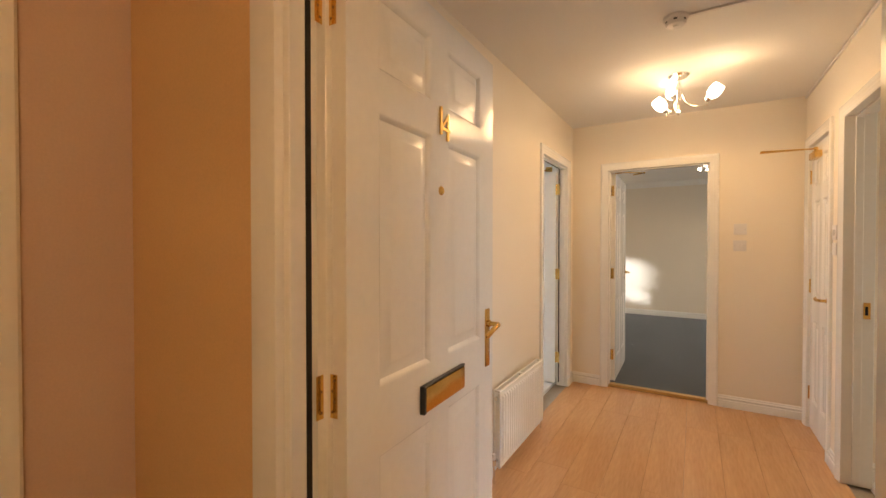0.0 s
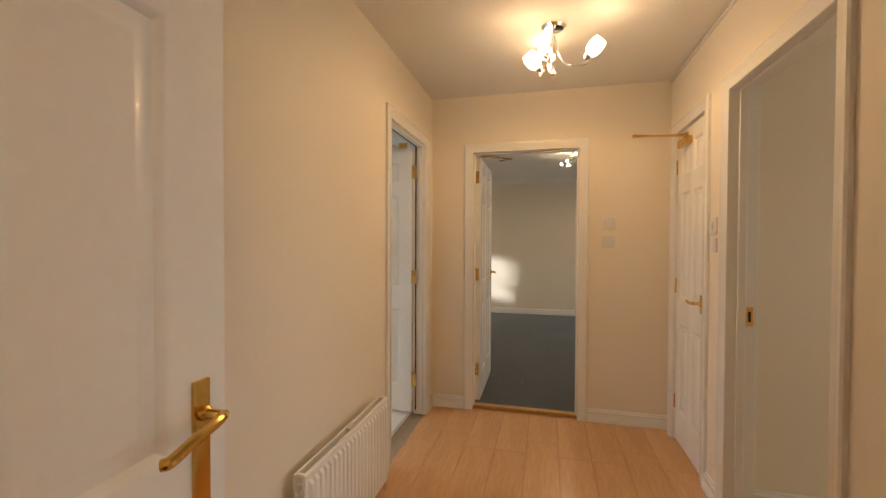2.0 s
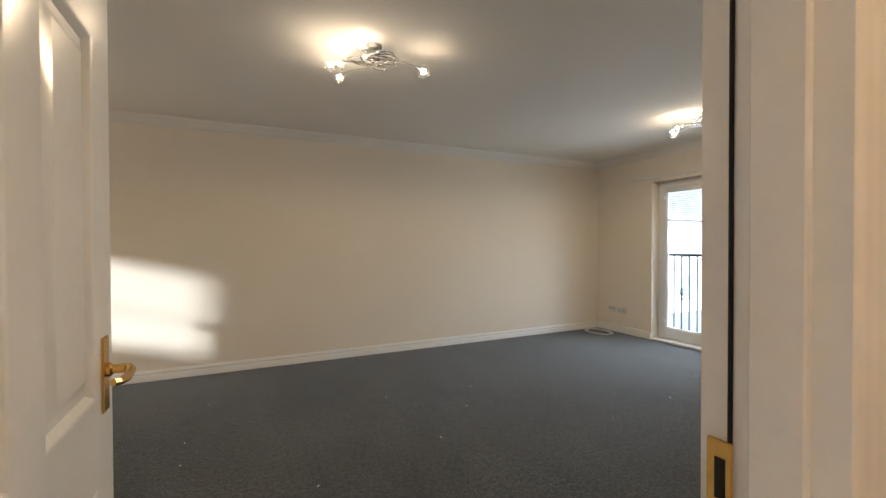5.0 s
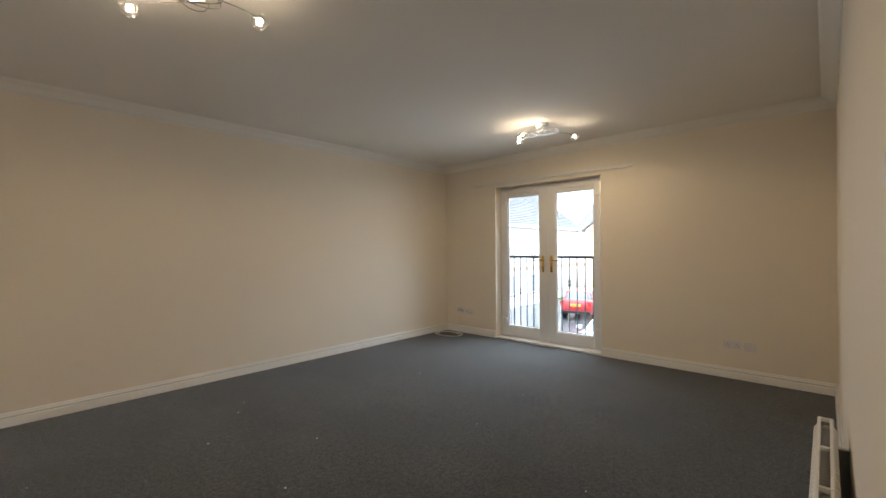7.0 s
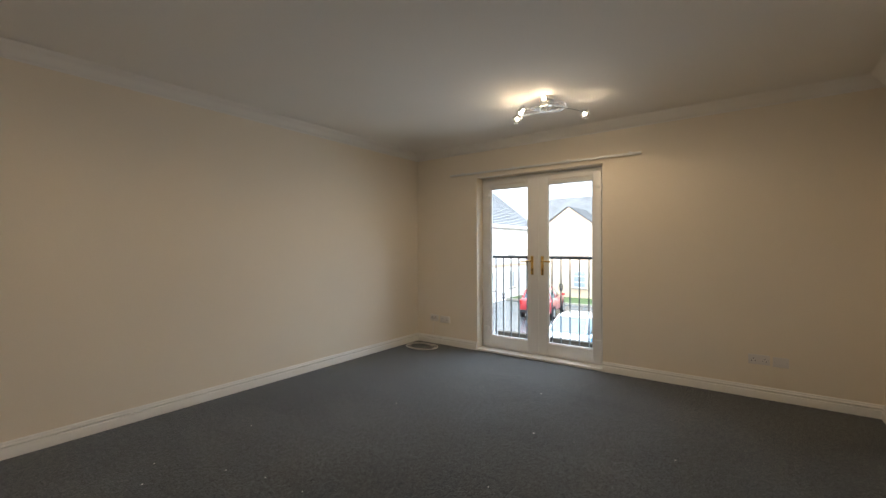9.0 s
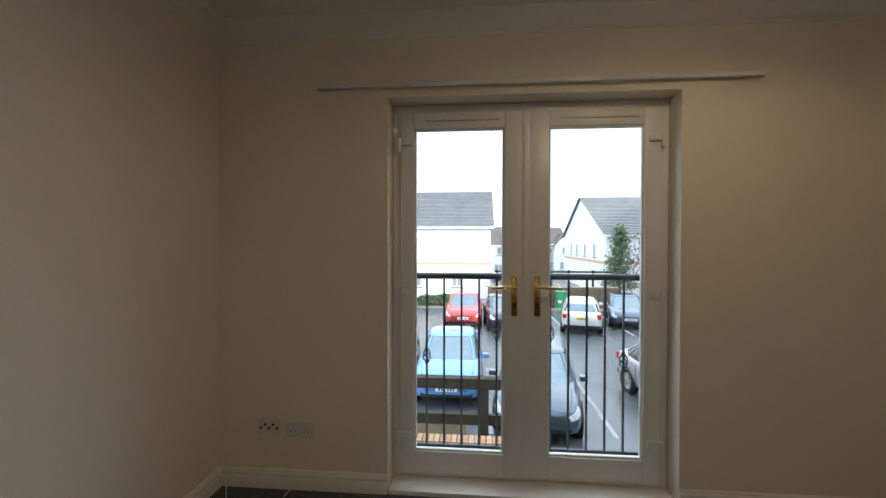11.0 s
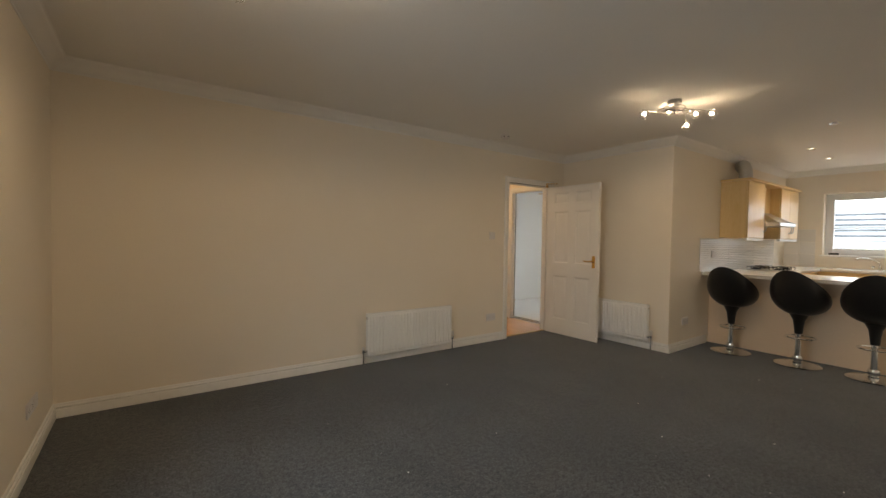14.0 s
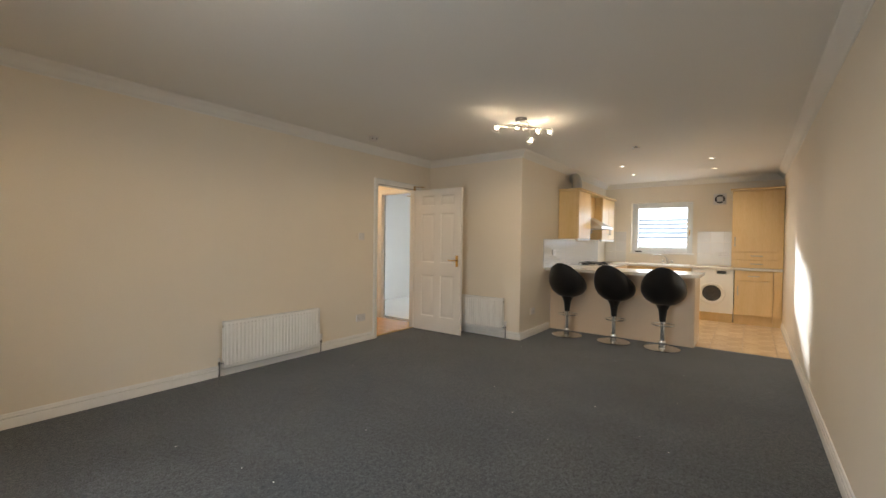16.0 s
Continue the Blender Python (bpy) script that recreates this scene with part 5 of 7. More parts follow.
# extractor fan
fan = thing("extractor_fan", "round wall extractor fan with a dark ring", "extractor fan", pose(-3.50, 7.16, 2.07))
rf = Matrix.Rotation(radians(90), 4, "Y")
bm = bmesh.new()
soft_box(bm, 0.0, 0.025, -0.095, 0.095, -0.095, 0.095, 0.006)
part("housing", bm, PLASTIC, fan)
bm = bmesh.new()
lathe(bm, [(0.048, 0.026), (0.050, 0.034), (0.072, 0.034), (0.075, 0.026)], 28, rf, False)
part("grille_ring", bm, BLACK, fan, "dark grille ring")
for k in range(4):
    bm = bmesh.new()
    soft_box(bm, 0.026, 0.038, -0.006, 0.006, 0.040, 0.080, 0.002, 1)
    bm.transform(Matrix.Rotation(radians(45 + 90 * k), 4, "X"))
    part("spoke", bm, PLASTIC, fan)
# downlights
GLOW = glowing("lit_downlight", (1.0, 0.90, 0.75), 4.0)
for x, y, lit in ((-0.22, 6.46, False), (-1.45, 6.01, True), (-2.37, 5.99, True), (-1.44, 7.16, True), (-2.34, 7.14, True)):
    d = thing("downlight", "small recessed chrome downlight in the kitchen ceiling", "downlight", pose(x, y, CEILING), "kitchen downlights")
    bm = bmesh.new()
    lathe(bm, [(0.020, -0.001), (0.026, -0.004), (0.043, -0.005), (0.046, 0.0)], 24, None, False)
    part("bezel", bm, CHROME, d)
    bm = bmesh.new()
    lathe(bm, [(0.0, -0.001), (0.020, -0.001)], 20, None, False)
    part("lamp", bm, GLOW if lit else BLACK, d)
    if lit:
        spot = bpy.data.lights.new("downlight_bulb", "SPOT")
        spot.energy, spot.color, spot.spot_size, spot.spot_blend, spot.shadow_soft_size = 11.0, (1.0, 0.84, 0.64), radians(125), 0.8, 0.015
        new("downlight_bulb", spot).location = (x, y, 2.432)

# bar stools
STOOL_CHROME = material("stool_chrome", (0.82, 0.83, 0.84), 0.16, 1.0, vary=0.05, scale=10)


def bar_stool(m):
    s = thing("bar_stool", "black moulded bucket bar stool on a chrome pedestal", "stool", m, "bar stools")
    bm = bmesh.new()
    lathe(bm, [(0.0, 0.0), (0.195, 0.0), (0.200, 0.006), (0.190, 0.012), (0.10, 0.024), (0.040, 0.036), (0.030, 0.050), (0.0, 0.052)], 40, None, False)
    part("base", bm, STOOL_CHROME, s)
    bm = bmesh.new()
    lathe(bm, [(0.036, 0.045), (0.036, 0.085), (0.030, 0.095), (0.026, 0.10), (0.026, 0.34), (0.020, 0.345), (0.020, 0.46)], 20)
    part("column", bm, STOOL_CHROME, s)
    bm = bmesh.new()
    lathe(bm, [(0.044, 0.05), (0.046, 0.075), (0.040, 0.10), (0.030, 0.105)], 18, None, False)
    part("collar", bm, STOOL_CHROME, s)
    bm = bmesh.new()
    tube(bm, [(0.055 + 0.125 * math.cos(2 * math.pi * k / 28), 0.125 * math.sin(2 * math.pi * k / 28), 0.285) for k in range(28)], 0.008, 8, True)
    tube(bm, [(0.02, 0.0, 0.285), (0.18, 0.0, 0.285)], 0.007, 8)
    part("footrest", bm, STOOL_CHROME, s)
    bm = bmesh.new()
    lathe(bm, [(0.034, 0.33), (0.040, 0.40), (0.050, 0.47), (0.080, 0.53), (0.10, 0.56)], 26, None, False)
    part("seat_stem", bm, BLACK, s)
    # shell: a bowl whose rim rises to a tall rounded back at -x
    bm = bmesh.new()
    rings, seg = [], 36
    for layer, off in (("out", 0.0), ("in", 0.016)):
        for i in range(11):
            f = i / 10
            ring = []
            for k in range(seg):
                a = 2 * math.pi * k / seg
                back = 0.5 - 0.5 * math.cos(a)
                back = back ** 1.4
                rim = 0.11 + 0.365 * back
                rad = (0.05 + (0.195 - off) * (1 - (1 - f) ** 1.9)) * (1.0 - 0.10 * back * f ** 3)
                z = 0.525 + off * 0.9 + (rim - off * 0.9) * f ** 1.55
                lean = -0.075 * back * f ** 2
                ring.append(bm.verts.new((rad * 0.98 * math.cos(a) + lean, rad * 1.10 * math.sin(a) * (1 - 0.16 * back * f ** 4), z)))
            rings.append(ring)
    def band(a, b):
        for k in range(seg):
            bm.faces.new((a[k], a[(k + 1) % seg], b[(k + 1) % seg], b[k]))
    for i in range(10):
        band(rings[i], rings[i + 1])
        band(rings[12 + i], rings[11 + i])
    band(rings[10], rings[21])
    bm.faces.new(rings[11][::-1])
    bmesh.ops.recalc_face_normals(bm, faces=bm.faces[:])
    part("seat", bm, BLACK, s)
    return s


stool = bar_stool(pose(-0.36, 5.60, 0, 0, 0, 180))
copy_thing(stool, pose(-0.37, 6.21, 0, 0, 0, 174))
copy_thing(stool, pose(-0.38, 6.77, 0, 0, 0, 186))

# ---- outside: ground, cars, railing, planting, buildings ----
GZ = -2.75
ASPHALT = material("wet_asphalt", (0.085, 0.092, 0.10), 0.26, vary=0.35, scale=0.25, bump=0.5, bump_scale=60, spec=0.6)
GRASS = material("grass", (0.07, 0.11, 0.035), 0.9, vary=0.4, scale=1.5, bump=0.8, bump_scale=50)
RENDER_WHITE = material("white_render", (0.83, 0.83, 0.82), 0.85, vary=0.05, scale=0.5, bump=0.2, bump_scale=30)
RENDER_PEACH = material("peach_render", (0.70, 0.54, 0.40), 0.85, vary=0.06, scale=0.6, bump=0.2, bump_scale=30)
BAND = material("peach_band", (0.62, 0.43, 0.30), 0.85, vary=0.08, scale=2)
BRICK = material("buff_brick", (0.42, 0.25, 0.15), 0.85, vary=0.22, scale=6, bump=0.4, bump_scale=50, per_object=0.18)
BRICK_FAR = material("buff_brick_far", (0.66, 0.56, 0.47), 0.85, vary=0.2, scale=3, bump=0.3, bump_scale=12)
MORTAR = material("mortar", (0.36, 0.33, 0.29), 0.95, vary=0.12, scale=20)
SLATE = material("grey_roof_tile", (0.25, 0.255, 0.265), 0.5, vary=0.25, scale=1.2, bump=0.3, bump_scale=18)
BROWN_ROOF = material("brown_roof_tile", (0.19, 0.165, 0.15), 0.75, vary=0.25, scale=1.2)
IRON = material("dark_painted_iron", (0.045, 0.055, 0.065), 0.4, 0.2, vary=0.2, scale=20)
TIMBER = material("dark_weathered_timber", (0.034, 0.026, 0.016), 0.8, vary=0.35, scale=4, bump=0.5, bump_scale=30, stretch=(6, 1, 6))
PALE_TIMBER = material("pale_boarding", (0.48, 0.42, 0.30), 0.8, vary=0.15, scale=4)
FENCE_WOOD = material("brown_fence_board", (0.15, 0.105, 0.075), 0.85, vary=0.25, scale=3, per_object=0.15)
FAR_GLASS = material("far_window_glass", (0.33, 0.37, 0.41), 0.08, vary=0.3, scale=1.0)
LEAF = material("green_leaf", (0.085, 0.13, 0.055), 0.6, vary=0.45, scale=3)
LAUREL = material("laurel_leaf", (0.12, 0.19, 0.10), 0.35, vary=0.45, scale=5)
CONIFER = material("grey_green_needles", (0.15, 0.21, 0.12), 0.7, vary=0.4, scale=3)
PURPLE = material("purple_leaf", (0.085, 0.045, 0.06), 0.6, vary=0.4, scale=3)
BARK = material("bark", (0.10, 0.075, 0.055), 0.9, vary=0.3, scale=8, bump=0.6)
TYRE = material("tyre_rubber", (0.02, 0.02, 0.021), 0.8, vary=0.2)
CAR_GLASS = material("car_glass", (0.15, 0.19, 0.22), 0.04, 0.9, vary=0.15, spec=1.0)
LAMP_GLASS = material("headlamp_glass", (0.55, 0.58, 0.60), 0.1, vary=0.2, scale=20)
TAIL = material("red_tail_lamp", (0.45, 0.02, 0.02), 0.15, vary=0.1)
PLATE_W = material("white_plate", (0.75, 0.75, 0.72), 0.4, vary=0.02)
PLATE_Y = material("yellow_plate", (0.75, 0.55, 0.06), 0.4, vary=0.02)
MARKING = material("worn_white_marking", (0.30, 0.30, 0.30), 0.7, vary=0.4, scale=8)

bm = bmesh.new()
box(bm, -400, 700, -500, 500, GZ - 0.3, GZ)
ground = setting("ground", bm, ASPHALT, "wet dark tarmac of the car park", "ground")
bm = bmesh.new()
box(bm, 29.2, 33.5, 6.5, 30, GZ, GZ + 0.10)
setting("ground_verge", bm, GRASS, "grass verge before the white building", "grass")
bm = bmesh.new()
box(bm, 29.05, 29.2, -7.5, 30, GZ, GZ + 0.12)
setting("kerb", bm, MORTAR, "concrete kerb along the car park", "kerb")
bm = bmesh.new()
for y in (9.9, 8.55, 6.35, 3.75, 0.2, -2.4):
    box(bm, 12.4, 17.0, y - 0.05, y + 0.05, GZ, GZ + 0.004)
for y in (6.7, 4.0, 2.6, -0.2, -2.6):
    box(bm, 22.4, 27.2, y - 0.05, y + 0.05, GZ, GZ + 0.004)
setting("road_markings", bm, MARKING, "worn white parking bay lines", "road marking")

# juliet railing
jr = thing("balcony_railing", "dark painted iron balcony railing with basket twists", "railing")
bm = bmesh.new()
tube(bm, [(6.07, 5.50, 1.105), (6.07, 7.26, 1.105)], 0.019, 12)
part("top_rail", bm, IRON, jr)
bm = bmesh.new()
soft_box(bm, 6.058, 6.082, 5.50, 7.26, 0.06, 0.09, 0.003, 1)
part("bottom_rail", bm, IRON, jr)
for k in range(-2, 13):
    y = 6.946 - 0.1045 * k
    bm = bmesh.new()
    soft_box(bm, 6.064, 6.076, y - 0.006, y + 0.006, 0.085, 1.09, 0.001, 1)
    bar = part("baluster", bm, IRON, jr)
    if k in (0, 4, 7, 11):
        zc = 0.62 if k in (0, 11) else 0.77
        bm = bmesh.new()
        for q in range(4):
            pts = []
            for i in range(13):
                f = i / 12
                a = radians(90 * q + 260 * f)
                r = 0.024 * math.sin(math.pi * f)
                pts.append((6.07 + r * math.cos(a), y + r * math.sin(a), zc - 0.055 + 0.11 * f))
            tube(bm, pts, 0.0035, 6)
        part("basket_twist", bm, IRON, bar)
for y in (5.50, 7.26):
    bm = bmesh.new()
    soft_box(bm, 5.982, 6.09, y - 0.02, y + 0.02, 0.05, 1.10, 0.003, 1)
    part("bracket", bm, IRON, jr)


def car(m, paint_rgb, label, length=4.2, width=1.78, height=1.46, estate=False, rear_plate=True):
    """A parked car along its local x (front at +x), standing on z=0."""
    paint = material("car_paint", paint_rgb, 0.30, 0.25, vary=0.05, scale=2, coat=1.0)
    c = thing("car", label, "car", m, "parked cars")
    L, W, H = length, width / 2, height
    sh = 0.62 * H           # shoulder height
    # body: stations (x, half width, sill z, shoulder z, crown z)
    st = [(-0.50, 0.70, 0.42, 0.62, 0.64), (-0.485, 0.86, 0.26, 0.66, 0.70), (-0.44, 0.95, 0.20, 0.66, 0.72), (-0.30, 0.99, 0.18, 0.655, 0.70), (0.0, 1.0, 0.17, 0.64, 0.66),
          (0.20, 1.0, 0.17, 0.625, 0.655), (0.26, 0.99, 0.17, 0.615, 0.66), (0.36, 0.97, 0.18, 0.585, 0.635), (0.44, 0.93, 0.19, 0.545, 0.59), (0.48, 0.84, 0.22, 0.49, 0.525), (0.50, 0.64, 0.28, 0.42, 0.45)]
    bm = bmesh.new()
    rings = []
    fine = []
    for i in range(len(st) - 1):
        p0, p1, p2, p3 = st[max(i - 1, 0)], st[i], st[i + 1], st[min(i + 2, len(st) - 1)]
        for k in range(3):
            t = k / 3
            fine.append([p1[j] + t * (p2[j] - p1[j]) if j == 0 else 0.5 * (2 * p1[j] + (p2[j] - p0[j]) * t + (2 * p0[j] - 5 * p1[j] + 4 * p2[j] - p3[j]) * t * t
                         + (3 * p1[j] - p0[j] - 3 * p2[j] + p3[j]) * t ** 3) for j in range(5)])
    fine.append(list(st[-1]))
    for x, w, z0, z1, z2 in fine:
        w, z0, z1, z2 = w * W, z0 * H * 0.95, z1 * H, z2 * H
        half = [(w * 0.86, z0), (w * 0.95, z0 + 0.06 * (z1 - z0)), (w * 0.985, z0 + 0.25 * (z1 - z0)), (w, z0 + 0.48 * (z1 - z0)), (w * 0.99, z0 + 0.70 * (z1 - z0)), (w * 0.965, z0 + 0.9 * (z1 - z0)), (w * 0.91, z1 + 0.1 * (z2 - z1)), (w * 0.78, z1 + 0.62 * (z2 - z1)), (w * 0.55, z1 + 0.88 * (z2 - z1)), (w * 0.25, z2)]
        pts = half + [(-y, z) for y, z in reversed(half)]
        rings.append([bm.verts.new((x * L, y, z)) for y, z in pts])
    n = len(rings[0])
    rows = [[tuple(v.co) for v in r] for r in rings]
    for a, b in zip(rings, rings[1:]):
        for i in range(n):
            bm.faces.new((a[i], a[(i + 1) % n], b[(i + 1) % n], b[i]))
    bm.faces.new(rings[0])
    bm.faces.new(rings[-1][::-1])
    bmesh.ops.recalc_face_normals(bm, faces=bm.faces[:])
    smooth(part("body", bm, paint, c), 70)
    # glasshouse: rounded rings that lean in towards the roof
    back0, back1 = (-0.485, -0.425) if estate else (-0.455, -0.27)

    def ring_point(f, a):
        g = f ** 1.15
        x0, x1 = (back0 + (back1 - back0) * g) * L, (0.275 - 0.225 * f ** 0.92) * L
        w = (0.90 - 0.20 * f ** 1.4) * W
        z = (0.640 + 0.335 * (1 - (1 - f) ** 1.12)) * H
        ca, sa = math.cos(a), math.sin(a)
        px = (x0 + x1) / 2 + (x1 - x0) / 2 * math.copysign(abs(ca) ** 0.42, ca)
        py = w * math.copysign(abs(sa) ** 0.36, sa)
        drop = 0.05 * H * f * max(0.0, abs(px - 0.02 * L) / L) ** 1.5 * 2.2
        return Vector((px, py, z - drop))

    def loft(levels, close, out=0.0):
        lb = bmesh.new()
        hoops = []
        for f in levels:
            hoops.append([])
            for k in range(44):
                v = ring_point(f, 2 * math.pi * k / 44)
                hoops[-1].append(lb.verts.new((v.x, v.y + math.copysign(out, v.y), v.z + out)))
        if close:
            for shrink, lift in ((0.88, 0.020), (0.60, 0.034), (0.25, 0.038)):
                c0 = sum((v.co for v in hoops[len(levels) - 1]), Vector()) / 44
                hoops.append([lb.verts.new((c0.x + (v.co.x - c0.x) * shrink, v.co.y * shrink, v.co.z + lift)) for v in hoops[len(levels) - 1]])
            lb.faces.new(hoops[-1])
        for p, q in zip(hoops, hoops[1:]):
            for k in range(44):
                lb.faces.new((p[k], p[(k + 1) % 44], q[(k + 1) % 44], q[k]))
        bmesh.ops.recalc_face_normals(lb, faces=lb.faces[:])
        return lb

    smooth(part("windows", loft([0.0, 0.2, 0.4, 0.6, 0.8, 0.92], False), CAR_GLASS, c, "dark tinted car windows"), 60)
    bm = loft([0.89, 0.95, 1.0], True, 0.008)
    for a, thick in ((0.62, 0.030), (math.pi / 2, 0.030), (2.02, 0.026), (2.62, 0.045)):
        for s in (1, -1):
            tube(bm, [ring_point(0.95 * k / 5, s * a) for k in range(6)], thick, 6)
    smooth(part("roof", bm, paint, c), 60)
    for x in (0.315, -0.305):
        for s in (1, -1):
            r = 0.32
            mx = Matrix.Translation((x * L, s * (W - 0.10), r)) @ Matrix.Rotation(radians(-90 * s), 4, "X")
            bm = bmesh.new()
            lathe(bm, [(r * 0.66, 0.09), (r * 0.93, 0.115), (r, 0.09), (r, -0.09), (r * 0.9, -0.10)], 26, mx, False)
            w = part("wheel", bm, TYRE, c, "black tyre")
            bm = bmesh.new()
            lathe(bm, [(0.0, 0.075), (r * 0.16, 0.085), (r * 0.2, 0.06), (r * 0.55, 0.075), (r * 0.68, 0.098)], 20, mx, False)
            part("rim", bm, STEEL, w, "silver alloy rim")
            bm = bmesh.new()
            for k in range(5):
                tmp = bmesh.new()
                box(tmp, -0.02, 0.02, r * 0.12, r * 0.62, 0.078, 0.10)
                merge(bm, tmp, mx @ Matrix.Rotation(radians(72 * k), 4, "Z"))
            part("spokes", bm, STEEL, w)
            bm = bmesh.new()
            lathe(bm, [(r * 1.02, 0.085), (r * 1.16, 0.105), (r * 1.16, 0.02)], 26, mx, False)
            part("wheel_arch", bm, TYRE, c, "dark wheel arch")
    # lamps and seams lie on the body's own curve, a little proud of it
    def skin(i0, i1, j0, j1, name, mat, label, out=0.008):
        for flip in (False, True):
            pb = bmesh.new()
            grid = []
            for ring in rows[i0:i1]:
                line = []
                for j in range(j0, j1):
                    x, y, z = ring[n - 1 - j] if flip else ring[j]
                    line.append(pb.verts.new((x + out, y + (-out if flip else out), z + out * 0.5)))
                grid.append(line)
            for a, b in zip(grid, grid[1:]):
                for k in range(len(a) - 1):
                    pb.faces.new((a[k], a[k + 1], b[k + 1], b[k]))
            bmesh.ops.recalc_face_normals(pb, faces=pb.faces[:])
            part(name, pb, mat, c, label)

    skin(24, 30, 4, 7, "headlight", LAMP_GLASS, "clear wrapped headlamp")
    for s in (1, -1):
        bm = bmesh.new()
        tube(bm, [(x, s * abs(y), z + 0.003) for x, y, z in (r[7] for r in rows[18:29])], 0.006, 4)
        part("bonnet_seam", bm, TYRE, c, "dark bonnet seam")
    for s in (1, -1):
        bm = bmesh.new()
        soft_box(bm, -0.497 * L, -0.455 * L, s * W * 0.74 - 0.14, s * W * 0.74 + 0.14, 0.50 * H, 0.64 * H, 0.02)
        part("tail_light", bm, TAIL, c, "red tail lamp")
        bm = bmesh.new()
        soft_box(bm, 0.175 * L, 0.215 * L, s * (W + 0.09) - 0.09, s * (W + 0.09) + 0.09, 0.655 * H, 0.735 * H, 0.025)
        part("door_mirror", bm, paint, c)
        for x in (0.235, 0.01, -0.20):
            bm = bmesh.new()
            tube(bm, [(x * L, s * (W + 0.001), 0.26 * H), (x * L, s * (W + 0.001), 0.50 * H), (x * L - 0.02, s * W * 0.965, 0.60 * H)], 0.006, 4)
            part("door_seam", bm, TYRE, c, "dark door seam")
    bm = bmesh.new()
    for k in range(4):
        soft_box(bm, 0.478 * L, 0.501 * L, -0.60 * W, 0.60 * W, (0.325 + 0.032 * k) * H, (0.340 + 0.032 * k) * H, 0.003, 1)
    box(bm, 0.47 * L, 0.496 * L, -0.63 * W, 0.63 * W, 0.305 * H, 0.455 * H)
    part("grille", bm, BLACK, c, "dark radiator grille")
    bm = bmesh.new()
    soft_box(bm, 0.47 * L, 0.497 * L, -0.72 * W, 0.72 * W, 0.215 * H, 0.275 * H, 0.015)
    part("lower_grille", bm, BLACK, c, "dark lower air intake")
    bm = bmesh.new()
    soft_box(bm, 0.498 * L, 0.505 * L, -0.26, 0.26, 0.315 * H, 0.39 * H, 0.003, 1)
    pl = part("number_plate", bm, PLATE_W, c, "white number plate")
    bm = bmesh.new()
    for k in range(6):
        y = -0.19 + 0.066 * k + (0.02 if k > 2 else 0)
        box(bm, 0.505 * L, 0.506 * L + 0.001, y, y + 0.038, 0.328 * H, 0.378 * H)
    part("plate_marks", bm, BLACK, pl, "dark characters")
    bm = bmesh.new()
    soft_box(bm, -0.503 * L, -0.494 * L, -0.26, 0.26, 0.47 * H, 0.545 * H, 0.003, 1)
    pr = part("rear_plate", bm, PLATE_Y, c, "yellow number plate")
    bm = bmesh.new()
    for k in range(6):
        y = -0.19 + 0.066 * k
        box(bm, -0.5035 * L - 0.001, -0.503 * L, y, y + 0.038, 0.485 * H, 0.53 * H)
    part("plate_marks", bm, BLACK, pr, "dark characters")
    bm = bmesh.new()
    soft_box(bm, -0.502 * L, -0.47 * L, -0.86 * W, 0.86 * W, 0.22 * H, 0.31 * H, 0.02)
    part("rear_bumper", bm, BLACK, c, "dark lower bumper")
    return c


# near bays: fronts towards the flats
car(pose(14.15, 5.15, GZ, 0, 0, 172), (0.040, 0.068, 0.105), "dark grey estate car with a broad grille, wet", 4.6, 1.86, 1.46, True)
car(pose(15.5, 7.40, GZ, 0, 0, 180), (0.10, 0.30, 0.62), "bright blue hatchback parked behind the bin store", 4.0, 1.76, 1.50)
car(pose(16.6, 9.6, GZ, 0, 0, 180), (0.62, 0.64, 0.66), "pale silver hatchback parked beside a blue car", 4.1, 1.76, 1.48)
car(pose(14.05, 1.55, GZ, 0, 0, 188), (0.31, 0.32, 0.345), "silver saloon parked at an angle", 4.2, 1.76, 1.45)
# far row
car(pose(25.1, 7.35, GZ, 0, 0, 180), (0.58, 0.025, 0.03), "red hatchback facing the flats", 4.2, 1.80, 1.48)
car(pose(24.4, 5.40, GZ, 0, 0, 183), (0.012, 0.018, 0.034), "black hatchback facing the flats", 4.0, 1.75, 1.46)
car(pose(24.3, 1.65, GZ, 0, 0, -12), (0.70, 0.71, 0.71), "white estate car seen from behind", 4.5, 1.80, 1.48, True)
car(pose(25.6, -0.9, GZ, 0, 0, 168), (0.035, 0.055, 0.12), "navy blue saloon under a purple tree", 4.4, 1.80, 1.42)
car(pose(24.2, -4.7, GZ, 0, 0, 205), (0.02, 0.022, 0.026), "black family car near the flats block", 4.4, 1.82, 1.55)
car(pose(24.6, 14.2, GZ, 0, 0, 10), (0.52, 0.03, 0.035), "red sport utility car seen from behind", 4.4, 1.84, 1.62, True)
car(pose(14.8, -5.3, GZ, 0, 0, 20), (0.70, 0.71, 0.71), "white car parked before the covered bays", 4.2, 1.78, 1.46)
car(pose(50.0, 3.2, GZ, 0, 0, 90), (0.72, 0.73, 0.73), "white car outside the far houses", 4.2, 1.78, 1.5)


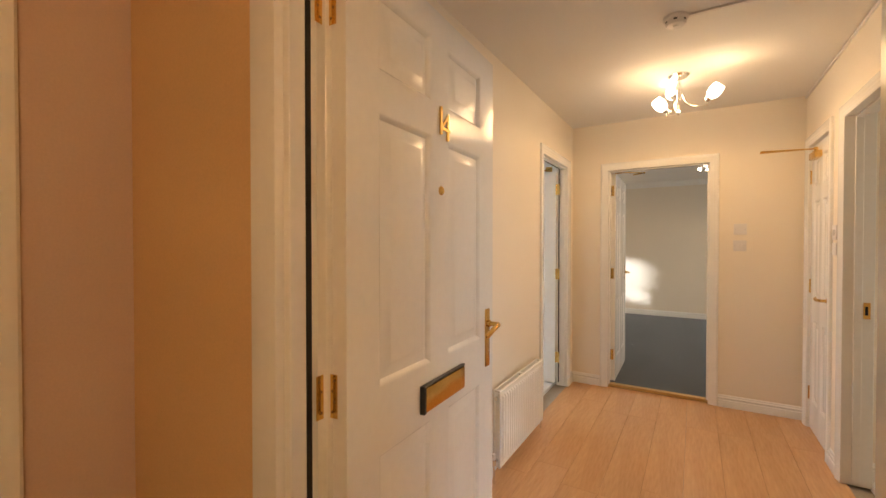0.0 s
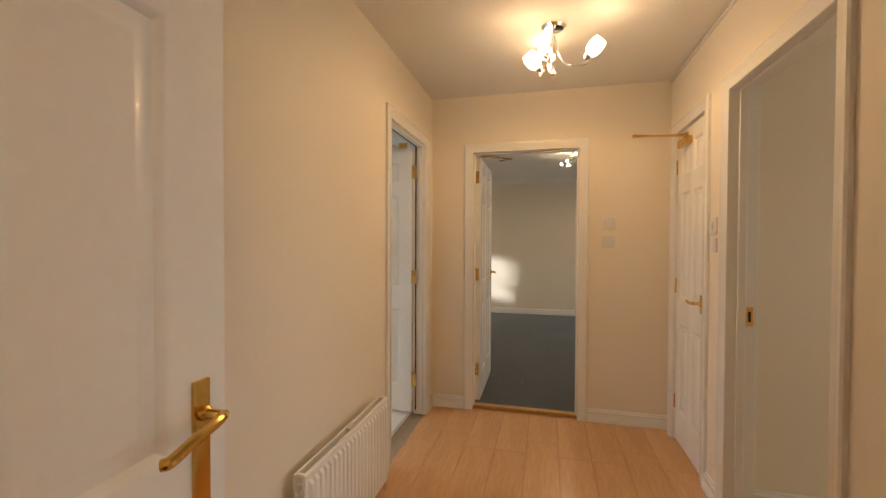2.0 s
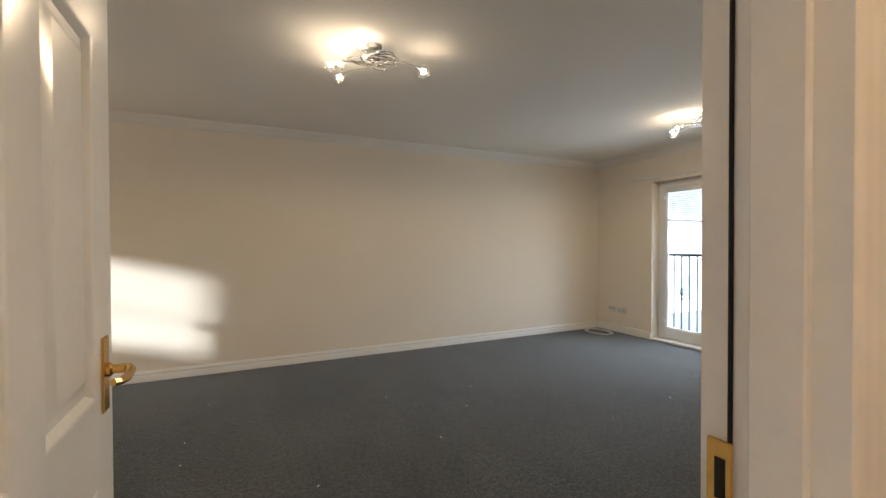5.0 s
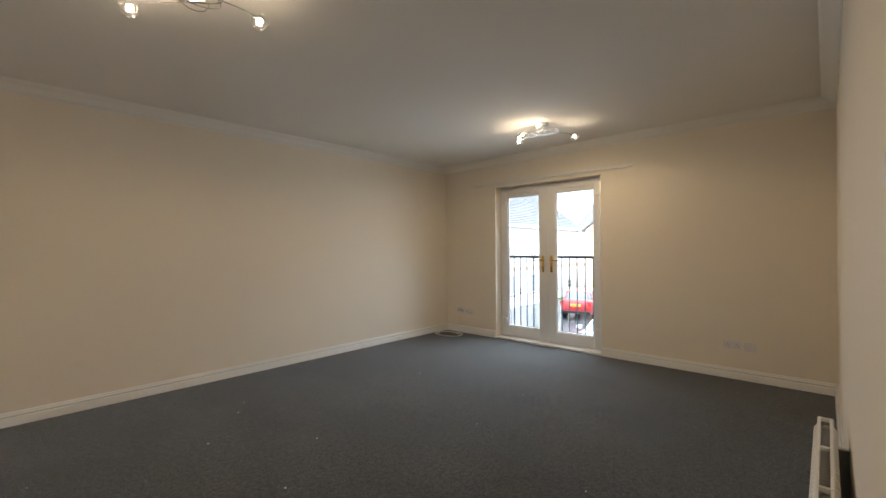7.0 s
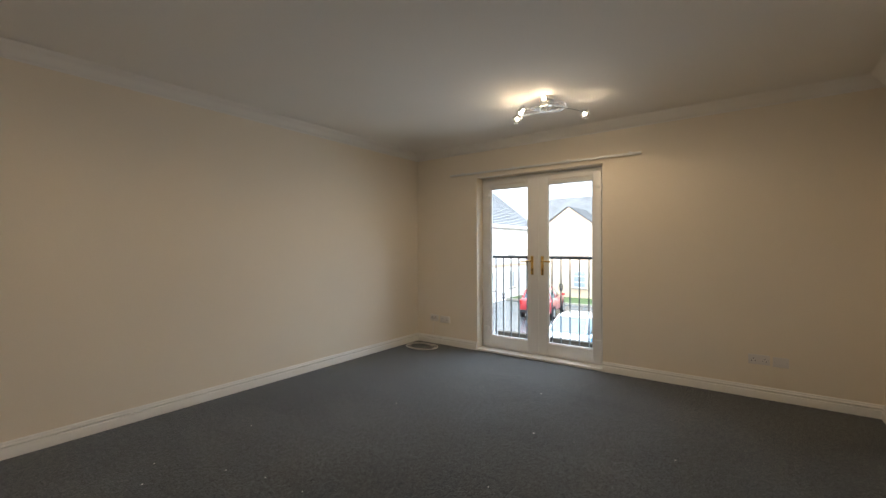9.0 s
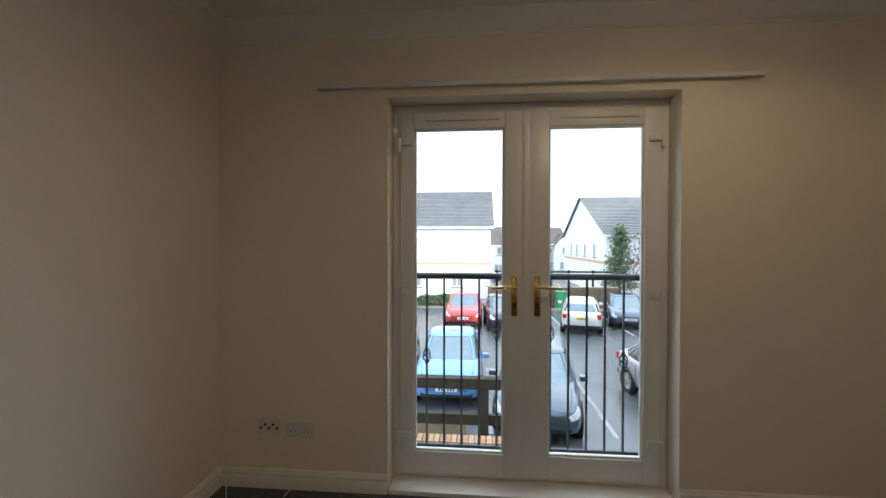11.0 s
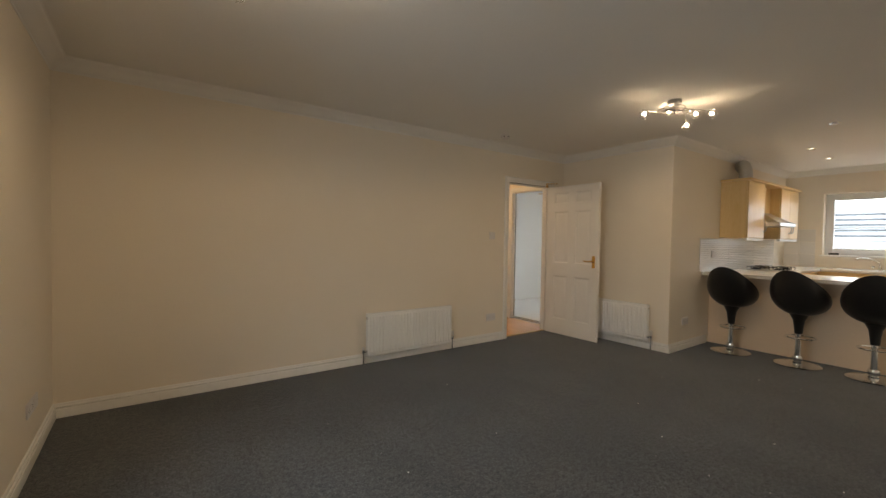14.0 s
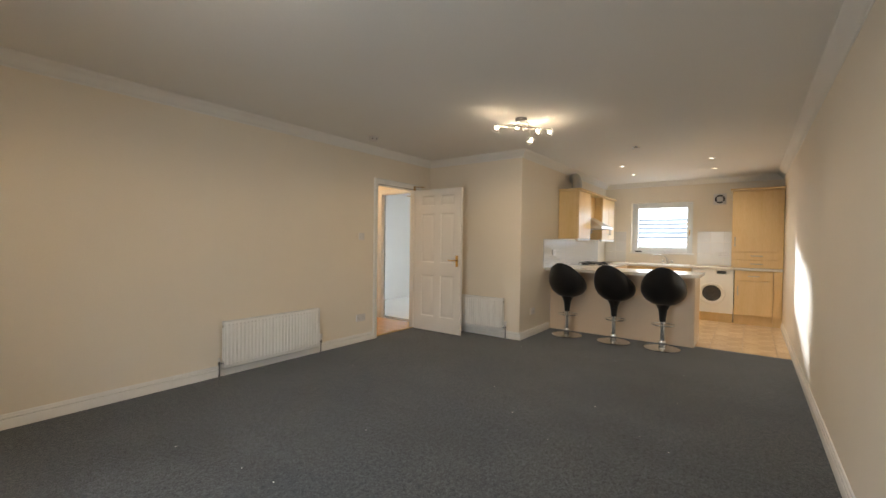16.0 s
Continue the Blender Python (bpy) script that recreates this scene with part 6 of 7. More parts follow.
def leaf_cloud(points, size, rng, up=0.3):
    """Many small bent leaves at points, as one mesh."""
    verts, faces = [], []
    for p in points:
        n = Vector((rng.gauss(0, 1), rng.gauss(0, 1), rng.gauss(0, 1) + up)).normalized()
        u = n.orthogonal().normalized()
        u = Matrix.Rotation(rng.uniform(0, 6.28), 3, n) @ u
        w = n.cross(u)
        s = size * rng.uniform(0.6, 1.3)
        k = len(verts)
        p = Vector(p)
        verts += [p - u * s, p + w * s * 0.45 + n * s * 0.15, p + u * s, p - w * s * 0.45 + n * s * 0.15]
        faces += [(k, k + 1, k + 2), (k, k + 2, k + 3)]
    data = bpy.data.meshes.new("leaves")
    data.from_pydata([tuple(v) for v in verts], [], faces)
    return data


def leafy(name, data, mat, parent, label=""):
    data.materials.append(mat)
    ob = new(name, data)
    if parent is not None:
        ob.parent = parent
    if label:
        tagged(ob, label)
    return ob


def tree(name, label, at, height, spread, mat, rng, conical=False, leaf=0.09, count=3200):
    t = thing(name, label, "tree", pose(*at))
    bm = bmesh.new()
    tube(bm, [(0, 0, -0.05), (0.03, 0.02, height * 0.3), (0.0, 0.05, height * 0.6), (0.02, 0.0, height * 0.95)], [0.11, 0.085, 0.05, 0.012], 9)
    tips = []
    for k in range(34 if conical else 22):
        f = (k + 1) / (35 if conical else 23)
        z = height * ((0.12 + 0.84 * f) if conical else (0.28 + 0.5 * f))
        a = 2.399963 * k + rng.uniform(-0.3, 0.3)
        r = spread * ((1.05 - f) * rng.uniform(0.75, 1.1) if conical else (math.sin(math.pi * (0.2 + 0.7 * f)) * rng.uniform(0.65, 1.1)))
        end = Vector((r * math.cos(a), r * math.sin(a), z + (0.12 if conical else 0.30) * height * (0.3 if conical else rng.uniform(0.3, 0.9))))
        tube(bm, [(0, 0, z), end * 0.5 + Vector((0, 0, z * 0.48)), end], [0.03, 0.018, 0.006], 5)
        tips.append((Vector((0, 0, z)), end))
    part("trunk", bm, BARK, t, "brown trunk and limbs")
    pts = []
    for k in range(count):
        a, b = tips[rng.randrange(len(tips))]
        f = rng.uniform(0.25, 1.08)
        sp = (0.16 if conical else 0.24) * spread
        pts.append(a.lerp(b, f) + Vector((rng.gauss(0, sp), rng.gauss(0, sp), rng.gauss(0, sp * 0.7))))
    leafy("crown", leaf_cloud(pts, leaf, rng), mat, t)
    return t


rng = random.Random(21)
tree("conifer_tree", "grey-green young conifer by the car park", (32.5, -2.9, GZ), 5.3, 1.25, CONIFER, rng, True, 0.10, 4200)
tree("plum_tree", "purple-leaved tree beside the conifer", (30.5, -5.2, GZ), 5.0, 2.1, PURPLE, rng, False, 0.10, 3000)


def bush(name, label, x0, x1, y0, y1, top, mat, rng, count, leaf):
    """A clipped but uneven mass of leaves with bare stems inside."""
    b = thing(name, label, "bush", pose((x0 + x1) / 2, (y0 + y1) / 2, GZ))
    bm = bmesh.new()
    hx, hy = (x1 - x0) / 2, (y1 - y0) / 2
    for k in range(14):
        x, y = rng.uniform(-hx, hx) * 0.8, rng.uniform(-hy, hy) * 0.8
        tube(bm, [(x * 0.8, y * 0.8, 0), (x, y, (top - GZ) * 0.8)], [0.02, 0.006], 5)
    part("stems", bm, BARK, b, "brown stems")
    pts = []
    for k in range(count):
        x, y = rng.uniform(-hx, hx), rng.uniform(-hy, hy)
        lump = 0.75 + 0.25 * noise.noise(Vector((x * 1.3 + x0, y * 1.3, 3.0))) - 0.25 * max(abs(x) / hx, abs(y) / hy) ** 4
        pts.append((x, y, (top - GZ) * lump * (1 - 0.45 * rng.random() ** 2.2)))
    leafy("foliage", leaf_cloud(pts, leaf, rng, 0.8), mat, b)


bush("laurel_hedge", "laurel bushes under the french doors", 8.3, 10.2, 3.9, 6.1, -1.75, LAUREL, rng, 5200, 0.07)
bush("green_hedge", "dense low green hedge beside the parking bays", 8.4, 10.6, 0.4, 3.9, -1.75, LEAF, rng, 6500, 0.05)
bush("verge_bush", "small green shrubs on the far verge", 29.6, 31.0, 7.6, 10.6, -1.9, LEAF, rng, 1500, 0.10)
bush("verge_bush", "small green shrubs before the flats block", 28.2, 29.8, -7.0, -2.0, -1.8, LEAF, rng, 1500, 0.10)

# bin store: low brick wall with weathered timber frame
brick_mesh = bpy.data.meshes.new("brick")
bm = bmesh.new()
soft_box(bm, -0.0515, 0.0515, -0.1045, 0.1045, -0.0325, 0.0325, 0.004, 1)
bm.to_mesh(brick_mesh)
bm.free()
brick_mesh.materials.append(BRICK)


def bin_store(x0, y0, y1, top, label, courses):
    """A brick wall along y facing the flats, with posts and beams over it."""
    s = thing("bin_store", label, "bin store")
    bm = bmesh.new()
    box(bm, x0 + 0.006, x0 + 0.094, y0, y1, GZ, top - 0.001)
    part("mortar_core", bm, MORTAR, s)
    n = int((y1 - y0) / 0.219)
    for j in range(courses):
        for i in range(n):
            o = new("brick", brick_mesh)
            o.parent = s
            o.location = (x0 + 0.05, y0 + 0.11 + 0.219 * i + (0.11 if j % 2 and i < n - 1 else 0), top - 0.034 - 0.075 * j)
    for i in range(int((y1 - y0) / 0.076)):
        o = new("brick", brick_mesh)
        o.parent = s
        o.matrix_local = Matrix.Translation((x0 + 0.05, y0 + 0.04 + 0.076 * i, top + 0.045)) @ Matrix.Rotation(radians(90), 4, "X") @ Matrix.Rotation(radians(90), 4, "Z")
    for y in (y0 + 0.25, y1 - 0.2):
        bm = bmesh.new()
        soft_box(bm, x0 + 0.35, x0 + 0.47, y - 0.06, y + 0.06, GZ, -0.62, 0.006, 1)
        part("post", bm, TIMBER, s)
    for x, z in ((0.34, -0.72), (0.48, -0.74), (0.42, -1.25)):
        bm = bmesh.new()
        soft_box(bm, x0 + x, x0 + x + 0.07, y0 - 0.10, y1 + 0.1, z, z + 0.15, 0.006, 1)
        part("beam", bm, TIMBER, s)
    bm = bmesh.new()
    soft_box(bm, x0 + 0.75, x0 + 0.80, y0 + 0.5, y1 - 0.3, GZ, -1.35, 0.006, 1)
    part("boarding", bm, PALE_TIMBER, s, "pale boarding")
    return s


bin_store(8.95, 6.30, 8.7, -1.36, "brick bin store with a dark timber frame", 10)
bin_store(9.9, -1.6, 1.0, -1.36, "brick bin store with a dark timber frame", 8)
bm = bmesh.new()
soft_box(bm, 29.2, 29.9, 1.25, 1.85, GZ, GZ + 1.05, 0.03)
green_bin = thing("wheelie_bin", "green wheeled bin by the fence", "bin")
part("body", bm, material("green_plastic", (0.03, 0.28, 0.12), 0.5, vary=0.1), green_bin)
bm = bmesh.new()
soft_box(bm, 29.15, 29.95, 1.22, 1.88, GZ + 1.05, GZ + 1.12, 0.02)
part("lid", bm, material("green_lid", (0.03, 0.24, 0.11), 0.5, vary=0.1), green_bin)
# brown board fence
fence = thing("board_fence", "brown timber board fence along the car park", "fence")
fence_mesh = bpy.data.meshes.new("board")
bm = bmesh.new()
box(bm, -0.012, 0.012, -0.072, 0.072, 0, 1.25)
bm.to_mesh(fence_mesh)
bm.free()
fence_mesh.materials.append(FENCE_WOOD)
for k in range(54):
    o = new("board", fence_mesh)
    o.parent = fence
    o.location = (30.3, -2.0 + 0.15 * k, GZ)
bm = bmesh.new()
box(bm, 30.28, 30.36, -2.1, 6.2, GZ + 1.25, GZ + 1.32)
part("capping", bm, PALE_TIMBER, fence, "pale capping rail")
# plain raised planting behind the fence and a timber rail
bm = bmesh.new()
box(bm, 33.0, 33.15, -3.0, 5.5, GZ + 1.6, GZ + 1.72)
box(bm, 33.0, 33.15, -3.0, 5.5, GZ + 2.0, GZ + 2.12)
for k in range(6):
    box(bm, 33.0, 33.12, -3.0 + 1.65 * k, -2.88 + 1.65 * k, GZ, GZ + 2.2)
tagged(part("post_and_rail_fence", bm, TIMBER), "grey timber post and rail fence behind", "fence")


def street_lamp(x, y, top, label):
    s = thing("street_lamp", label, "street lamp", pose(x, y, GZ))
    bm = bmesh.new()
    lathe(bm, [(0.09, 0), (0.09, 0.9), (0.055, 1.0), (0.045, top - GZ)], 12)
    part("post", bm, STEEL, s)
    bm = bmesh.new()
    lathe(bm, [(0.0, top - GZ - 0.02), (0.16, top - GZ), (0.34, top - GZ + 0.10), (0.30, top - GZ + 0.18), (0.0, top - GZ + 0.22)], 18, None, False)
    part("lantern", bm, PLATE_W, s)


street_lamp(31.8, 11.75, 3.9, "grey street lamp with a round white head")
street_lamp(30.2, -6.2, 3.2, "grey street lamp with a round white head")

# buildings


def roof_slope(bm, a, b, c, d, courses=22):
    """A tiled slope from eave a-b up to ridge d-c, in stepped courses."""
    a, b, c, d = Vector(a), Vector(b), Vector(c), Vector(d)
    n = (b - a).cross(d - a).normalized()
    if n.z < 0:
        n = -n
    for k in range(courses):
        f0, f1 = k / courses, (k + 1) / courses
        p, q = a.lerp(d, f0), b.lerp(c, f0)
        r, s = b.lerp(c, f1), a.lerp(d, f1)
        v = [bm.verts.new(w) for w in (p + n * 0.11, q + n * 0.11, r + n * 0.02, s + n * 0.02, p, q)]
        bm.faces.new((v[0], v[1], v[2], v[3]))
        bm.faces.new((v[4], v[5], v[1], v[0]))


def far_window(parent, axis, face, out, a, z0, z1, w, mull=1, bars=0, glass=FAR_GLASS):
    """A window in a far wall: frame, panes, sill. axis is the wall's normal axis."""
    def put(bm, p0, p1, q0, q1, d0, d1):
        lo, hi = sorted((face + out * d0, face + out * d1))
        if axis == "x":
            box(bm, lo, hi, p0, p1, q0, q1)
        else:
            box(bm, p0, p1, lo, hi, q0, q1)
    bm = bmesh.new()
    t = 0.07
    put(bm, a - w / 2, a - w / 2 + t, z0, z1, -0.02, 0.05)
    put(bm, a + w / 2 - t, a + w / 2, z0, z1, -0.02, 0.05)
    put(bm, a - w / 2 + t, a + w / 2 - t, z0, z0 + t, -0.02, 0.05)
    put(bm, a - w / 2 + t, a + w / 2 - t, z1 - t, z1, -0.02, 0.05)
    for k in range(mull):
        m = a - w / 2 + w * (k + 1) / (mull + 1)
        put(bm, m - 0.04, m + 0.04, z0 + t, z1 - t, -0.02, 0.045)
    for k in range(bars):
        z = z0 + (z1 - z0) * (k + 1) / (bars + 1)
        put(bm, a - w / 2 + t, a + w / 2 - t, z - 0.025, z + 0.025, -0.02, 0.04)
    win = part("window", bm, PVC, parent, "white framed window", False)
    bm = bmesh.new()
    put(bm, a - w / 2 + t, a + w / 2 - t, z0 + t, z1 - t, -0.02, 0.015)
    part("pane", bm, glass, win, "dark window pane", False)
    bm = bmesh.new()
    put(bm, a - w / 2 - 0.08, a + w / 2 + 0.08, z0 - 0.10, z0 - 0.002, -0.01, 0.12)
    part("sill", bm, MORTAR, win, "grey sill", False)


def gabled(name, label, x0, x1, y0, y1, eave, ridge, along, wall_mat, roof_mat, courses=22, band=None):
    """A pitched-roof building; along is the axis of the ridge."""
    h = thing(name, label, "building")
    bm = bmesh.new()
    box(bm, x0, x1, y0, y1, GZ, eave)
    xm, ym = (x0 + x1) / 2, (y0 + y1) / 2
    if along == "y":
        for y in (y0 + 0.001, y1 - 0.001):
            bm.faces.new([bm.verts.new(p) for p in ((x0, y, eave), (x1, y, eave), (xm, y, ridge))])
    else:
        for x in (x0 + 0.001, x1 - 0.001):
            bm.faces.new([bm.verts.new(p) for p in ((x, y0, eave), (x, y1, eave), (x, ym, ridge))])
    part("wall", bm, wall_mat, h, "", False)
    bm = bmesh.new()
    e = 0.25
    if along == "y":
        k = (ridge - eave) / (xm - x0) * e
        roof_slope(bm, (x0 - e, y0 - e, eave - k), (x0 - e, y1 + e, eave - k), (xm, y1 + e, ridge), (xm, y0 - e, ridge), courses)
        roof_slope(bm, (x1 + e, y0 - e, eave - k), (x1 + e, y1 + e, eave - k), (xm, y1 + e, ridge), (xm, y0 - e, ridge), courses)
    else:
        k = (ridge - eave) / (ym - y0) * e
        roof_slope(bm, (x0 - e, y0 - e, eave - k), (x1 + e, y0 - e, eave - k), (x1 + e, ym, ridge), (x0 - e, ym, ridge), courses)
        roof_slope(bm, (x0 - e, y1 + e, eave - k), (x1 + e, y1 + e, eave - k), (x1 + e, ym, ridge), (x0 - e, ym, ridge), courses)
    part("roof", bm, roof_mat, h, "dark tiled roof", False)
    bm = bmesh.new()
    if along == "y":
        for x, s in ((x0, -1), (x1, 1)):
            box(bm, min(x + s * 0.26, x + s * 0.36), max(x + s * 0.26, x + s * 0.36), y0 - e, y1 + e, eave - 0.30, eave - 0.14)
    else:
        for y, s in ((y0, -1), (y1, 1)):
            box(bm, x0 - e, x1 + e, min(y + s * 0.26, y + s * 0.36), max(y + s * 0.26, y + s * 0.36), eave - 0.30, eave - 0.14)
    part("gutter", bm, PVC, h, "white gutter and fascia", False)
    if band:
        bm = bmesh.new()
        box(bm, x0 - 0.02, x1 + 0.02, y0 - 0.02, y1 + 0.02, band, band + 0.22)
        part("band", bm, BAND, h, "peach string course", False)
    return h


ha = gabled("apartment_building", "white rendered building with a grey tiled roof", 34.0, 43.0, 5.75, 19.0, 2.65, 5.6, "y", RENDER_WHITE, SLATE, 26, -0.3)
for y in (8.2, 11.2):
    far_window(ha, "x", 34.0, -1, y, -1.9, -1.0, 0.8)
hp = gabled("apartment_building", "peach rendered wing with a low gable", 32.4, 36.0, 13.2, 17.6, 2.6, 4.2, "x", RENDER_PEACH, SLATE, 14)
far_window(hp, "x", 32.4, -1, 14.6, -1.9, -0.6, 1.0, 1, 2)
far_window(hp, "x", 32.4, -1, 14.6, 0.7, 1.9, 1.0, 1, 1)
hc = gabled("apartment_building", "long white rendered building across the drive", 14.0, 34.0, 19.0, 28.0, 2.9, 6.4, "x", RENDER_WHITE, SLATE, 26, -0.3)
for x in (24.0, 26.8, 30.0):
    far_window(hc, "y", 19.0, -1, x, -1.9, -0.6, 0.9)
    far_window(hc, "y", 19.0, -1, x, 0.6, 1.9, 0.9)
hb = gabled("apartment_building", "white rendered building with a broad gable end", 36.0, 51.0, -17.0, -3.0, 2.1, 5.6, "y", RENDER_WHITE, SLATE, 26, -0.3)
for x in (39.0, 42.0, 45.0, 47.5):
    far_window(hb, "y", -3.0, 1, x, 0.2, 1.3, 0.7, 0)
for y in (-6.5, -9.5, -13.0):
    far_window(hb, "x", 36.0, -1, y, -0.1, 1.1, 0.9)
for k, (x, y0, y1, ew, rw, wm, rm) in enumerate(((54.0, 1.6, 5.6, 1.2, 3.4, RENDER_WHITE, BROWN_ROOF), (53.2, -0.6, 3.2, 1.0, 2.9, RENDER_WHITE, BROWN_ROOF), (62.0, -5.2, -1.4, 1.4, 3.6, BRICK_FAR, BROWN_ROOF),
                                                (61.0, -7.4, -3.6, 0.9, 2.9, RENDER_WHITE, SLATE), (64.0, 5.0, 12.0, 1.4, 3.8, RENDER_WHITE, BROWN_ROOF))):
    h = gabled("far_house", "small far house with a gable and brown roof", x, x + 8, y0, y1, ew, rw, "x" if k in (1, 3) else "y", wm, rm, 16)
    far_window(h, "x", x, -1, (y0 + y1) / 2, -0.1, 0.8, 1.6, 2)
    far_window(h, "x", x, -1, (y0 + y1) / 2 + 0.3, -2.3, -1.2, 1.6, 2)
bm = bmesh.new()
for k in range(60):
    a = rng.uniform(-0.5, 0.6)
    d = rng.uniform(90, 160)
    bmesh.ops.create_icosphere(bm, subdivisions=2, radius=rng.uniform(2.5, 5.0), matrix=Matrix.Translation((d * math.cos(a), d * math.sin(a), GZ + 0.5)) @ Matrix.Diagonal((1, 1.5, 0.75, 1)))
for v in bm.verts:
    v.co += Vector((noise.noise(v.co * 0.6), noise.noise(v.co * 0.6 + Vector((9, 0, 0))), noise.noise(v.co * 0.6 + Vector((0, 9, 0))))) * 1.2
tagged(part("far_woods", bm, LEAF), "far hazy trees behind the houses", "trees", "", "stuff")

# three-storey block along y = -8.3
FY = -8.3
blk = thing("flats_block", "three-storey white and buff brick flats block", "building")
bm = bmesh.new()
box(bm, 22.6, 31.2, -17.5, FY, GZ, 4.15)
box(bm, -2.0, 22.6, -17.5, FY, -0.42, 4.15)
box(bm, -2.0, 15.6, -17.5, FY, GZ, -0.42)
part("wall", bm, RENDER_WHITE, blk, "", False)
bm = bmesh.new()
box(bm, 15.6, 22.6, -14.2, -14.0, GZ, -0.42)
part("covered_bay_wall", bm, RENDER_WHITE, blk, "", False)
bm = bmesh.new()
box(bm, 15.6, 22.6, FY - 0.3, FY + 0.05, -0.62, -0.28)
part("lintel", bm, RENDER_WHITE, blk, "", False)
bm = bmesh.new()
roof_slope(bm, (-2.3, FY + 0.35, 4.1), (31.5, FY + 0.35, 4.1), (28.0, -12.9, 7.4), (-2.3, -12.9, 7.4), 24)
roof_slope(bm, (31.5, FY + 0.35, 4.1), (31.5, -17.8, 4.1), (28.0, -12.9, 7.4), (28.0, -12.9, 7.4), 24)
roof_slope(bm, (-2.3, -17.8, 4.1), (31.5, -17.8, 4.1), (28.0, -12.9, 7.4), (-2.3, -12.9, 7.4), 6)
part("roof", bm, SLATE, blk, "grey tiled hipped roof", False)
bm = bmesh.new()
box(bm, -2.3, 31.5, FY + 0.30, FY + 0.40, 3.92, 4.12)
part("gutter", bm, PVC, blk, "white gutter", False)
bm = bmesh.new()
box(bm, 22.6, 31.25, FY, FY + 0.03, -0.55, -0.36)
part("band", bm, BAND, blk, "peach string course", False)
for bx in (25.7, 18.85, 11.5):
    z0 = GZ if bx > 22.6 else -0.25
    bm = bmesh.new()
    box(bm, bx - 0.75, bx + 0.75, FY, FY + 0.28, z0, 4.30)
    bm.faces.new([bm.verts.new(p) for p in ((bx - 0.75, FY + 0.28, 4.30), (bx + 0.75, FY + 0.28, 4.30), (bx, FY + 0.28, 5.05))])
    part("bay", bm, BRICK_FAR, blk, "buff brick bay", False)
    bm = bmesh.new()
    for s in (1, -1):
        roof_slope(bm, (bx + s * 0.9, FY + 0.42, 4.22), (bx + s * 0.9, -9.6, 4.22), (bx, -9.6, 5.12), (bx, FY + 0.42, 5.12), 5)
        tube(bm, [(bx + s * 0.9, FY + 0.43, 4.24), (bx, FY + 0.43, 5.14)], 0.05, 6)
    part("bay_roof", bm, SLATE, blk, "small gable roof", False)
    bm = bmesh.new()
    for s in (1, -1):
        tube(bm, [(bx + s * 0.9, FY + 0.47, 4.18), (bx, FY + 0.47, 5.08)], 0.09, 6)
    part("bargeboard", bm, PVC, blk, "white bargeboard", False)
    for zz in (-2.3, 0.15, 2.5):
        if zz < z0:
            continue
        far_window(blk, "y", FY + 0.28, 1, bx, zz, zz + 1.75, 1.0, 1, 0)
        bm = bmesh.new()
        tube(bm, [(bx - 0.55, FY + 0.42, zz + 0.85), (bx + 0.55, FY + 0.42, zz + 0.85)], 0.02, 6)
        for q in range(8):
            x = bx - 0.52 + 0.148 * q
            tube(bm, [(x, FY + 0.42, zz), (x, FY + 0.42, zz + 0.85)], 0.009, 4)
        part("balcony_rail", bm, IRON, blk, "thin dark balcony rail", False)
for x in (30.1, 28.0, 23.9, 22.4, 21.0, 16.7, 14.3):
    for zz, hh in ((2.6, 1.15), (0.45, 1.25), (-2.0, 1.25)):
        if zz < 0 and x < 22.7:
            continue
        if zz < 0 and x < 25:
            continue
        far_window(blk, "y", FY, 1, x, zz, zz + hh, 0.68 if x > 21.5 else 0.8, 0, 1)
bm = bmesh.new()
box(bm, 20.2, 24.6, FY, FY + 0.02, 2.6, 3.75)
part("brick_panel", bm, BRICK_FAR, blk, "buff brick panel under the eaves", False)
far_window(blk, "y", FY, 1, 23.2, GZ + 0.1, -0.75, 1.2, 1, 3)
for x in (29.0, 24.4, 20.2):
    bm = bmesh.new()
    tube(bm, [(x, FY + 0.08, 4.0), (x, FY + 0.08, GZ if x > 22.6 else -0.3)], 0.045, 6)
    part("downpipe", bm, PVC, blk, "white downpipe", False)

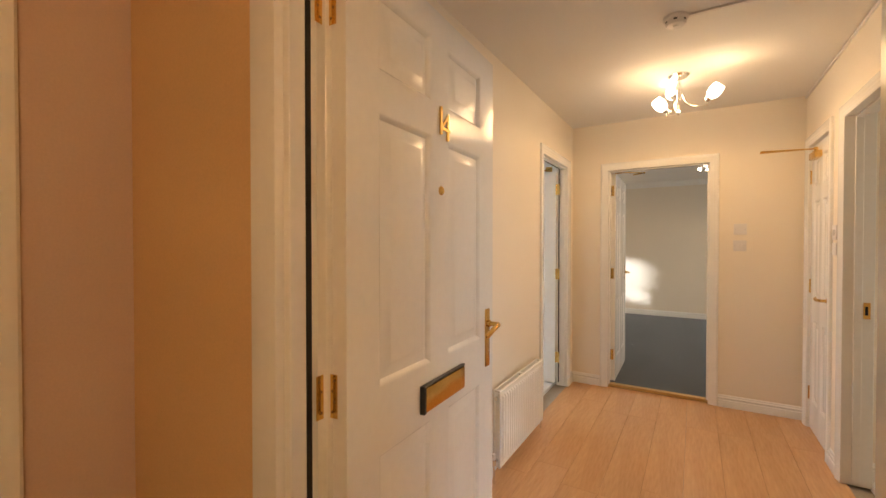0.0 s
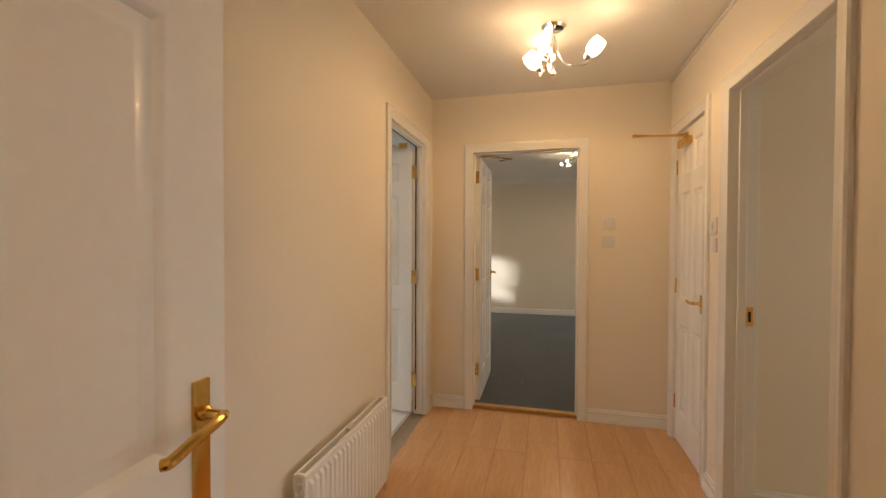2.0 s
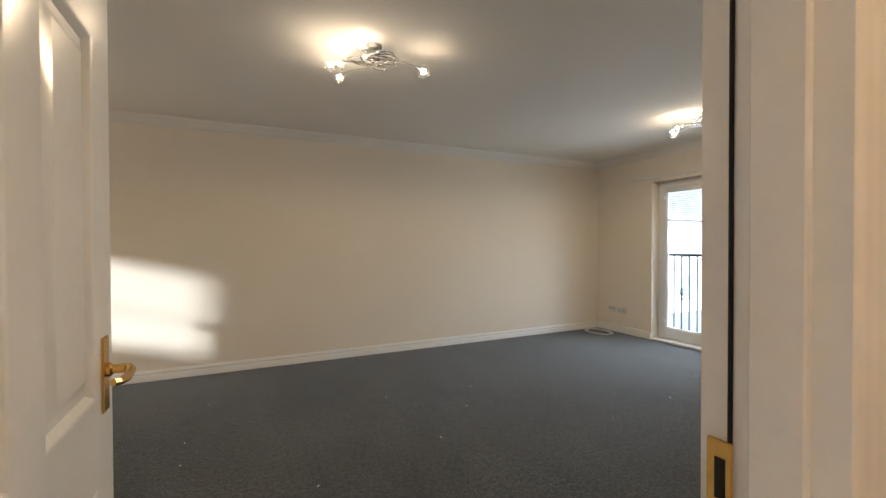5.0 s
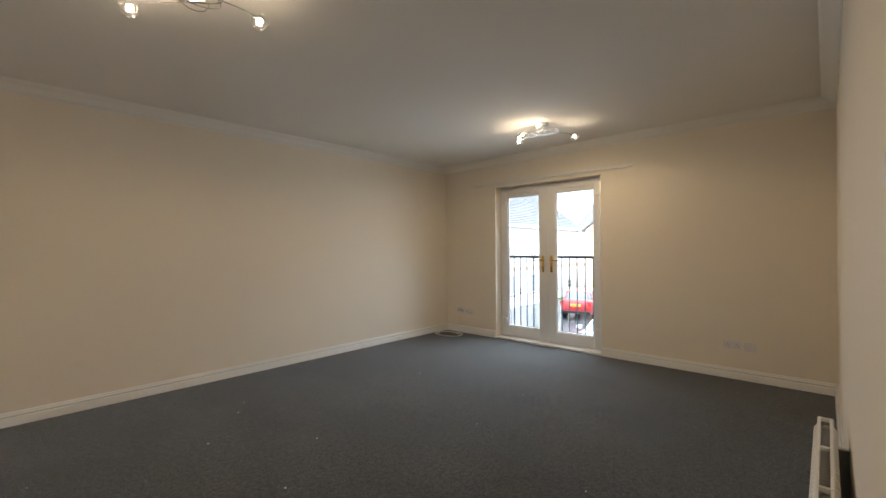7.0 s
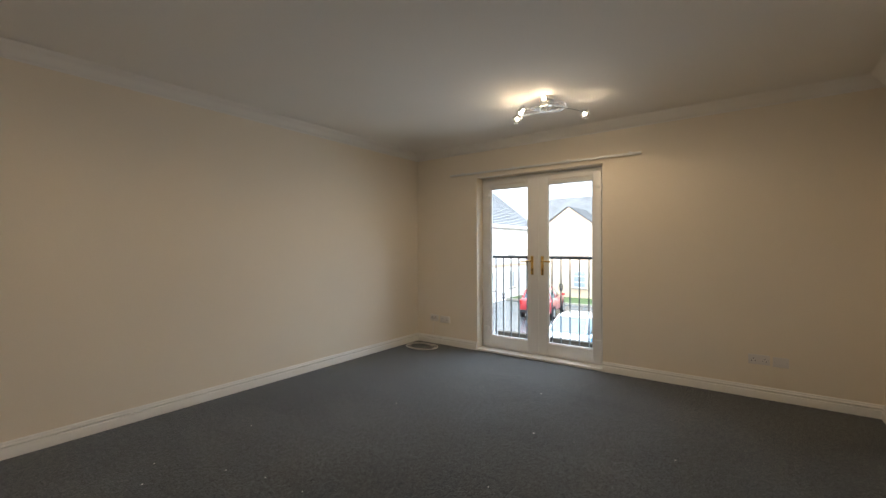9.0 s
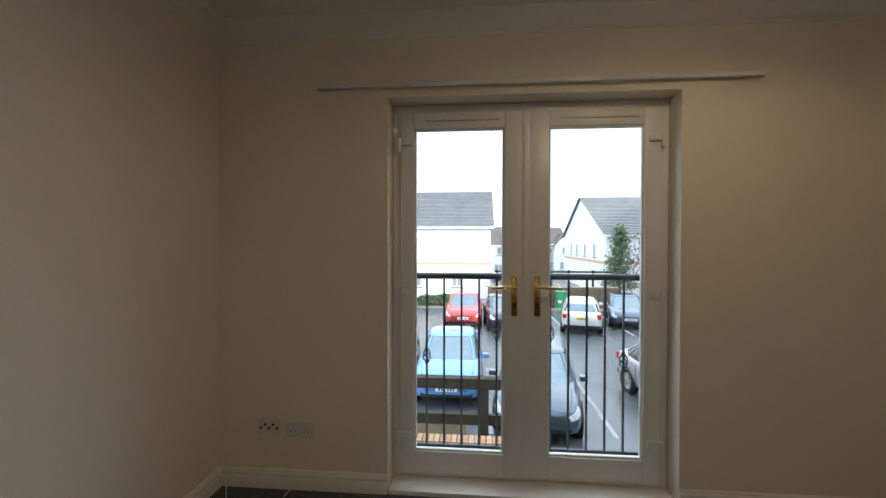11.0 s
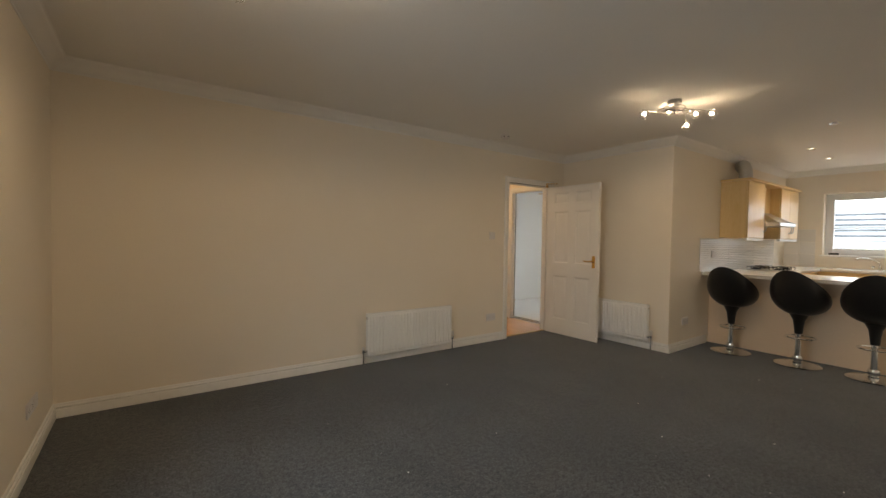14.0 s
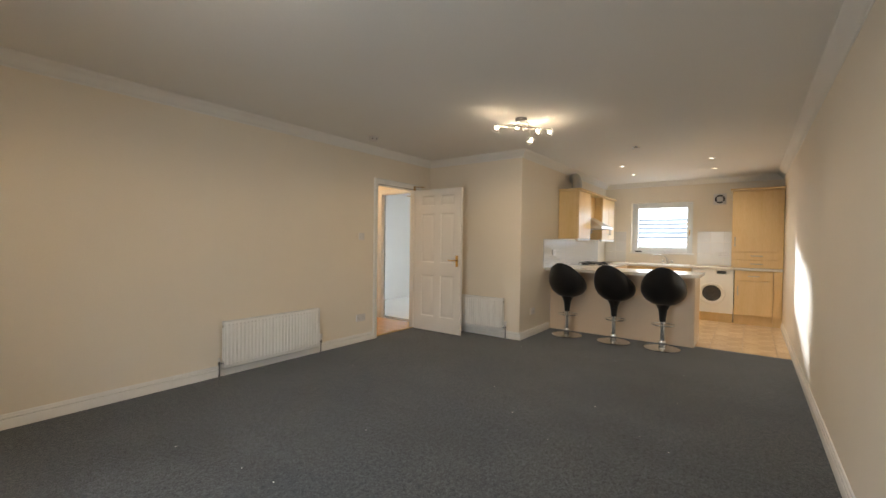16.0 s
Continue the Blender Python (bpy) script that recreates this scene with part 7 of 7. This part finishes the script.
# the house behind the kitchen window
hk = gabled("house", "neighbouring house with a grey tiled roof behind the kitchen", -30.0, -18.0, -4.0, 5.2, -1.2, 3.0, "y", RENDER_WHITE, SLATE, 16)
hk2 = gabled("house", "neighbouring house with a grey tiled roof and white verge", -30.0, -18.0, 5.7, 20.0, -1.2, 3.0, "y", RENDER_WHITE, SLATE, 16)
bm = bmesh.new()
tube(bm, [(-17.9, 5.45, -1.25), (-24.0, 5.45, 3.1)], 0.22, 8)
tagged(part("roof_verge", bm, PVC), "white verge between two tiled roofs", "verge")

# buff brick reveal outside the french doors
REVEAL_BRICK = material("pinkish_buff_brick", (0.50, 0.37, 0.29), 0.85, vary=0.18, scale=7, bump=0.4, bump_scale=50, per_object=0.14)
reveal_mesh = brick_mesh.copy()
reveal_mesh.materials.clear()
reveal_mesh.materials.append(REVEAL_BRICK)
rev = tagged(new("brick_reveal"), "buff brick outer reveal of the french doors", "brickwork", "", "structure")
for j in range(27):
    for y in (5.628, 7.132):
        o = new("brick", reveal_mesh)
        o.parent = rev
        o.matrix_local = Matrix.Translation((5.947, y, 0.04 + 0.075 * j)) @ Matrix.Rotation(radians(90), 4, "Z") @ Matrix.Diagonal((0.62, 0.40, 1, 1))

# ---- floor pieces ----
plank_mesh = {}
for length in (1.2, 0.62, 0.45):
    bm = bmesh.new()
    soft_box(bm, -0.0975, 0.0975, 0.0, length - 0.0015, -0.012, 0.0, 0.0008, 1)
    data = bpy.data.meshes.new("plank")
    bm.to_mesh(data)
    bm.free()
    data.materials.append(LAMINATE)
    plank_mesh[length] = data
hall_floor = bpy.data.objects["floor_hall"]
for i in range(9):
    y, k = 0.155, i % 3
    for length in ((1.2, 0.45, 1.2, 0.62), (0.62, 1.2, 1.2, 0.45), (0.45, 1.2, 1.2, 0.62))[k]:
        o = new("plank", plank_mesh[length])
        o.parent = hall_floor
        o.location = (0.395 + 0.1962 * i, y, HALL_Z)
        y += length
tile_floor = bpy.data.meshes.new("floor_tile")
bm = bmesh.new()
soft_box(bm, -0.1635, 0.1635, -0.1635, 0.1635, -0.007, 0.0, 0.002, 1)
bm.to_mesh(tile_floor)
bm.free()
tile_floor.materials.append(TILE)
kf = bpy.data.objects["floor_kitchen"]
for i in range(8):
    for j in range(9):
        o = new("tile", tile_floor)
        o.parent = kf
        o.location = (-0.945 - 0.331 * i, 5.40 + 0.331 * j, 0.0)
